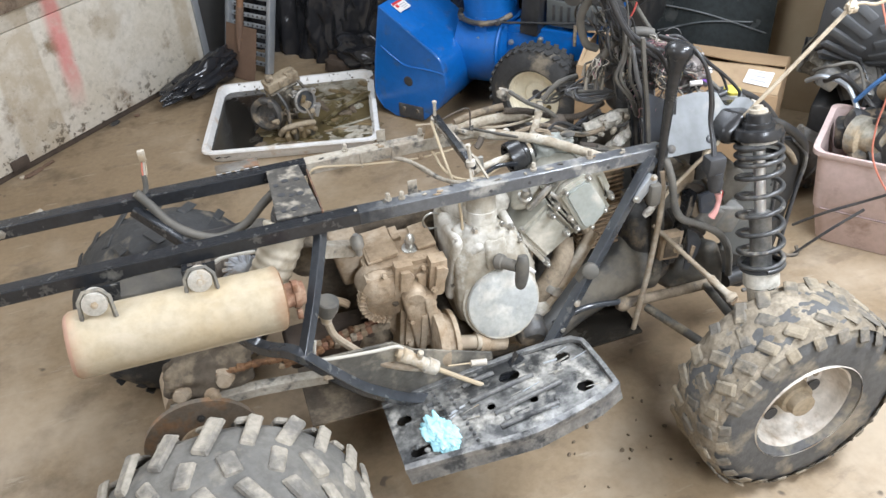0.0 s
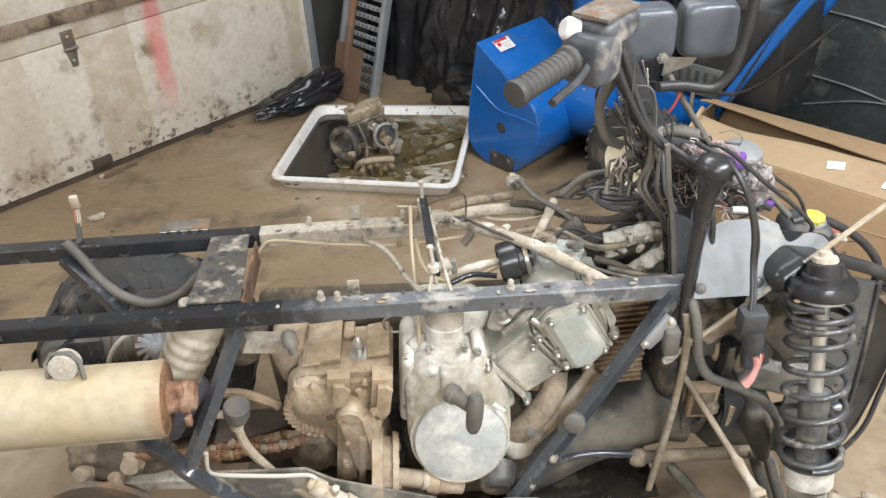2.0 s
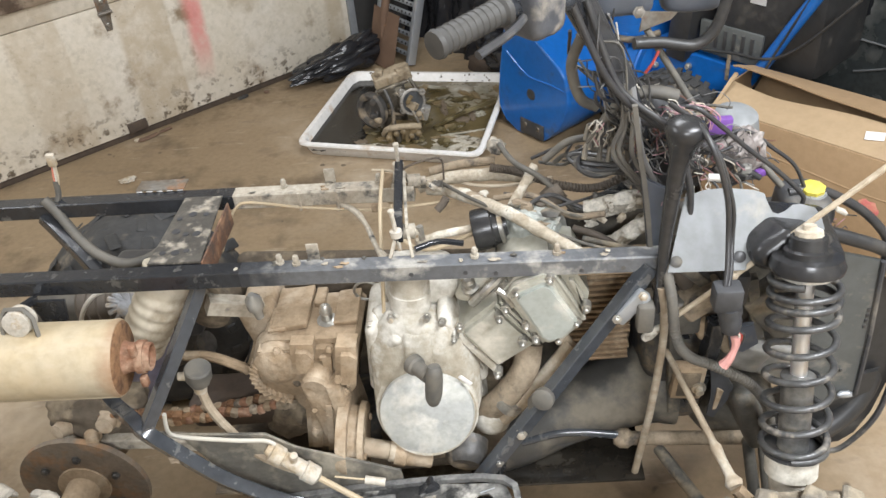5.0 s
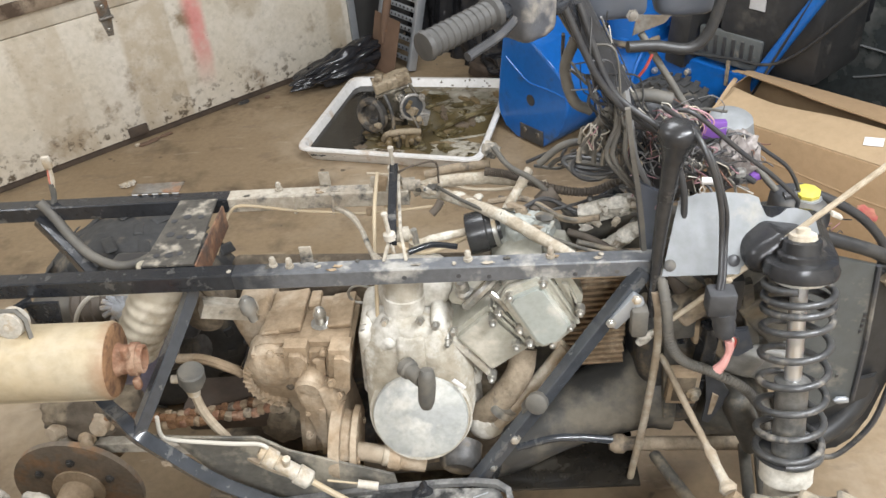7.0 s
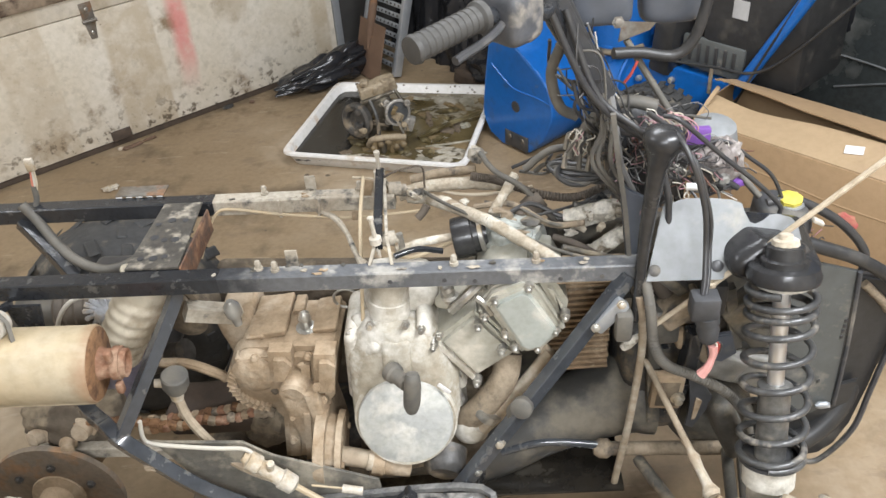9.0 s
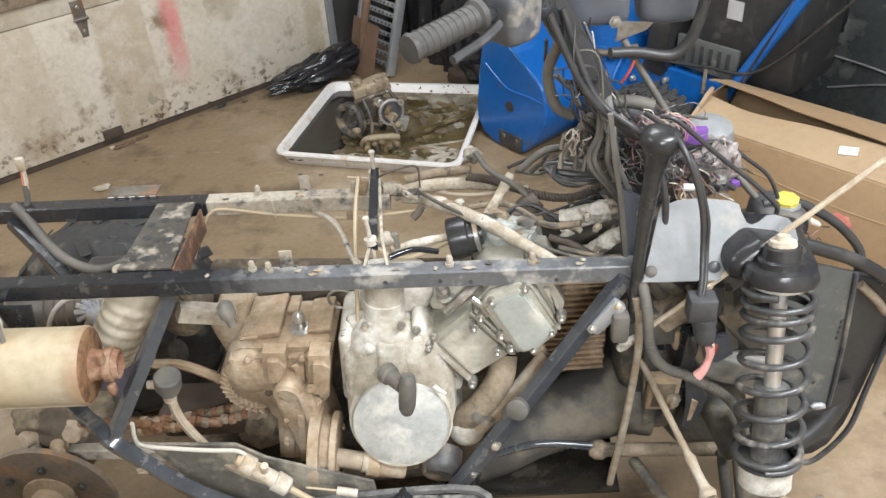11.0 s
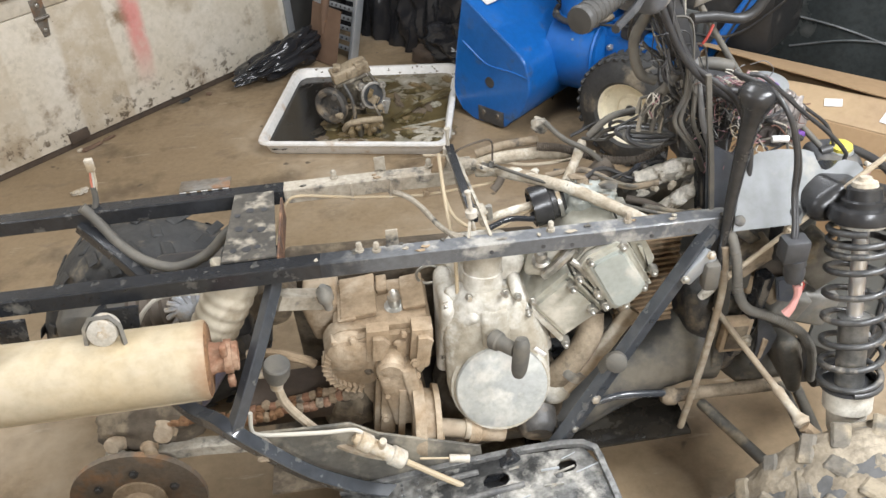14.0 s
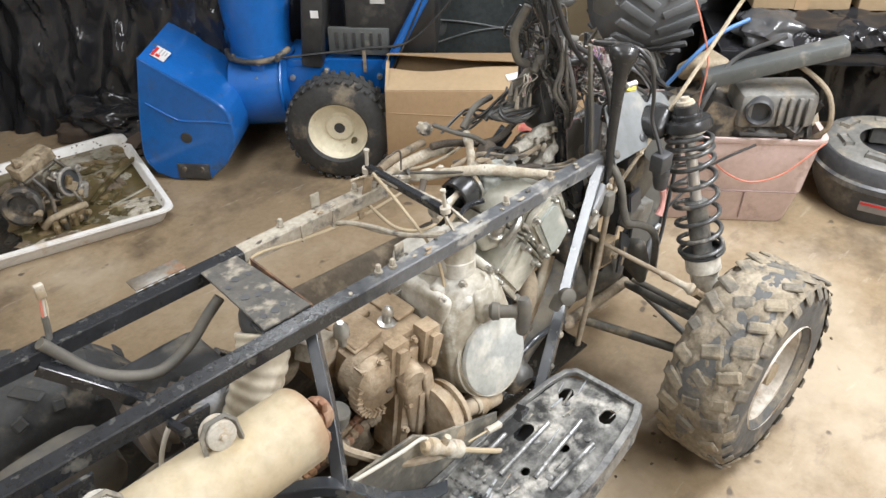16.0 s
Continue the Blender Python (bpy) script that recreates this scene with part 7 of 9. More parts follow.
P("skid_panel", prism([(0.050, 0.518), (0.215, 0.512), (0.262, 0.47), (0.45, 0.40), (0.46, 0.30), (0.25, 0.31), (0.115, 0.40)], 0.005, Matrix.Translation((0, -0.070, 0)), 0.002), "panel_dusty", None, "dusty grey oil-stained lower side panel")
P("pedal_arm", sweep([(0.421, -0.098, 0.308), (0.476, -0.098, 0.350), (0.513, -0.089, 0.387)], 0.011, square=True, smooth=2), "frame_black")
P("skid_floor", box_mesh((0.32, 0.19, 0.185), (0.62, 0.28, 0.008), None, 0.002), "gear_shade_dirt")

# -- engine --
SC = vec(0.504, 0.01, 0.481)
rim_ = [((SC.x + 0.088 * math.cos(a), 0.03, SC.z + 0.088 * math.sin(a)), 0.014) for a in [k * math.pi / 8 for k in range(16)]]
eng = P("crankcase", hull(rim_ + [((0.423, 0.06, 0.622), 0.02), ((0.455, 0.055, 0.655), 0.02), ((0.50, 0.05, 0.655), 0.025), ((0.545, 0.06, 0.615), 0.03), ((0.585, 0.06, 0.54), 0.022), ((0.44, 0.22, 0.62), 0.03), ((0.58, 0.22, 0.58), 0.03), ((0.44, 0.22, 0.44), 0.03), ((0.58, 0.22, 0.44), 0.03)], 2, 0.004), "crank_pale", None, "cast alloy crankcase dusted with pale mud")
for i, (balls, mt_) in enumerate((
        ([((0.415, 0.05, 0.645), 0.013), ((0.405, 0.09, 0.58), 0.013), ((0.402, 0.08, 0.48), 0.012), ((0.42, 0.16, 0.64), 0.02), ((0.42, 0.16, 0.48), 0.02)], "alloy_dust"),
        ([((0.482, 0.032, 0.645), 0.010), ((0.515, 0.030, 0.643), 0.010), ((0.482, 0.010, 0.59), 0.010), ((0.515, 0.010, 0.588), 0.010), ((0.50, 0.10, 0.63), 0.02)], "crank_pale"),
        ([((0.545, 0.055, 0.662), 0.010), ((0.556, 0.06, 0.64), 0.009), ((0.545, 0.12, 0.668), 0.012), ((0.565, 0.12, 0.62), 0.012)], "alloy_dust"),
        ([((0.588, 0.07, 0.58), 0.014), ((0.607, 0.075, 0.50), 0.012), ((0.59, 0.16, 0.58), 0.02), ((0.60, 0.16, 0.46), 0.02)], "alloy_dust"),
        ([((0.43, 0.055, 0.60), 0.016), ((0.462, 0.04, 0.635), 0.015), ((0.45, 0.09, 0.66), 0.015), ((0.425, 0.09, 0.655), 0.012)], "crank_pale"),
        ([((0.475, 0.10, 0.69), 0.03), ((0.545, 0.13, 0.68), 0.03), ((0.53, 0.2, 0.66), 0.04), ((0.46, 0.2, 0.66), 0.04)], "alloy_dust"),
        ([((0.45, 0.1, 0.40), 0.035), ((0.58, 0.1, 0.40), 0.035), ((0.45, 0.22, 0.36), 0.03), ((0.58, 0.22, 0.36), 0.03)], "alloy_dust"))):
    P("casting", hull(balls, 40 + i, 0.003), mt_, eng)
ST = Vector((0, -math.cos(radians(17)), math.sin(radians(17))))
P("starter_housing", lathe(SC + vec(0, 0.04, -0.02), SC + ST * 0.014, ((0, 0.094), (0.2, 0.095), (0.88, 0.093), (1, 0.090)), 64), "crank_pale", eng)
P("housing_band", lathe(SC + ST * 0.002, SC + ST * 0.008, ((0, 0.094), (0.2, 0.0965), (0.8, 0.0965), (1, 0.094)), 64), "alloy_dust", eng)
P("starter_cover", lathe(SC + ST * 0.013, SC + ST * 0.025, ((0, 0.0885), (0.5, 0.0885), (0.85, 0.087), (1, 0.084)), 64), "cover_plate", eng, "round pale grey starter cover")
P("cover_sticker", box_mesh((0.580, 0.004, 0.556), (0.03, 0.003, 0.008), Matrix.Rotation(radians(48), 4, "Y"), 0.001), "label_white", eng)
peg = P("pull_handle", sweep([(0.533, -0.054, 0.652), (0.5325, -0.058, 0.638), (0.530, -0.060, 0.612), (0.527, -0.061, 0.586), (0.5255, -0.060, 0.570)], lambda f: 0.0155 - 0.022 * abs(f - 0.5) ** 2.2, 16), "hose_grey", eng, "worn grey rubber pull handle")
P("handle_peg", lathe((0.486, -0.005, 0.617), (0.522, -0.05, 0.622), ((0, 0.012), (0.12, 0.019), (0.35, 0.018), (0.4, 0.014), (1, 0.013)), 16), "hose_grey", eng)
for x, z in ((0.407, 0.60), (0.413, 0.652), (0.403, 0.52), (0.455, 0.678), (0.545, 0.665), (0.597, 0.585), (0.605, 0.53), (0.575, 0.64), (0.52, 0.685)):
    P("case_bolt", bolt((x, 0.03 + 0.35 * abs(x - 0.5), z), (0, -1, 0.2), 0.0055, 0.016), "steel", eng)
P("oil_filter", lathe((0.492, 0.10, 0.765), (0.486, 0.085, 0.665), ((0, 0.034), (0.1, 0.036), (0.62, 0.036), (0.64, 0.038), (0.96, 0.037), (1, 0.03)), 28), "alloy_dust", eng, "cylindrical tan housing")
P("filter_neck", lathe((0.486, 0.088, 0.668), (0.484, 0.07, 0.63), ((0, 0.026), (1, 0.028)), 24), "hose_grey", eng)
P("ring_clip", sweep([(0.392 + 0.024 * math.cos(a), 0.17, 0.64 + 0.022 * math.sin(a)) for a in [k * 0.7 for k in range(10)]], 0.0028), "steel", eng)

# cylinder leaning forward with a bolted head and cover
cyl = P("cylinder", prism([(0.570, 0.630), (0.640, 0.694), (0.718, 0.596), (0.640, 0.536)], 0.185, Matrix.Translation((0, 0.050, 0)), 0.010), "head_alloy", None, "dull silver engine cylinder")


def band(name, a, b, w, y, depth, mt_="head_alloy", bev=0.002):
    """A flange plate seen edge-on, from a to b in the x, z plane."""
    p, q = Vector((a[0], 0, a[1])), Vector((b[0], 0, b[1]))
    n_ = (q - p).normalized().cross(Vector((0, 1, 0))) * (w / 2)
    return P(name, prism([((p + n_).x, (p + n_).z), ((q + n_).x, (q + n_).z), ((q - n_).x, (q - n_).z), ((p - n_).x, (p - n_).z)], depth, Matrix.Translation((0, y, 0)), bev), mt_, cyl)


band("gasket_flange", (0.566, 0.630), (0.634, 0.534), 0.010, 0.047, 0.19, "alloy_dust")
band("gasket_flange", (0.642, 0.696), (0.717, 0.596), 0.005, 0.046, 0.19)
band("gasket_flange", (0.650, 0.702), (0.725, 0.602), 0.005, 0.045, 0.19)
P("head", prism([(0.648, 0.706), (0.676, 0.742), (0.738, 0.760), (0.794, 0.655), (0.755, 0.606), (0.724, 0.598)], 0.18, Matrix.Translation((0, 0.054, 0)), 0.010), "head_alloy", cyl)
P("cam_cover", prism([(0.660, 0.714), (0.674, 0.738), (0.724, 0.760), (0.744, 0.754), (0.790, 0.666), (0.793, 0.648), (0.760, 0.611), (0.733, 0.602), (0.715, 0.612)], 0.03, Matrix.Translation((0, 0.038, 0)), 0.008), "head_alloy", cyl)
P("cover_face", prism([(0.676, 0.718), (0.684, 0.730), (0.724, 0.750), (0.738, 0.744), (0.782, 0.667), (0.783, 0.652), (0.756, 0.622), (0.735, 0.614), (0.722, 0.624)], 0.012, Matrix.Translation((0, 0.032, 0)), 0.005), "cover_green", cyl, "smooth grey-green cam cover")
band("gasket_flange", (0.744, 0.754), (0.797, 0.652), 0.006, 0.046, 0.19)
P("valve_cover", prism([(0.752, 0.750), (0.785, 0.744), (0.806, 0.700), (0.800, 0.662), (0.790, 0.668)], 0.16, Matrix.Translation((0, 0.056, 0)), 0.010), "head_alloy", cyl)
for x, z, l_ in ((0.680, 0.727, 0.012), (0.737, 0.752, 0.010), (0.783, 0.655, 0.016), (0.752, 0.614, 0.012), (0.695, 0.652, 0.02), (0.712, 0.622, 0.024), (0.660, 0.692, 0.016), (0.688, 0.610, 0.014), (0.565, 0.628, 0.018), (0.640, 0.532, 0.012), (0.800, 0.685, 0.01), (0.648, 0.672, 0.02)):
    P("head_bolt", lathe((x, 0.056, z), (x - 0.002, 0.036 - 0.5 * l_, z - 0.001), ((0, 0.009), (0.6, 0.0085), (0.62, 0.0055), (0.9, 0.0055), (1, 0.003)), 12), "steel", cyl)
P("spark_boss", hull([((0.60, 0.10, 0.690), 0.022), ((0.625, 0.10, 0.715), 0.016), ((0.58, 0.10, 0.68), 0.012), ((0.61, 0.14, 0.68), 0.025)], 5, 0.002), "head_alloy", cyl)
P("thermostat_cap", lathe((0.599, 0.09, 0.700), (0.594, 0.075, 0.735), ((0, 0.017), (0.3, 0.017), (0.35, 0.011), (0.85, 0.012), (1, 0.007)), 16), "steel", cyl)
P("head_pipe", sweep([(0.60, 0.07, 0.685), (0.62, 0.058, 0.715), (0.64, 0.06, 0.735), (0.655, 0.075, 0.742)], 0.009), "steel", cyl)
P("head_link", sweep([(0.645, 0.055, 0.725), (0.66, 0.05, 0.712), (0.672, 0.05, 0.69)], 0.006), "steel", cyl)
for k in range(4):
    P("vent_fin", box_mesh((0.645 + 0.011 * k, 0.085, 0.735 + 0.002 * k), (0.004, 0.03, 0.03), Matrix.Rotation(radians(-38), 4, "Y"), 0.001), "steel", cyl)

# exhaust and coolant pipes below the head
P("exhaust_header", sweep([(0.70, 0.09, 0.56), (0.69, 0.065, 0.52), (0.655, 0.055, 0.465), (0.62, 0.06, 0.42), (0.60, 0.08, 0.385)], 0.026, 18), "tube_tan", None, "tan dusty exhaust header")
P("exhaust_joint", lathe((0.64, 0.05, 0.415), (0.60, 0.07, 0.372), ((0, 0.022), (0.2, 0.034), (0.5, 0.036), (0.8, 0.03), (1, 0.018)), 20), "alloy_dust")
P("header_clamp", lathe((0.662, 0.05, 0.455), (0.65, 0.05, 0.44), ((0, 0.029), (0.5, 0.031), (1, 0.029)), 20), "steel")
P("coolant_pipe", sweep([(0.78, 0.08, 0.565), (0.72, 0.06, 0.49), (0.66, 0.05, 0.42), (0.62, 0.05, 0.375)], 0.016, 14), "duct_tan")
P("coolant_pipe", sweep([(0.74, 0.10, 0.60), (0.765, 0.09, 0.565), (0.775, 0.09, 0.53)], 0.014, 14), "tube_tan")
P("drain_plug", lathe((0.574, 0.008, 0.389), (0.569, -0.040, 0.372), ((0, 0.04), (0.7, 0.04), (0.85, 0.036), (1, 0.028)), 24), "dark_metal", None, "dark round drain housing")
# Sump coloured dark for the shade beneath the engine.
P("oil_sump", lump((0.52, 0.16, 0.33), (0.26, 0.24, 0.12), 61, None, 0.1, 8, 4, 4.0), "gear_shade_dirt")
P("under_engine", lump((0.46, 0.19, 0.26), (0.42, 0.24, 0.10), 62, None, 0.1, 8, 4, 4.0), "dark_metal")

# Added dark backing: stands in for the shade seen through gaps round the engine.
P("far_backing", hull([((0.12, 0.31, 0.62), 0.02), ((0.62, 0.31, 0.60), 0.02), ((0.12, 0.31, 0.26), 0.02), ((0.66, 0.31, 0.26), 0.02), ((0.12, 0.28, 0.60), 0.02), ((0.60, 0.28, 0.58), 0.02)]), "gear_shade_dirt", None, "dark panel added behind the engine so its gaps look shaded")
P("far_backing", hull([((0.80, 0.31, 0.70), 0.015), ((1.25, 0.31, 0.70), 0.015), ((0.72, 0.31, 0.26), 0.015), ((1.27, 0.31, 0.28), 0.015)]), "duct_dusty", None, "dark plastic inner fender")

def rough_tube(pts, r, amount, seed):
    """A tube wrapped in crumpled tape."""
    bm = sweep(pts, r, 18, smooth=10)
    for v in bm.verts:
        k = noise.noise(v.co * 55 + Vector((seed, 0, 0))) + 0.6 * noise.noise(v.co * 130)
        v.co += v.normal * 0 + Vector((k, noise.noise(v.co * 60), noise.noise(v.co * 60 + Vector((9, seed, 0))))) * amount
    return bm


# -- carburettor and hoses between the front rails --
carb = P("carburettor", lump((0.72, 0.215, 0.735), (0.11, 0.09, 0.09), 71, None, 0.2, 10), "alloy_clean", None, "silvery carburettor with dark rubber boot")
P("intake_boot", lathe((0.604, 0.215, 0.737), (0.668, 0.22, 0.748), ((0.45, 0.026), (0.06, 0.029), (0.0, 0.034), (0.03, 0.039), (0.15, 0.040), (0.55, 0.039), (0.6, 0.035), (1, 0.032)), 32, caps=False), "rubber_shiny", carb, "glossy black rubber intake boot")
P("boot_dark", lathe((0.628, 0.217, 0.741), (0.632, 0.217, 0.742), ((0, 0.027), (1, 0.027)), 24), "cable", carb)
P("boot_band", lathe((0.655, 0.22, 0.745), (0.664, 0.22, 0.747), ((0, 0.036), (0.1, 0.039), (0.9, 0.039), (1, 0.036)), 28), "steel", carb)
for i in range(9):
    c = vec(rng.uniform(0.68, 0.79), rng.uniform(0.17, 0.26), rng.uniform(0.73, 0.785))
    P("carb_fitting", lump(c, (rng.uniform(0.02, 0.045), rng.uniform(0.02, 0.04), rng.uniform(0.015, 0.03)), 80 + i, Matrix.Rotation(rng.uniform(0, 3), 4, "Z"), 0.3, 10, 3), rng.choice(("alloy_clean", "alloy_dust", "steel", "tube_tan")), carb)
P("upper_tube", rough_tube([(0.515, 0.33, 0.762), (0.56, 0.31, 0.768), (0.664, 0.20, 0.79), (0.73, 0.14, 0.782), (0.79, 0.09, 0.768)], 0.0115, 0.0016, 11), "tube_pale", None, "straight whitish-tan mud-caked frame tube")
P("upper_tube", rough_tube([(0.495, 0.34, 0.763), (0.56, 0.345, 0.777), (0.652, 0.345, 0.78), (0.72, 0.345, 0.768)], 0.013, 0.002, 12), "tube_pale")
P("upper_tube", sweep([(0.52, 0.36, 0.785), (0.58, 0.362, 0.797), (0.65, 0.36, 0.803)], 0.009, 12), "tube_tan")
P("tube_link", rough_tube([(0.678, 0.235, 0.775), (0.70, 0.26, 0.80), (0.725, 0.30, 0.82)], 0.0095, 0.0015, 13), "tube_pale")
P("ribbed_hose", sweep([(0.64, 0.325, 0.808), (0.68, 0.32, 0.803), (0.711, 0.31, 0.797), (0.773, 0.30, 0.776), (0.841, 0.30, 0.766), (0.902, 0.30, 0.791)], 0.0082, 12, ribs=0.10, smooth=22), "boot_brown", None, "brown corrugated hose")
P("crossing_cable", sweep([(0.66, 0.34, 0.85), (0.687, 0.29, 0.838), (0.738, 0.27, 0.811), (0.796, 0.26, 0.743), (0.81, 0.26, 0.72)], 0.0055, 10), "hose_grey", None, "dusty black cable crossing the hoses")
P("crossing_cable", sweep([(0.745, 0.33, 0.815), (0.79, 0.335, 0.85), (0.84, 0.33, 0.862)], 0.0075, 10), "hose_grey")
P("fuel_line", sweep([(0.56, 0.345, 0.772), (0.62, 0.33, 0.765), (0.69, 0.32, 0.77), (0.76, 0.32, 0.782)], 0.0035, 8), "pale_mud")
P("fuel_line", sweep([(0.545, 0.315, 0.785), (0.60, 0.25, 0.79), (0.70, 0.17, 0.785), (0.80, 0.11, 0.775), (0.87, 0.09, 0.765)], 0.0035, 8), "arm_dusty")
P("grip_stub", sweep([(0.537, 0.25, 0.765), (0.548, 0.255, 0.775), (0.556, 0.26, 0.787)], 0.008, 10), "boot_brown")
P("orange_plug", lump((0.654, 0.36, 0.835), (0.035, 0.03, 0.03), 351, Matrix.Rotation(0.5, 4, "Y"), 0.3, 12, 3), "frame_dusty", None, "dusty faded plug")
P("boot_coupling", lathe((0.745, 0.26, 0.765), (0.775, 0.27, 0.785), ((0, 0.022), (0.6, 0.024), (0.7, 0.02), (1, 0.016)), 18), "boot_brown", carb, "brown rubber coupling")
P("low_hose", rough_tube([(0.50, 0.165, 0.752), (0.55, 0.19, 0.752), (0.61, 0.21, 0.748)], 0.0075, 0.0015, 14), "tube_pale")
P("low_lever", sweep([(0.505, 0.10, 0.786), (0.545, 0.12, 0.786), (0.59, 0.115, 0.783)], 0.004, square=True, smooth=3), "frame_black")
P("wrapped_pipe", rough_tube([(0.815, 0.225, 0.768), (0.872, 0.22, 0.786), (0.945, 0.215, 0.803)], 0.0165, 0.0075, 1), "tape_pale", None, "pipe wrapped in pale dirty tape")
P("wrapped_pipe", rough_tube([(0.855, 0.20, 0.70), (0.90, 0.20, 0.733), (0.945, 0.20, 0.77)], 0.016, 0.0075, 2), "tape_pale")
P("wrapped_pipe", rough_tube([(0.825, 0.235, 0.745), (0.88, 0.23, 0.76), (0.95, 0.225, 0.785)], 0.009, 0.005, 3), "tape_pale")
for pts, r_, m_ in (([(0.79, 0.20, 0.745), (0.84, 0.18, 0.735), (0.90, 0.16, 0.70), (0.94, 0.15, 0.68)], 0.007, "boot_brown"), ([(0.80, 0.13, 0.772), (0.86, 0.13, 0.752), (0.93, 0.12, 0.742)], 0.005, "arm_dusty")):
    P("dusty_hose", sweep(pts, r_, 10), m_)
for k in range(7):
    P("tape_flap", lump((0.822 + 0.018 * k, 0.20 - 0.008 * (k % 2), 0.752 + 0.005 * k + 0.012 * (k % 3)), (0.022, 0.012, 0.014), 520 + k, Matrix.Rotation(0.7 * k, 4, "Y"), 0.7, 14, 2), ("tape_pale", "tube_pale")[k % 2])
fr_ = random.Random(51)
for k in range(7):
    c = vec(fr_.uniform(0.69, 0.80), fr_.uniform(0.15, 0.23), fr_.uniform(0.755, 0.778))
    P("foil_scrap", lump(c, (fr_.uniform(0.03, 0.06), fr_.uniform(0.02, 0.04), fr_.uniform(0.012, 0.022)), 300 + k, Matrix.Rotation(fr_.uniform(0, 3), 4, "Z"), 0.35, 14, 3), fr_.choice(("alloy_clean", "alloy_clean", "alloy_dust")), carb)
for k in range(20):
    c = vec(fr_.uniform(0.50, 0.88), 0, 0)
    f_ = (c.x - 0.5) / 0.3
    c.y, c.z = (0.32 - 0.07 * max(0, f_) ** 1.5 * 3 if c.x < 0.80 else 0.22) + fr_.uniform(-0.04, 0.02), 0.785 + fr_.uniform(-0.015, 0.012)
    P("mud_crust", lump(c, (fr_.uniform(0.012, 0.045), fr_.uniform(0.01, 0.02), fr_.uniform(0.006, 0.014)), 330 + k, Matrix.Rotation(fr_.uniform(-0.9, 0.2), 4, "Z"), 0.6, 18, 2), fr_.choice(("tube_pale", "tube_tan", "arm_dusty")))
for k in range(4):
    p = vec(fr_.uniform(0.62, 0.76), fr_.uniform(0.20, 0.34), 0.775)
    q = p + vec(fr_.uniform(0.12, 0.22), fr_.uniform(-0.10, 0.04), fr_.uniform(-0.01, 0.02))
    P("thin_hose", sweep([p, p.lerp(q, 0.35) + vec(0, fr_.uniform(-0.03, 0.03), fr_.uniform(0, 0.02)), p.lerp(q, 0.7) + vec(0, fr_.uniform(-0.03, 0.03), fr_.uniform(-0.01, 0.02)), q], fr_.choice((0.003, 0.0045, 0.006)), 8), fr_.choice(("cable", "hose_grey", "arm_dusty", "tube_tan", "cable")))

P("dirt_ledge", box_mesh((0.85, 0.10, 0.744), (0.13, 0.07, 0.012), None, 0.003), "gear_dust", None, "ledge filled with brown dirt")
P("choke_knob", lathe((0.735, 0.23, 0.765), (0.735, 0.235, 0.785), ((0, 0.013), (0.8, 0.015), (1, 0.01)), 14), "boot_brown")

# -- radiator and black air duct --
rad = P("radiator", box_mesh((0.838, 0.205, 0.55), (0.115, 0.05, 0.225), None, 0.004), "dark_metal", None, "small finned oil cooler, brown with dirt")
for k in range(16):
    P("cooling_fin", box_mesh((0.838 + rng.uniform(-0.002, 0.002), 0.172, 0.445 + 0.014 * k), (0.122, 0.022, rng.uniform(0.005, 0.0075)), Matrix.Rotation(radians(-3 + rng.uniform(-0.7, 0.7)), 4, "Y"), 0.001), "fin_brown", rad)
P("air_duct", sweep([(0.60, 0.12, 0.205), (0.68, 0.13, 0.25), (0.76, 0.15, 0.293), (0.86, 0.17, 0.328), (0.94, 0.18, 0.352), (0.985, 0.185, 0.355)], lambda f: 0.050 + 0.045 * f, 28), "duct_dusty", None, "big dull black plastic air duct")
P("under_duct", sweep([(0.68, 0.085, 0.285), (0.75, 0.085, 0.309), (0.80, 0.085, 0.311), (0.875, 0.085, 0.300)], 0.0085, 12), "frame_gloss", None, "shiny wet black pipe")
P("front_case", lump((0.99, 0.22, 0.40), (0.14, 0.2, 0.24), 91, None, 0.08, 8, 4, 4.0), "dark_metal")
P("front_axle", lathe((0.868, 0.085, 0.290), (1.150, 0.084, 0.282), ((0, 0.012), (0.04, 0.020), (0.10, 0.021), (0.13, 0.0145), (1, 0.0145)), 16), "tube_tan", None, "muddy front cross tube")
P("frame_upright", sweep([(1.035, 0.07, 0.62), (1.03, 0.08, 0.50), (1.01, 0.09, 0.40)], 0.014, square=True, smooth=2), "frame_black")
P("front_diff", lump((1.12, 0.19, 0.30), (0.18, 0.18, 0.16), 93, None, 0.1, 8), "arm_dusty")
P("belly_pan", box_mesh((0.75, 0.19, 0.205), (0.36, 0.30, 0.008), Matrix.Rotation(radians(-2), 4, "Y"), 0.002), "black_oil", None, "belly pan wet with black oil")

# -- front suspension --
for a, b, r_ in (((0.96, 0.085, 0.256), (1.10, -0.19, 0.215), 0.0125), ((1.19, 0.085, 0.25), (1.125, -0.19, 0.215), 0.009), ((1.135, 0.075, 0.288), (1.085, -0.175, 0.335), 0.0115), ((1.165, 0.07, 0.285), (1.108, -0.175, 0.335), 0.0115)):
    P("control_arm", rod(a, b, r_), "arm_dusty", None, "dusty black suspension arm")
P("knuckle", lump((1.11, -0.195, 0.30), (0.08, 0.06, 0.19), 95, None, 0.2, 8), "gear_dust")
P("stub_axle", lathe((1.12, -0.19, 0.262), (1.12, -0.36, 0.262), ((0, 0.035), (1, 0.03)), 20), "dark_metal")
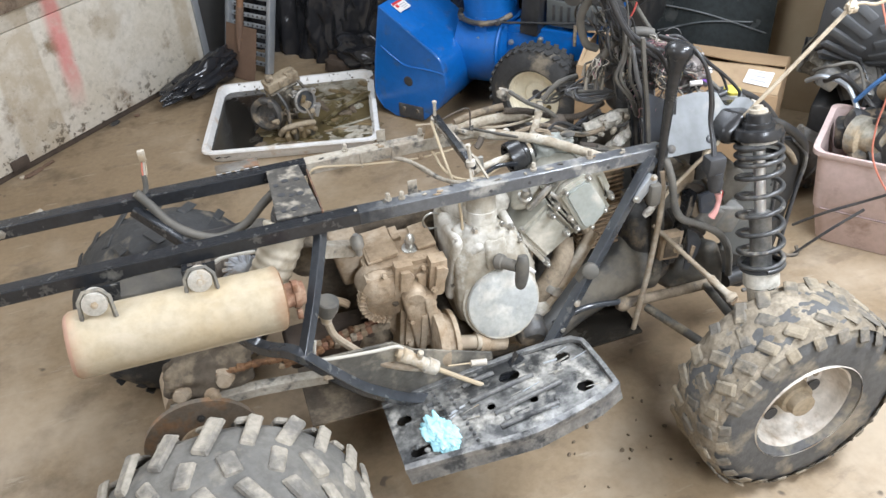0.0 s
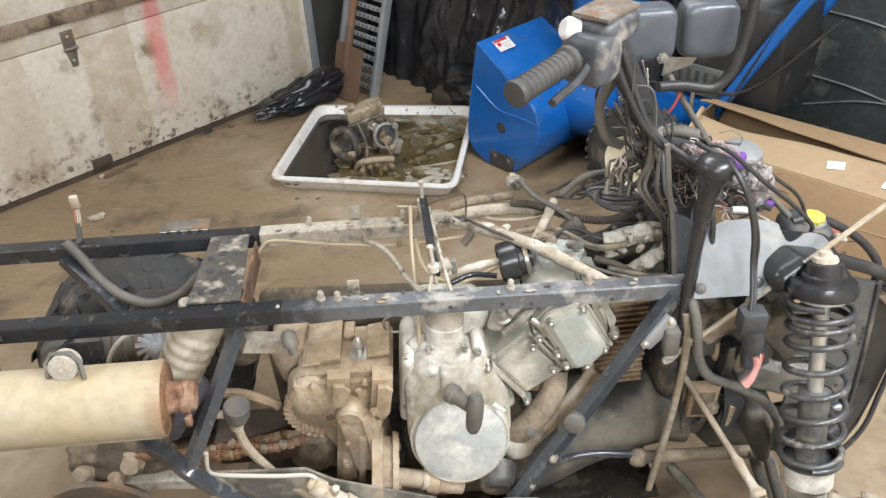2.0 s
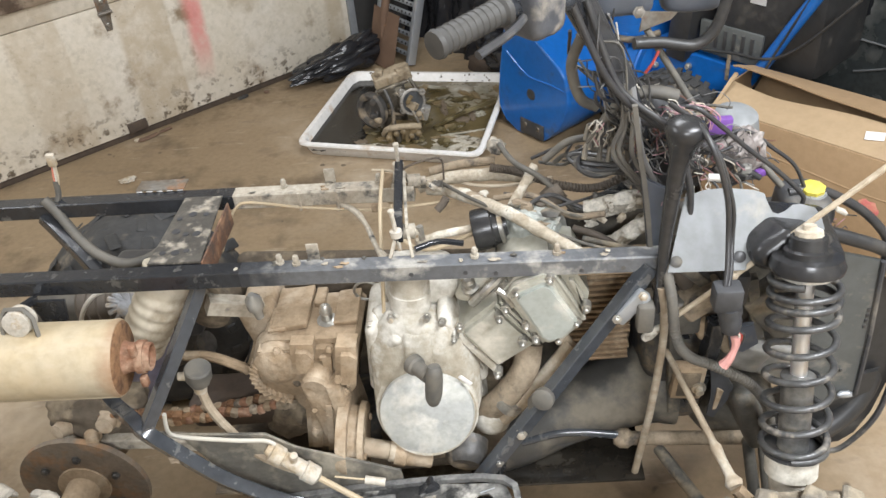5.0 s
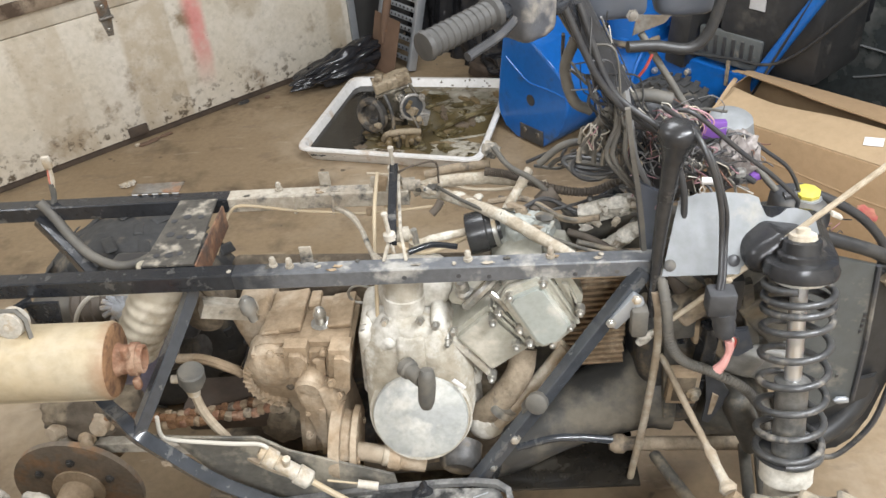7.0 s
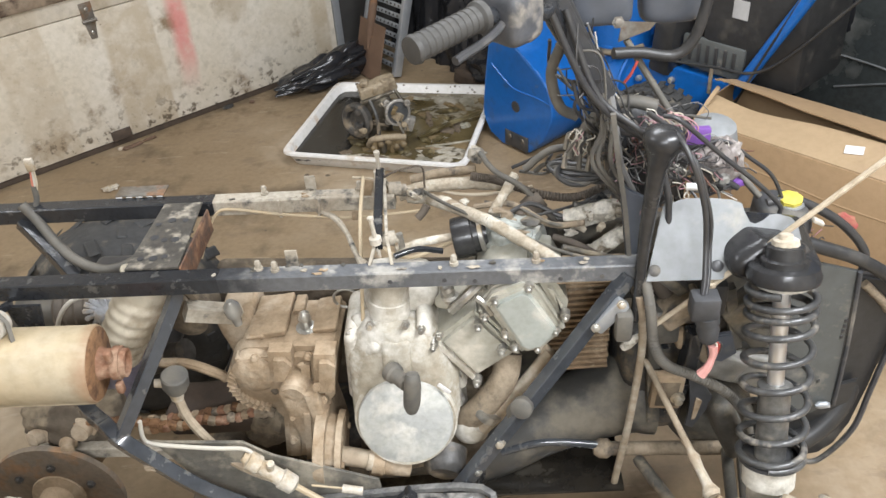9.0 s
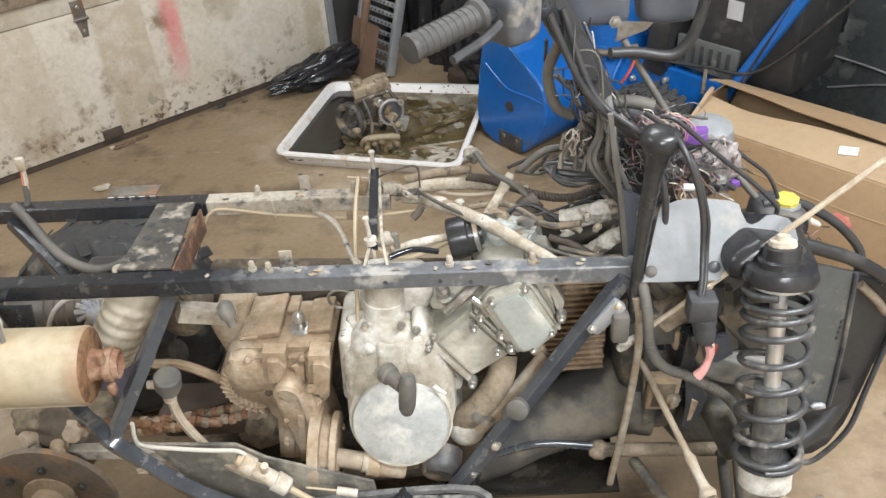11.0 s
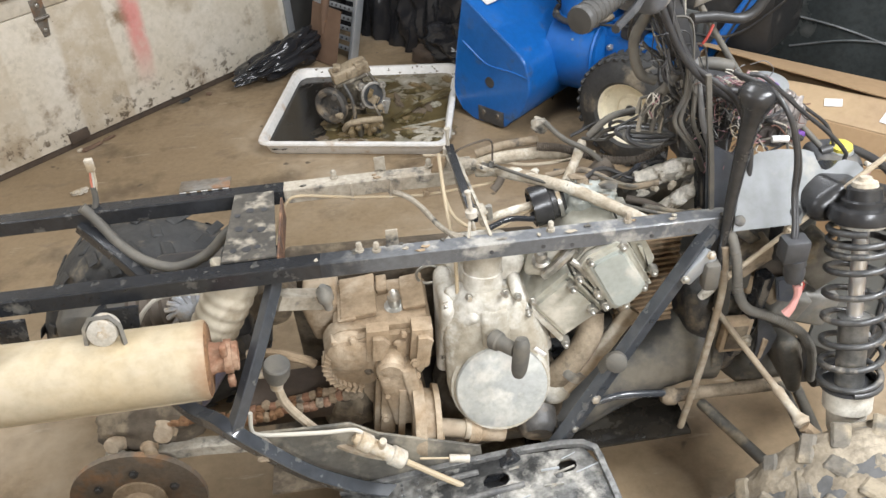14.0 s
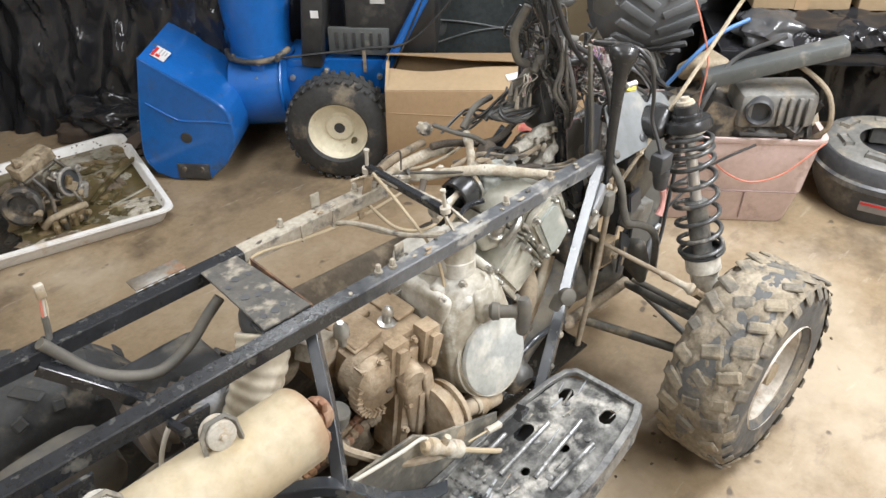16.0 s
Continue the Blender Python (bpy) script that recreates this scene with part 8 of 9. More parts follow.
P("tie_rod", lathe((0.958, 0.095, 0.524), (1.030, -0.172, 0.461), ((0, 0.0062), (0.55, 0.0062), (0.70, 0.007), (0.73, 0.011), (0.82, 0.008), (0.92, 0.009), (0.97, 0.016), (1.0, 0.012)), 14), "duct_tan", None, "tan steering tie rod")
P("steering_arm", sweep([(1.030, -0.172, 0.458), (1.06, -0.185, 0.43), (1.11, -0.195, 0.385)], 0.012), "gear_dust")
P("strap", sweep([(0.922, 0.03, 0.735), (0.934, 0.035, 0.645), (0.935, 0.04, 0.56), (0.927, 0.048, 0.40), (0.916, 0.056, 0.27), (0.911, 0.06, 0.205)], 0.0074, 10), "duct_tan", None, "dusty tan hanging hose")
P("strap_clip", sweep([(0.901, 0.058, 0.203), (0.911, 0.06, 0.196), (0.923, 0.062, 0.204)], 0.004), "tube_tan")
P("stub_hose", box_mesh((0.895, 0.015, 0.685), (0.03, 0.03, 0.06), None, 0.008), "hose_grey")
P("wiring_loom", sweep([(0.925, 0.06, 0.79), (0.937, 0.015, 0.725), (0.947, 0.0, 0.65), (0.973, 0.0, 0.602), (1.022, 0.0, 0.574), (1.08, 0.0, 0.534), (1.115, 0.0, 0.490), (1.136, 0.005, 0.44), (1.15, 0.01, 0.37)], 0.0092, 12, ribs=0.07, smooth=22), "hose_grey", None, "black ribbed wiring loom")
P("drive_boot", hull([((1.095, 0.035, 0.455), 0.022), ((1.112, 0.035, 0.40), 0.026), ((1.130, 0.03, 0.335), 0.014), ((1.10, 0.08, 0.42), 0.03)], 12, 0.003), "arm_dusty", None, "dusty black drive shaft boot")
br_ = P("mount_bracket", box_mesh((0.998, 0.07, 0.470), (0.058, 0.02, 0.085), Matrix.Rotation(radians(4), 4, "Y"), 0.003), "gear_dust", None, "tan dusty mounting bracket")
P("bracket_recess", box_mesh((0.998, 0.0595, 0.467), (0.040, 0.003, 0.060), Matrix.Rotation(radians(4), 4, "Y"), 0.001), "gear_shade_dirt", br_)
P("bracket_nut", lathe((1.017, 0.062, 0.459), (1.017, 0.045, 0.457), ((0, 0.014), (0.4, 0.014), (0.42, 0.009), (1, 0.008)), 14), "alloy", br_)
sb_ = P("slotted_bracket", prism([(1.030, 0.525), (1.062, 0.50), (1.078, 0.472), (1.078, 0.448), (1.050, 0.385), (1.036, 0.392), (1.040, 0.45)], 0.006, Matrix.Translation((0, 0.048, 0)), 0.001), "black_plastic", None, "black slotted bracket")
P("bracket_slot", prism([(1.048, 0.470), (1.060, 0.462), (1.052, 0.415), (1.045, 0.412)], 0.003, Matrix.Translation((0, 0.0445, 0)), 0.0), "gear_dust", sb_)
P("inner_shell", prism([(1.050, 0.618), (1.095, 0.624), (1.110, 0.575), (1.085, 0.555), (1.062, 0.563)], 0.012, Matrix.Translation((0, 0.05, 0)), 0.003), "pod_grey", None, "blue-black inner plastic piece")
for c_, z_, k_ in (((1.01, 0.09, 0.655), (0.09, 0.05, 0.045), 0), ((0.985, 0.10, 0.62), (0.05, 0.06, 0.08), 1), ((1.10, 0.08, 0.53), (0.07, 0.05, 0.06), 2), ((1.06, 0.085, 0.56), (0.05, 0.04, 0.035), 3), ((1.03, 0.10, 0.585), (0.05, 0.05, 0.05), 4), ((1.16, 0.10, 0.50), (0.08, 0.05, 0.10), 5), ((1.15, 0.10, 0.62), (0.09, 0.05, 0.12), 6)):
    P("inner_casting", cast(c_, z_, 0.008, 400 + k_, Matrix.Rotation(0.5 * k_ - 0.6, 4, "Y"), 0.9), ("tube_tan", "arm_dusty", "junk_grey", "tube_tan", "gear_dust", "junk_grey", "arm_dusty")[k_], None, "dusty casting inside the front frame")
for a_, b_, r_ in (((0.955, 0.11, 0.735), (1.06, 0.10, 0.645), 0.011), ((1.09, 0.09, 0.70), (1.12, 0.09, 0.56), 0.010), ((0.97, 0.10, 0.58), (0.985, 0.10, 0.36), 0.012)):
    P("inner_brace", sweep([a_, b_], r_, square=True, smooth=0), "arm_dusty")

sA, sB = vec(1.130, -0.143, 0.440), vec(1.129, -0.010, 0.862)
sd = (sB - sA).normalized()
sl = (sB - sA).length


def along(f):
    return sA + sd * (sl * f)


shock = P("shock_absorber", lathe(along(0.02), along(0.46), ((0, 0.022), (0.03, 0.0255), (0.92, 0.0255), (0.94, 0.028), (0.98, 0.028), (1.0, 0.022)), 24), "shock_body", None, "front coil-over shock with black spring")
P("piston_rod", lathe(along(0.45), along(0.88), ((0, 0.0135), (1, 0.0135)), 24), "chrome", shock, "bright chrome piston rod")
P("shock_foot", lathe(along(-0.12), along(0.145), ((0, 0.024), (0.2, 0.033), (0.55, 0.035), (0.6, 0.043), (0.9, 0.043), (0.95, 0.038), (1, 0.032)), 24), "chalk", shock, "chalky white lower mount")
P("spring_seat", lathe(along(0.128), along(0.15), ((0, 0.034), (0.2, 0.050), (0.8, 0.050), (1, 0.04)), 32), "black_plastic", shock)
P("top_cup", lathe(along(0.862), along(1.0), ((0, 0.036), (0.04, 0.055), (0.2, 0.057), (0.42, 0.052), (0.46, 0.036), (0.62, 0.036), (0.66, 0.030), (0.95, 0.028), (1, 0.02)), 36), "rubber_shiny", shock, "black rubber top cup")
P("cup_ring", lathe(along(0.84), along(0.865), ((0, 0.03), (0.2, 0.040), (0.9, 0.042), (1, 0.04)), 32), "tape_pale", shock)
P("top_nut", lathe(along(0.995), along(1.035), ((0, 0.022), (0.5, 0.020), (0.6, 0.012), (1, 0.010)), 12), "tube_pale", shock)
rot = frame_of(sA, sB)
TURNS = [0.152, 0.172, 0.265, 0.37, 0.475, 0.58, 0.685, 0.75, 0.79, 0.84]  # how far up each turn of the spring begins
coil = []
for i in range((len(TURNS) - 1) * 24 + 1):
    k = min(i // 24, len(TURNS) - 2)
    f = i / 24 - k
    a = 2 * math.pi * i / 24 + 1.2
    coil.append(along(TURNS[k] * (1 - f) + TURNS[k + 1] * f) + rot @ Vector((0.0515 * math.cos(a), 0.0515 * math.sin(a), 0)))
P("coil_spring", add_sweep(bmesh.new(), coil, 0.006, 10), "spring_black", shock, "dusty black coil spring")
P("shock_tower", hull([((1.085, 0.03, 0.80), 0.028), ((1.19, 0.03, 0.785), 0.02), ((1.085, 0.13, 0.80), 0.03), ((1.19, 0.13, 0.79), 0.025), ((1.11, 0.03, 0.825), 0.02)]), "rubber_shiny", None, "black shock tower")

# -- grey side plate, lever, guard --
PLATE = Matrix.Translation((0, 0.024, 0.765)) @ Matrix.Rotation(radians(-34.0), 4, "X")
sp = P("side_plate", prism([(0.929, 0.004), (1.054, 0.003), (1.073, 0.030), (1.168, 0.040), (1.183, 0.065), (1.178, 0.088), (1.168, 0.101), (1.146, 0.108), (1.132, 0.107), (1.122, 0.097), (1.110, 0.092), (1.100, 0.096), (1.092, 0.114), (1.090, 0.127), (1.074, 0.134), (1.027, 0.140), (0.991, 0.138), (0.961, 0.128)], 0.003, PLATE, 0.0008), "grey_plastic", None, "flat grey plastic side plate leaning back")
for x, z in ((0.943, 0.022), (1.046, 0.026)):
    P("push_rivet", lathe(PLATE @ vec(x, 0.0, z), PLATE @ vec(x, -0.005, z), ((0, 0.010), (0.5, 0.010), (1, 0.006)), 16), "black_plastic", sp)
lever = P("gear_lever", sweep([(0.918, 0.035, 0.68), (0.921, 0.038, 0.76), (0.924, 0.042, 0.84), (0.931, 0.046, 0.94), (0.937, 0.048, 1.0)], lambda f: 0.0085 + 0.0105 * f ** 2.2, 18), "rubber_shiny", None, "black gear lever with worn round knob")
P("lever_knob", lathe((0.936, 0.048, 0.982), (0.942, 0.05, 1.042), ((0, 0.0195), (0.25, 0.022), (0.5, 0.030), (0.72, 0.0325), (0.88, 0.028), (0.97, 0.018), (1, 0.010)), 28), "rubber_shiny", lever)
P("dash_guard", prism([(0.884, 0.935), (0.900, 0.905), (0.945, 0.885), (0.945, 0.76), (0.935, 0.72), (0.912, 0.72)], 0.01, Matrix.Translation((0, 0.09, 0)), 0.003), "pod_grey", None, "tapering black guard plate")
P("dash_strip", sweep([(0.868, 0.085, 1.05), (0.880, 0.084, 0.97), (0.896, 0.083, 0.88), (0.915, 0.08, 0.73)], 0.0042, square=True, smooth=3), "hose_grey")

# -- connector, pink tag, clutch cable --
P("clutch_cable", sweep([(0.93, 0.12, 1.03), (0.955, 0.04, 1.035), (0.975, 0.005, 1.005), (0.993, 0.0, 0.955), (1.004, 0.0, 0.91), (1.010, 0.0, 0.86), (1.008, -0.025, 0.815), (1.004, -0.04, 0.79)], 0.0046, 10), "cable")
P("clutch_cable", sweep([(0.94, 0.13, 1.02), (0.962, 0.05, 1.022), (0.984, 0.012, 0.995), (1.002, 0.004, 0.945), (1.014, 0.004, 0.90), (1.018, 0.004, 0.85), (1.014, -0.025, 0.81), (1.009, -0.04, 0.79)], 0.0036, 10), "cable")
cn = P("wire_connector", box_mesh((1.009, -0.040, 0.769), (0.045, 0.035, 0.045), None, 0.006), "black_plastic", None, "black wiring connector")
P("connector_body", lathe((1.015, -0.040, 0.750), (1.024, -0.040, 0.697), ((0, 0.02), (0.3, 0.02), (0.35, 0.016), (0.6, 0.019), (1, 0.015)), 14), "black_plastic", cn)
P("pink_tag", sweep([(1.032, -0.044, 0.686), (1.033, -0.048, 0.668), (1.026, -0.052, 0.644), (1.017, -0.052, 0.628)], lambda f: 0.0055 + 0.007 * abs(f - 0.45), 8), "pink_soft", None, "pink tape tag")
for k in range(3):
    P("tag_wire", sweep([(1.026, -0.042, 0.694), (1.036 + 0.004 * k, -0.047, 0.692), (1.036 + 0.003 * k, -0.048, 0.672)], 0.0018), ("white_wire", "red_wire", "cable")[k])
P("fuse_box", box_mesh((1.06, 0.08, 0.69), (0.045, 0.04, 0.07), None, 0.01), "shroud_dark")
P("frame_inner", sweep([(0.95, 0.13, 0.76), (0.98, 0.12, 0.68), (1.03, 0.11, 0.62), (1.10, 0.12, 0.58)], 0.016, 12), "boot_brown", None, "dusty brown hose inside the frame")
P("frame_inner", sweep([(0.94, 0.16, 0.70), (0.97, 0.15, 0.60), (1.0, 0.15, 0.52)], 0.02, square=True, smooth=3), "frame_black")

# -- front panel, bumper and skirt --
P("front_panel", prism([(1.205, 0.735), (1.322, 0.700), (1.345, 0.365), (1.275, 0.315), (1.20, 0.36)], 0.008, Matrix.Translation((0, 0.12, 0)), 0.002), "panel_black", None, "flat black front panel")
for z in (0.585, 0.572, 0.559, 0.545, 0.43):
    P("panel_slot", box_mesh((1.325 - 0.02 * (z < 0.5), 0.1195, z), (0.006, 0.003, 0.008), None, 0.001), "cable")
P("panel_edge", sweep([(1.325, 0.118, 0.70), (1.34, 0.118, 0.52), (1.346, 0.118, 0.365)], 0.005, smooth=2), "black_plastic")
P("panel_clip", lump((1.322, 0.112, 0.37), (0.03, 0.012, 0.016), 98, None, 0.2, 8, 3), "galv")
P("bumper_tube", sweep([(1.17, 0.12, 0.785), (1.25, 0.12, 0.755), (1.33, 0.13, 0.715), (1.42, 0.15, 0.64), (1.455, 0.17, 0.56), (1.45, 0.19, 0.44), (1.38, 0.2, 0.3)], 0.0125, 14), "shroud_dark", None, "black bumper tube")
P("bumper_tube", sweep([(1.36, 0.16, 0.64), (1.40, 0.16, 0.60), (1.43, 0.17, 0.56)], 0.009, 10), "tube_tan")
P("front_skirt", sweep([(1.24, 0.13, 0.235), (1.32, 0.14, 0.245), (1.39, 0.17, 0.32), (1.42, 0.22, 0.45)], 0.024, 14), "shroud_dark", None, "black plastic front skirt")
skirt = P("front_shell", prism([(1.335, 0.66), (1.40, 0.645), (1.440, 0.60), (1.449, 0.56), (1.440, 0.486), (1.431, 0.369), (1.420, 0.25), (1.40, 0.19), (1.372, 0.160), (1.330, 0.150), (1.24, 0.19), (1.24, 0.34), (1.33, 0.40)], 0.02, Matrix.Translation((0, 0.165, 0)), 0.006), "shroud_dark", None, "black moulded front shell")
P("shell_rim", sweep([(1.40, 0.152, 0.645), (1.440, 0.152, 0.60), (1.449, 0.152, 0.56), (1.440, 0.152, 0.486), (1.431, 0.152, 0.369), (1.420, 0.152, 0.25), (1.372, 0.152, 0.160), (1.330, 0.152, 0.150)], 0.006, 8), "black_plastic", skirt)
P("front_skirt_web", prism([(1.20, 0.20), (1.31, 0.19), (1.39, 0.26), (1.40, 0.40), (1.33, 0.37), (1.20, 0.35)], 0.01, Matrix.Translation((0, 0.15, 0)), 0.003), "shroud_dark")

# -- coolant bottle, relay, yellow cap --
P("coolant_tank", lump((1.20, 0.205, 0.755), (0.09, 0.11, 0.09), 101, None, 0.06, 6, 4, 4.0), "black_plastic", None, "black coolant tank")
cap = P("filler_cap", lathe((1.210, 0.2, 0.802), (1.210, 0.199, 0.814), ((0, 0.019), (0.15, 0.022), (0.7, 0.022), (0.85, 0.016), (1, 0.013)), 8), "yellow", None, "yellow filler cap")
P("cap_collar", lathe((1.210, 0.202, 0.778), (1.210, 0.2, 0.803), ((0, 0.026), (0.4, 0.028), (0.7, 0.027), (1, 0.024)), 20), "galv")
P("relay_dome", lathe((1.083, 0.30, 0.85), (1.088, 0.29, 0.925), ((0, 0.046), (0.5, 0.046), (0.85, 0.038), (1, 0.018)), 24), "grey_plastic", None, "grey plastic relay dome")
P("purple_plug", box_mesh((1.03, 0.19, 0.949), (0.04, 0.015, 0.03), None, 0.003), "purple", None, "purple wiring plug")
P("purple_plug", box_mesh((1.105, 0.18, 0.86), (0.024, 0.02, 0.014), Matrix.Rotation(0.4, 4, "Z"), 0.004), "purple", None, "purple wiring plug")
mt = P("starter_relay", lump((1.072, 0.20, 0.885), (0.085, 0.07, 0.09), 103, Matrix.Rotation(0.4, 4, "Z"), 0.3, 12), "junk_pink", None, "crumpled dirty pinkish-grey relay cover")
for i in range(7):
    P("relay_lug", lump((rng.uniform(1.045, 1.11), rng.uniform(0.16, 0.23), rng.uniform(0.87, 0.915)), (0.025, 0.02, 0.018), 110 + i, None, 0.3, 9, 3), rng.choice(("junk_pink", "junk_pink", "junk_grey")), mt)
P("front_hose", sweep([(1.17, 0.20, 0.80), (1.205, 0.20, 0.805), (1.245, 0.20, 0.793), (1.309, 0.20, 0.751), (1.357, 0.20, 0.699), (1.372, 0.20, 0.66), (1.37, 0.2, 0.60)], 0.0085, 14), "cable", None, "thick black coolant hose")
P("front_hose", sweep([(1.0, 0.2, 0.90), (1.053, 0.20, 0.927), (1.083, 0.20, 0.928), (1.126, 0.20, 0.895), (1.17, 0.20, 0.857), (1.20, 0.2, 0.80)], 0.0035, 10), "cable")
P("front_hose", sweep([(0.95, 0.11, 1.03), (0.976, 0.10, 1.024), (1.054, 0.10, 0.953), (1.106, 0.10, 0.909), (1.15, 0.10, 0.864), (1.155, 0.10, 0.844), (1.15, 0.1, 0.80)], 0.004, 10), "cable")
P("white_clip", box_mesh((1.245, 0.15, 0.79), (0.022, 0.014, 0.008), Matrix.Rotation(0.5, 4, "Y"), 0.003), "pale_paint")
P("white_stub", lathe((0.985, 0.06, 0.93), (1.012, 0.055, 0.930), ((0, 0.006), (1, 0.006)), 12), "label_white", None, "white plastic hose stub")

# -- steering stem, handlebar and controls --
P("steering_stem", sweep([(0.765, 0.15, 1.215), (0.80, 0.175, 1.145), (0.86, 0.185, 1.05), (0.90, 0.19, 0.95), (0.93, 0.19, 0.80), (0.955, 0.19, 0.62)], 0.0155, 14), "frame_black", None, "black steering stem")
P("stem_shroud", prism([(0.74, 1.24), (0.79, 1.24), (0.885, 1.05), (0.865, 1.02), (0.83, 1.06)], 0.02, Matrix.Translation((0, 0.16, 0)), 0.004), "black_plastic")
bar = P("handlebar", sweep([(0.625, -0.10, 1.262), (0.69, -0.035, 1.258), (0.735, 0.03, 1.235), (0.765, 0.10, 1.21), (0.79, 0.2, 1.205), (0.85, 0.33, 1.22), (0.93, 0.45, 1.235)], 0.0115, 12), "frame_black", None, "black handlebar")
g0, g1 = vec(0.588, -0.133, 1.256), vec(0.674, -0.05, 1.264)
grip = P("grip", lathe(g0, g1, ((0, 0.012), (0.01, 0.0175), (0.06, 0.019), (0.09, 0.0165), (0.9, 0.0165), (0.93, 0.021), (1, 0.021)), 24), "rubber_grip", bar, "worn grey-brown rubber grip")
for k in range(9):
    f = 0.14 + 0.085 * k
    c = g0.lerp(g1, f)
    P("grip_ridge", lathe(c, c + (g1 - g0) * 0.03, ((0, 0.0165), (0.3, 0.0178), (0.7, 0.0178), (1, 0.0165)), 20), "rubber_grip", grip)
sw = P("switch_block", lump((0.712, -0.012, 1.252), (0.065, 0.07, 0.075), 121, Matrix.Rotation(0.8, 4, "Z"), 0.05, 8, 4, 5.0), "switch_grey", bar, "grey control block")
P("brake_master", lump((0.735, 0.015, 1.285), (0.09, 0.07, 0.04), 122, Matrix.Rotation(0.8, 4, "Z"), 0.05, 8, 4, 5.0), "switch_grey", bar)
P("master_lid", box_mesh((0.735, 0.012, 1.308), (0.085, 0.06, 0.008), Matrix.Rotation(0.8, 4, "Z"), 0.003), "hinge_metal", bar, "dull metal lid")
P("thumb_button", lathe((0.69, 0.0, 1.285), (0.672, -0.004, 1.292), ((0, 0.018), (0.7, 0.017), (1, 0.012)), 16), "label_white", bar, "white thumb button")
P("brake_lever", sweep([(0.73, 0.02, 1.27), (0.69, -0.06, 1.245), (0.64, -0.12, 1.235)], 0.006), "black_plastic", bar)

# -- instrument pods and loop bar --
for c, s, n_ in (((0.868, 0.28, 1.168), (0.104, 0.06, 0.094), 131), ((0.985, 0.30, 1.162), (0.10, 0.06, 0.098), 132)):
    P("instrument_pod", lump(c, s, n_, None, 0.03, 6, 4, 6.0), "pod_grey", None, "dark blue-grey instrument pod")
P("pod_bracket", prism([(0.895, 1.10), (0.945, 1.118), (0.955, 1.13), (0.90, 1.135)], 0.004, Matrix.Translation((0, 0.24, 0)), 0.001), "hinge_metal", None, "bare metal bracket")
P("pod_bolt", bolt((0.893, 0.238, 1.135), (0, -1, 0.2), 0.007, 0.006), "hinge_metal")
P("loop_bar", sweep([(0.885, 0.22, 1.09), (0.93, 0.23, 1.085), (0.985, 0.235, 1.075), (1.015, 0.235, 1.10), (1.03, 0.235, 1.16), (1.04, 0.24, 1.25)], 0.0095, 12), "shroud_dark", None, "black looped support bar")

# -- wiring harness: bundles hanging round the stem --
hr = random.Random(21)
COL = ["cable"] * 9 + ["hose_grey"] * 4 + ["white_wire", "wire_grey", "cable"]


def strand(a, b, sag, r, m, jit=0.03):
    a, b = Vector(a), Vector(b)
    pts = [a]
    for f in (0.25, 0.5, 0.75):
        p = a.lerp(b, f) + Vector((hr.uniform(-jit, jit), hr.uniform(-jit, jit), hr.uniform(-jit, jit) - sag * 4 * f * (1 - f)))
        pts.append(p)
    pts.append(b)
    if m in ("white_wire", "red_wire", "pale_paint"):
        r = min(r, 0.0013)
    return P("wire", sweep(pts, r, 6, smooth=6), m)


for k in range(30):
    a = (hr.uniform(0.78, 0.86), hr.uniform(0.13, 0.24), hr.uniform(1.05, 1.18))
    b = (hr.uniform(0.88, 0.96), hr.uniform(0.16, 0.30), hr.uniform(0.84, 0.98))
    strand(a, b, hr.uniform(-0.03, 0.03), hr.choice((0.0012, 0.0016, 0.002, 0.003)), hr.choice(COL))
for k in range(22):
    a = (hr.uniform(0.88, 0.96), hr.uniform(0.15, 0.28), hr.uniform(0.90, 0.99))
    b = (hr.uniform(0.98, 1.10), hr.uniform(0.12, 0.30), hr.uniform(0.84, 0.94))
    strand(a, b, hr.uniform(0.0, 0.05), hr.choice((0.0016, 0.002, 0.0026, 0.004)), hr.choice(COL))
for k in range(6):
    a = (hr.uniform(0.86, 0.92), hr.uniform(0.22, 0.34), hr.uniform(0.85, 0.95))
    b = (hr.uniform(0.72, 0.84), hr.uniform(0.30, 0.42), hr.uniform(0.78, 0.84))
    strand(a, b, hr.uniform(0.0, 0.04), hr.choice((0.0025, 0.0035, 0.005)), hr.choice(("cable", "cable", "hose_grey", "tube_tan")))
for k in range(48):
    c = Vector((hr.uniform(0.88, 1.03), hr.uniform(0.13, 0.28), hr.uniform(0.88, 0.975)))
    pts = [c + Vector((0.028 * math.cos(t + k), hr.uniform(-0.012, 0.012), 0.028 * math.sin(t + k) * hr.uniform(0.6, 1.2))) for t in (0, 0.9, 1.8, 2.7)]
    P("loose_wire", sweep(pts, 0.0008, 5, smooth=4), hr.choice(("white_wire", "wire_grey", "wire_pink", "wire_brown", "cable", "cable")))
FINE = ("white_wire", "pale_paint", "wire_pink", "wire_grey", "wire_grey", "wire_grey", "wire_pink", "wire_brown", "pale_paint", "cable", "cable", "cable")
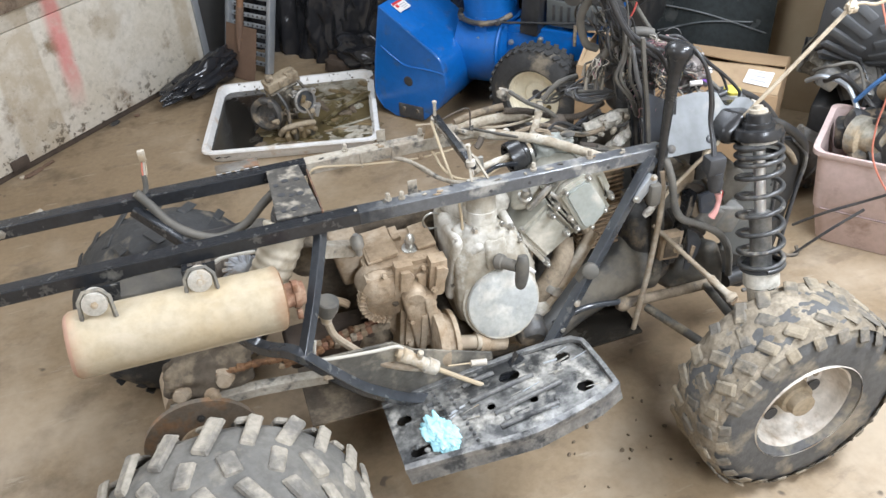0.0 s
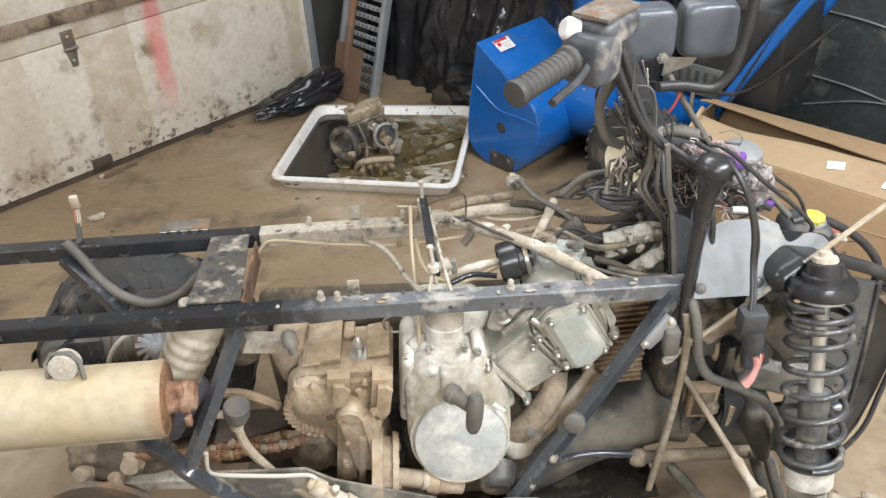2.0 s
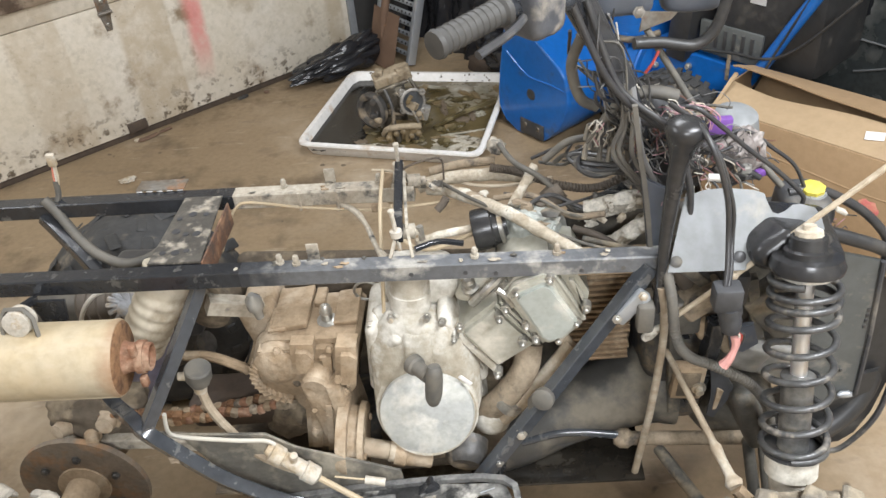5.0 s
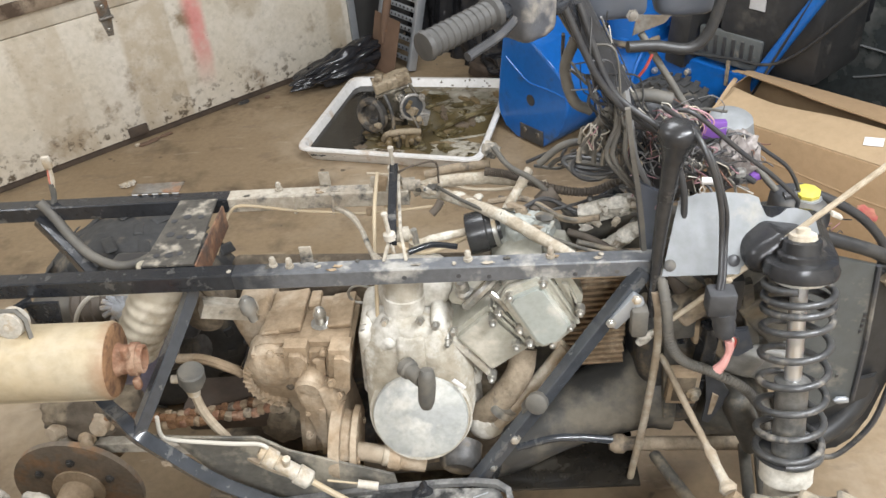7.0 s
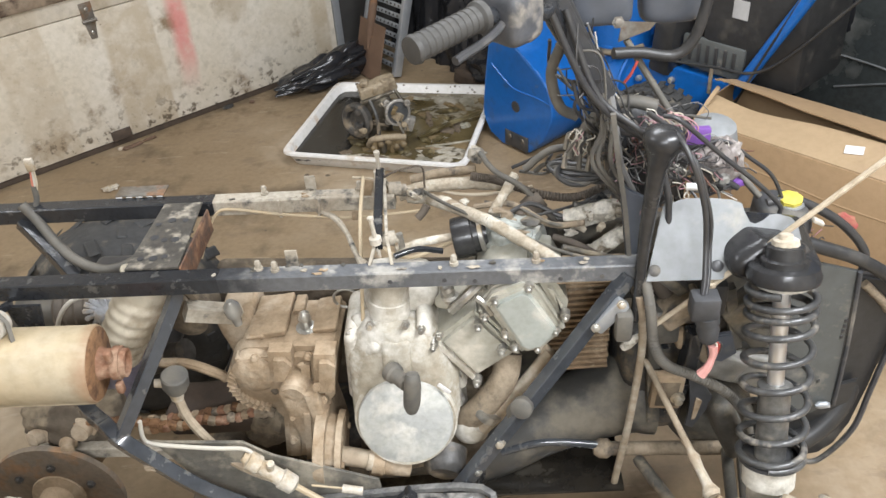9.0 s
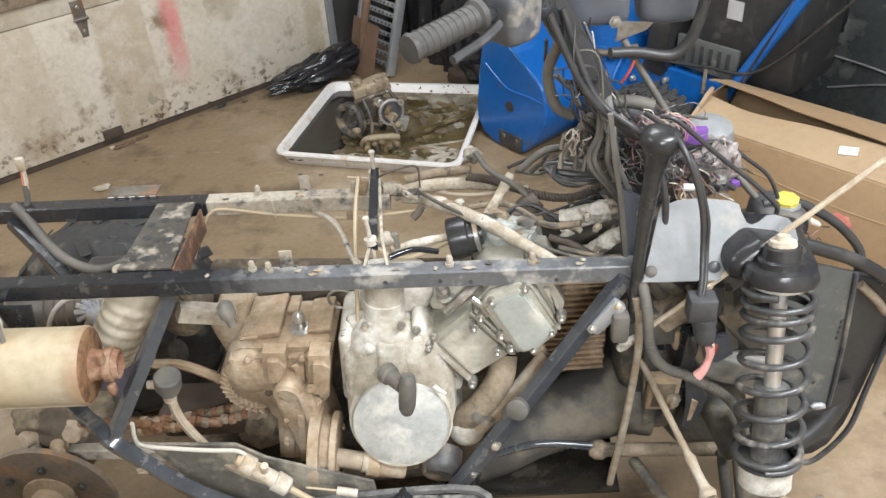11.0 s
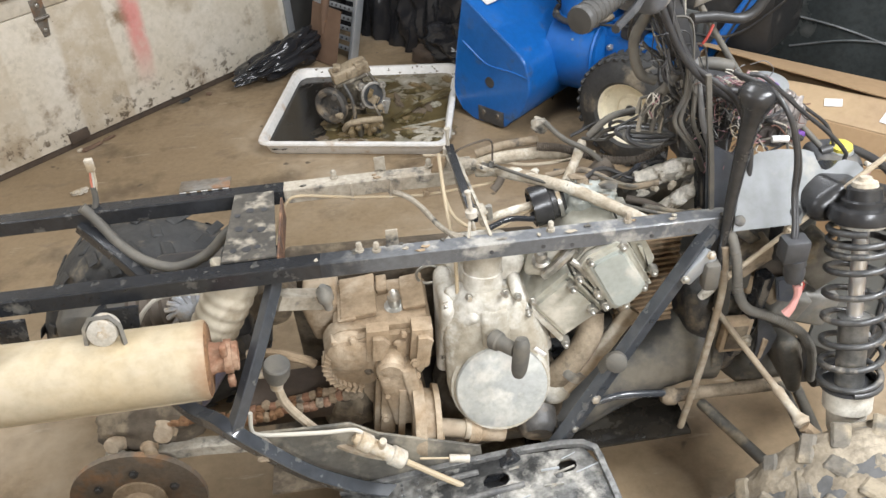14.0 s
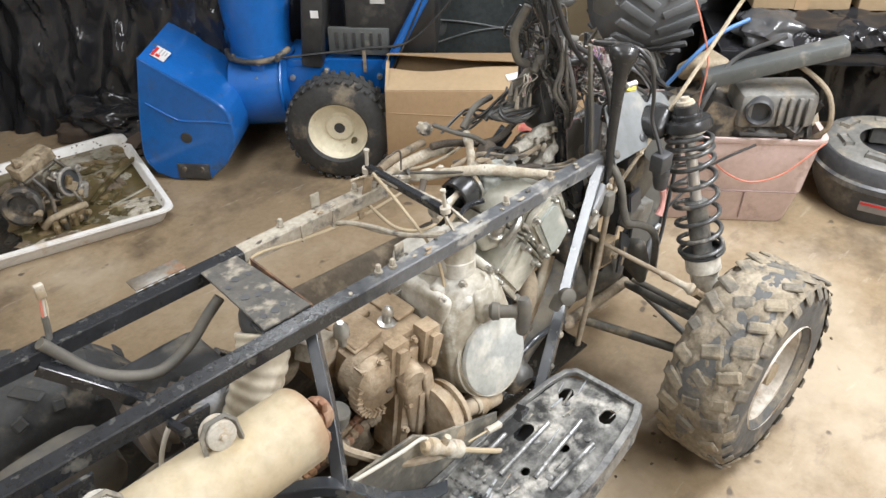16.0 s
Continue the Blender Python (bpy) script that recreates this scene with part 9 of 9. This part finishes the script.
for cx, cy, cz_, sx, sy, sz, num, lo, hi in ((0.950, 0.18, 0.955, 0.045, 0.045, 0.04, 46, 0.03, 0.06), (0.985, 0.15, 0.90, 0.045, 0.04, 0.05, 34, 0.025, 0.055), (0.900, 0.18, 0.94, 0.025, 0.03, 0.05, 26, 0.03, 0.06), (1.06, 0.17, 0.90, 0.05, 0.04, 0.035, 22, 0.02, 0.05), (1.23, 0.17, 0.765, 0.05, 0.02, 0.035, 10, 0.03, 0.06)):
    for k in range(num):
        p = Vector((hr.gauss(cx, sx * 0.6), hr.gauss(cy, sy * 0.6), hr.gauss(cz_, sz * 0.6)))
        d_ = Vector((hr.uniform(-0.4, 1), hr.uniform(-0.6, 0.6), hr.uniform(-1, 0.1))).normalized() * hr.uniform(lo, hi)
        side = d_.cross(Vector((hr.uniform(-1, 1), hr.uniform(-1, 1), hr.uniform(-1, 1)))).normalized() * hr.uniform(0.2, 0.6) * d_.length
        P("fine_wire", sweep([p, p + d_ * 0.3 + side, p + d_ * 0.7 + side * hr.uniform(-0.6, 0.9), p + d_], hr.choice((0.0008, 0.001, 0.0012)), 5, smooth=5), hr.choice(FINE))
for k in range(7):
    a = Vector((0.838 + hr.uniform(-0.012, 0.012), 0.222, 0.955))
    P("fine_wire", sweep([a, a + Vector((hr.uniform(-0.014, 0.014), -0.01, -0.012)), a + Vector((hr.uniform(-0.02, 0.012), 0, -0.03)), a + Vector((hr.uniform(-0.02, 0.01), 0.003, -0.055))], 0.0013, 5, smooth=4), hr.choice(("white_wire", "wire_pink", "pale_paint")))
for k in range(9):
    c = Vector((0.818 + 0.02 * (k % 3) + hr.uniform(-0.005, 0.005), 0.225 + 0.012 * (k // 3), 0.908 - 0.004 * (k % 3) + 0.012 * (k // 3)))
    P("wire_terminal", sweep([c, c + Vector((-0.002, 0, -0.014)), c + Vector((-0.003, 0, -0.03))], lambda f: 0.003 + 0.0025 * f, 8, smooth=3), ("steel", "hose_grey", "steel")[k % 3])
    strand(c, (0.843, 0.22, 0.955), 0.0, 0.0028, ("hose_grey", "cable", "hose_grey")[k % 3], 0.006)
P("harness_wrap", sweep([(0.956, 0.19, 1.006), (0.925, 0.195, 1.014), (0.896, 0.20, 1.012), (0.864, 0.205, 0.992), (0.842, 0.21, 0.962)], lambda f: 0.012 - 0.003 * f, 12), "hose_grey", None, "grey taped branch of the harness")
for k in range(5):
    o_ = hr.uniform(-0.012, 0.012)
    P("harness_cable", sweep([(0.868 + o_, 0.165 + o_, 1.05), (0.874 + 1.6 * o_, 0.15, 0.985), (0.872 + 3 * o_, 0.145 - o_, 0.93), (0.905 + 2 * o_, 0.15, 0.87), (0.93 + o_, 0.17, 0.81)], hr.choice((0.003, 0.0042, 0.0055)), 8), hr.choice(("hose_grey", "cable", "cable", "wire_grey")))
for k in range(6):
    a = [Vector((0.838 + (0.036 + 0.003 * k) * math.cos(t + k * 0.4), 0.255 + 0.03 * math.sin(t), 0.848 + 0.009 * math.sin(t + k))) for t in [0.7 * j for j in range(9 + k % 2)]]
    P("coiled_cable", sweep(a, 0.0045, 8), ("cable", "hose_grey", "cable")[k % 3])
for pts, r, m in (([(0.80, 0.16, 1.19), (0.85, 0.13, 1.06), (0.93, 0.11, 0.99), (0.965, 0.09, 0.90), (0.97, 0.08, 0.80)], 0.0055, "cable"), ([(0.77, 0.13, 1.21), (0.83, 0.12, 1.08), (0.90, 0.13, 1.0), (1.0, 0.15, 0.93), (1.1, 0.16, 0.86)], 0.0055, "cable"), ([(0.80, 0.2, 1.12), (0.785, 0.22, 1.06), (0.80, 0.22, 1.0), (0.83, 0.22, 0.98)], 0.0095, "hose_grey"), ([(0.86, 0.22, 0.97), (0.84, 0.24, 0.93), (0.83, 0.26, 0.88)], 0.011, "hose_grey"), ([(0.87, 0.19, 1.0), (0.90, 0.15, 0.985), (0.945, 0.14, 0.985), (0.98, 0.16, 0.96)], 0.008, "cable"), ([(0.88, 0.24, 1.05), (0.885, 0.23, 0.98), (0.905, 0.21, 0.90), (0.93, 0.2, 0.84)], 0.006, "chrome"), ([(0.91, 0.25, 1.10), (0.96, 0.24, 1.02), (1.01, 0.22, 0.95), (1.08, 0.2, 0.90), (1.14, 0.16, 0.84)], 0.006, "hose_grey")):
    P("control_cable", sweep(pts, r, 10), m)
for k in range(26):
    p = Vector((hr.uniform(0.925, 0.975), hr.uniform(0.14, 0.17), hr.uniform(0.985, 1.015)))
    q = p + Vector((hr.uniform(0.0, 0.05), hr.uniform(-0.02, 0.02), -hr.uniform(0.03, 0.07)))
    b_ = Vector((hr.uniform(0.008, 0.022), 0, hr.uniform(0.0, 0.012)))
    P("fine_wire", sweep([p, p.lerp(q, 0.35) + b_, p.lerp(q, 0.75) + b_, q], hr.choice((0.001, 0.0012, 0.0014)), 5, smooth=5), hr.choice(("white_wire", "wire_pink", "wire_pink", "pale_paint", "wire_grey", "cable")))
P("yellow_wire", sweep([(0.875, 0.22, 1.045), (0.88, 0.21, 1.02), (0.873, 0.215, 1.005), (0.885, 0.21, 0.99)], 0.0025), "yellow")
P("red_lead", sweep([(0.925, 0.22, 1.075), (0.915, 0.215, 1.055), (0.905, 0.215, 1.04)], 0.0025), "red_wire")
P("dash_back", lump((0.95, 0.26, 0.87), (0.12, 0.12, 0.22), 140, None, 0.1, 8), "black_plastic", None, "dark dashboard housing behind the wires")

# -- footplate --
fo = Matrix.Translation((0.42, -0.185, 0.362)) @ Matrix.Rotation(radians(-8.2), 4, "Y")


def F(name, bm, m, label="", par=None):
    bm.transform(fo)
    return P(name, bm, m, par, label)


def plate_with_holes(outline, holes, z, t):
    """A plate in the x, y plane with openings through it."""
    bm = bmesh.new()
    lines = []
    for poly in (outline, *holes):
        vs = [bm.verts.new((x, y, z)) for x, y in poly]
        lines += [bm.edges.new((vs[i], vs[(i + 1) % len(vs)])) for i in range(len(vs))]
    bmesh.ops.triangle_fill(bm, use_beauty=True, use_dissolve=False, edges=lines)
    ex = bmesh.ops.extrude_face_region(bm, geom=list(bm.faces))
    for v in [g for g in ex["geom"] if isinstance(g, bmesh.types.BMVert)]:
        v.co.z -= t
    return bm


def slot(cx, cy, w, h):
    k = min(w, h) * 0.3
    return [(cx - w / 2 + k, cy - h / 2), (cx + w / 2 - k, cy - h / 2), (cx + w / 2, cy - h / 2 + k), (cx + w / 2, cy + h / 2 - k), (cx + w / 2 - k, cy + h / 2), (cx - w / 2 + k, cy + h / 2), (cx - w / 2, cy + h / 2 - k), (cx - w / 2, cy - h / 2 + k)]


FO = [(-0.25, 0.105), (-0.25, -0.09), (0.04, -0.125), (0.2, -0.105), (0.255, -0.085), (0.25, 0.02), (0.225, 0.085), (0.05, 0.105)]
FH = [slot(-0.215, 0.045, 0.035, 0.028), slot(0.05, 0.055, 0.05, 0.03), slot(0.185, 0.052, 0.036, 0.028), slot(0.195, -0.052, 0.04, 0.03), slot(-0.20, -0.055, 0.055, 0.024), slot(-0.02, -0.01, 0.02, 0.018), slot(0.075, -0.035, 0.02, 0.018)]
foot = F("footplate", plate_with_holes(FO, FH, 0.0, 0.004), "foot_metal", "scuffed black metal footplate with slots")
F("foot_lip", sweep([(-0.25, -0.09, 0.005), (-0.1, -0.109, 0.006), (0.04, -0.126, 0.006), (0.2, -0.106, 0.006), (0.258, -0.085, 0.006)], 0.008, square=True, smooth=4), "foot_edge", "bright worn outer lip", foot)
sk = bmesh.new()
lip = [(-0.25, -0.094), (-0.1, -0.113), (0.04, -0.13), (0.2, -0.11), (0.262, -0.087)]
a_ = [sk.verts.new((x, y, -0.002)) for x, y in lip]
b_ = [sk.verts.new((x + 0.003, y - 0.006, -0.04)) for x, y in lip]
c_ = [sk.verts.new((x + 0.003, y - 0.002, -0.04)) for x, y in lip]
d_ = [sk.verts.new((x, y + 0.004, -0.002)) for x, y in lip]
for p, q in ((a_, b_), (b_, c_), (c_, d_)):
    for i in range(len(lip) - 1):
        sk.faces.new((p[i], p[i + 1], q[i + 1], q[i]))
F("foot_skirt", sk, "foot_edge", "turned-down outer edge", foot)
F("foot_lip", sweep([(-0.25, 0.105, 0.004), (0.05, 0.106, 0.006), (0.225, 0.087, 0.008), (0.25, 0.02, 0.006), (0.257, -0.085, 0.004)], 0.006, square=True, smooth=3), "foot_edge", "", foot)
for (x0, y0), (x1, y1) in (((-0.06, 0.022), (0.10, 0.03)), ((-0.02, -0.035), (0.15, -0.018)), ((-0.06, 0.075), (0.02, 0.08)), ((-0.02, -0.075), (0.12, -0.072))):
    F("foot_rib", sweep([(x0, y0, 0.003), ((x0 + x1) / 2, (y0 + y1) / 2, 0.005), (x1, y1, 0.003)], 0.006, 8), "foot_edge", "", foot)
for k in range(11):
    F("grip_tooth", box_mesh((-0.10 + 0.002 * k, 0.085 - 0.017 * k, 0.005), (0.008, 0.006, 0.010), None, 0.002), "foot_edge", "", foot)
for k in range(9):
    F("grip_tooth", box_mesh((-0.13 + 0.0015 * k, 0.09 - 0.012 * k, 0.004), (0.006, 0.005, 0.008), None, 0.002), "foot_edge", "", foot)
for k in range(14):
    x, y = rng.uniform(-0.22, 0.22), rng.uniform(-0.08, 0.08)
    F("foot_dimple", lathe((x, y, 0.0), (x, y, 0.003), ((0, 0.008), (0.6, 0.007), (1, 0.003)), 10), rng.choice(("foot_metal", "foot_edge")), "", foot)
F("foot_brace", sweep([(-0.2, 0.10, -0.01), (-0.15, 0.2, -0.06), (-0.12, 0.26, -0.10)], 0.012, square=True, smooth=2), "frame_black", "", foot)
F("foot_brace", sweep([(0.19, 0.09, -0.01), (0.2, 0.18, -0.07), (0.2, 0.24, -0.12)], 0.012, square=True, smooth=2), "frame_black", "", foot)
for k in range(34):
    x, y = rng.uniform(-0.22, 0.20), rng.uniform(-0.085, 0.08)
    dx, dy = rng.uniform(0.012, 0.05), rng.uniform(-0.004, 0.012)
    F("scuff", sweep([(x, y, 0.0012), (x + dx, y + dy, 0.0012)], rng.choice((0.001, 0.0015, 0.0025)), 6, smooth=0), rng.choice(("steel", "galv", "foot_edge")), "", foot)
# Added dark sheet: makes the slots read as shaded openings.
F("foot_shade", box_mesh((0.0, 0.0, -0.034), (0.46, 0.17, 0.006), None, 0.002), "shroud_dark", "added dark plate standing in for shade below the slots", foot)
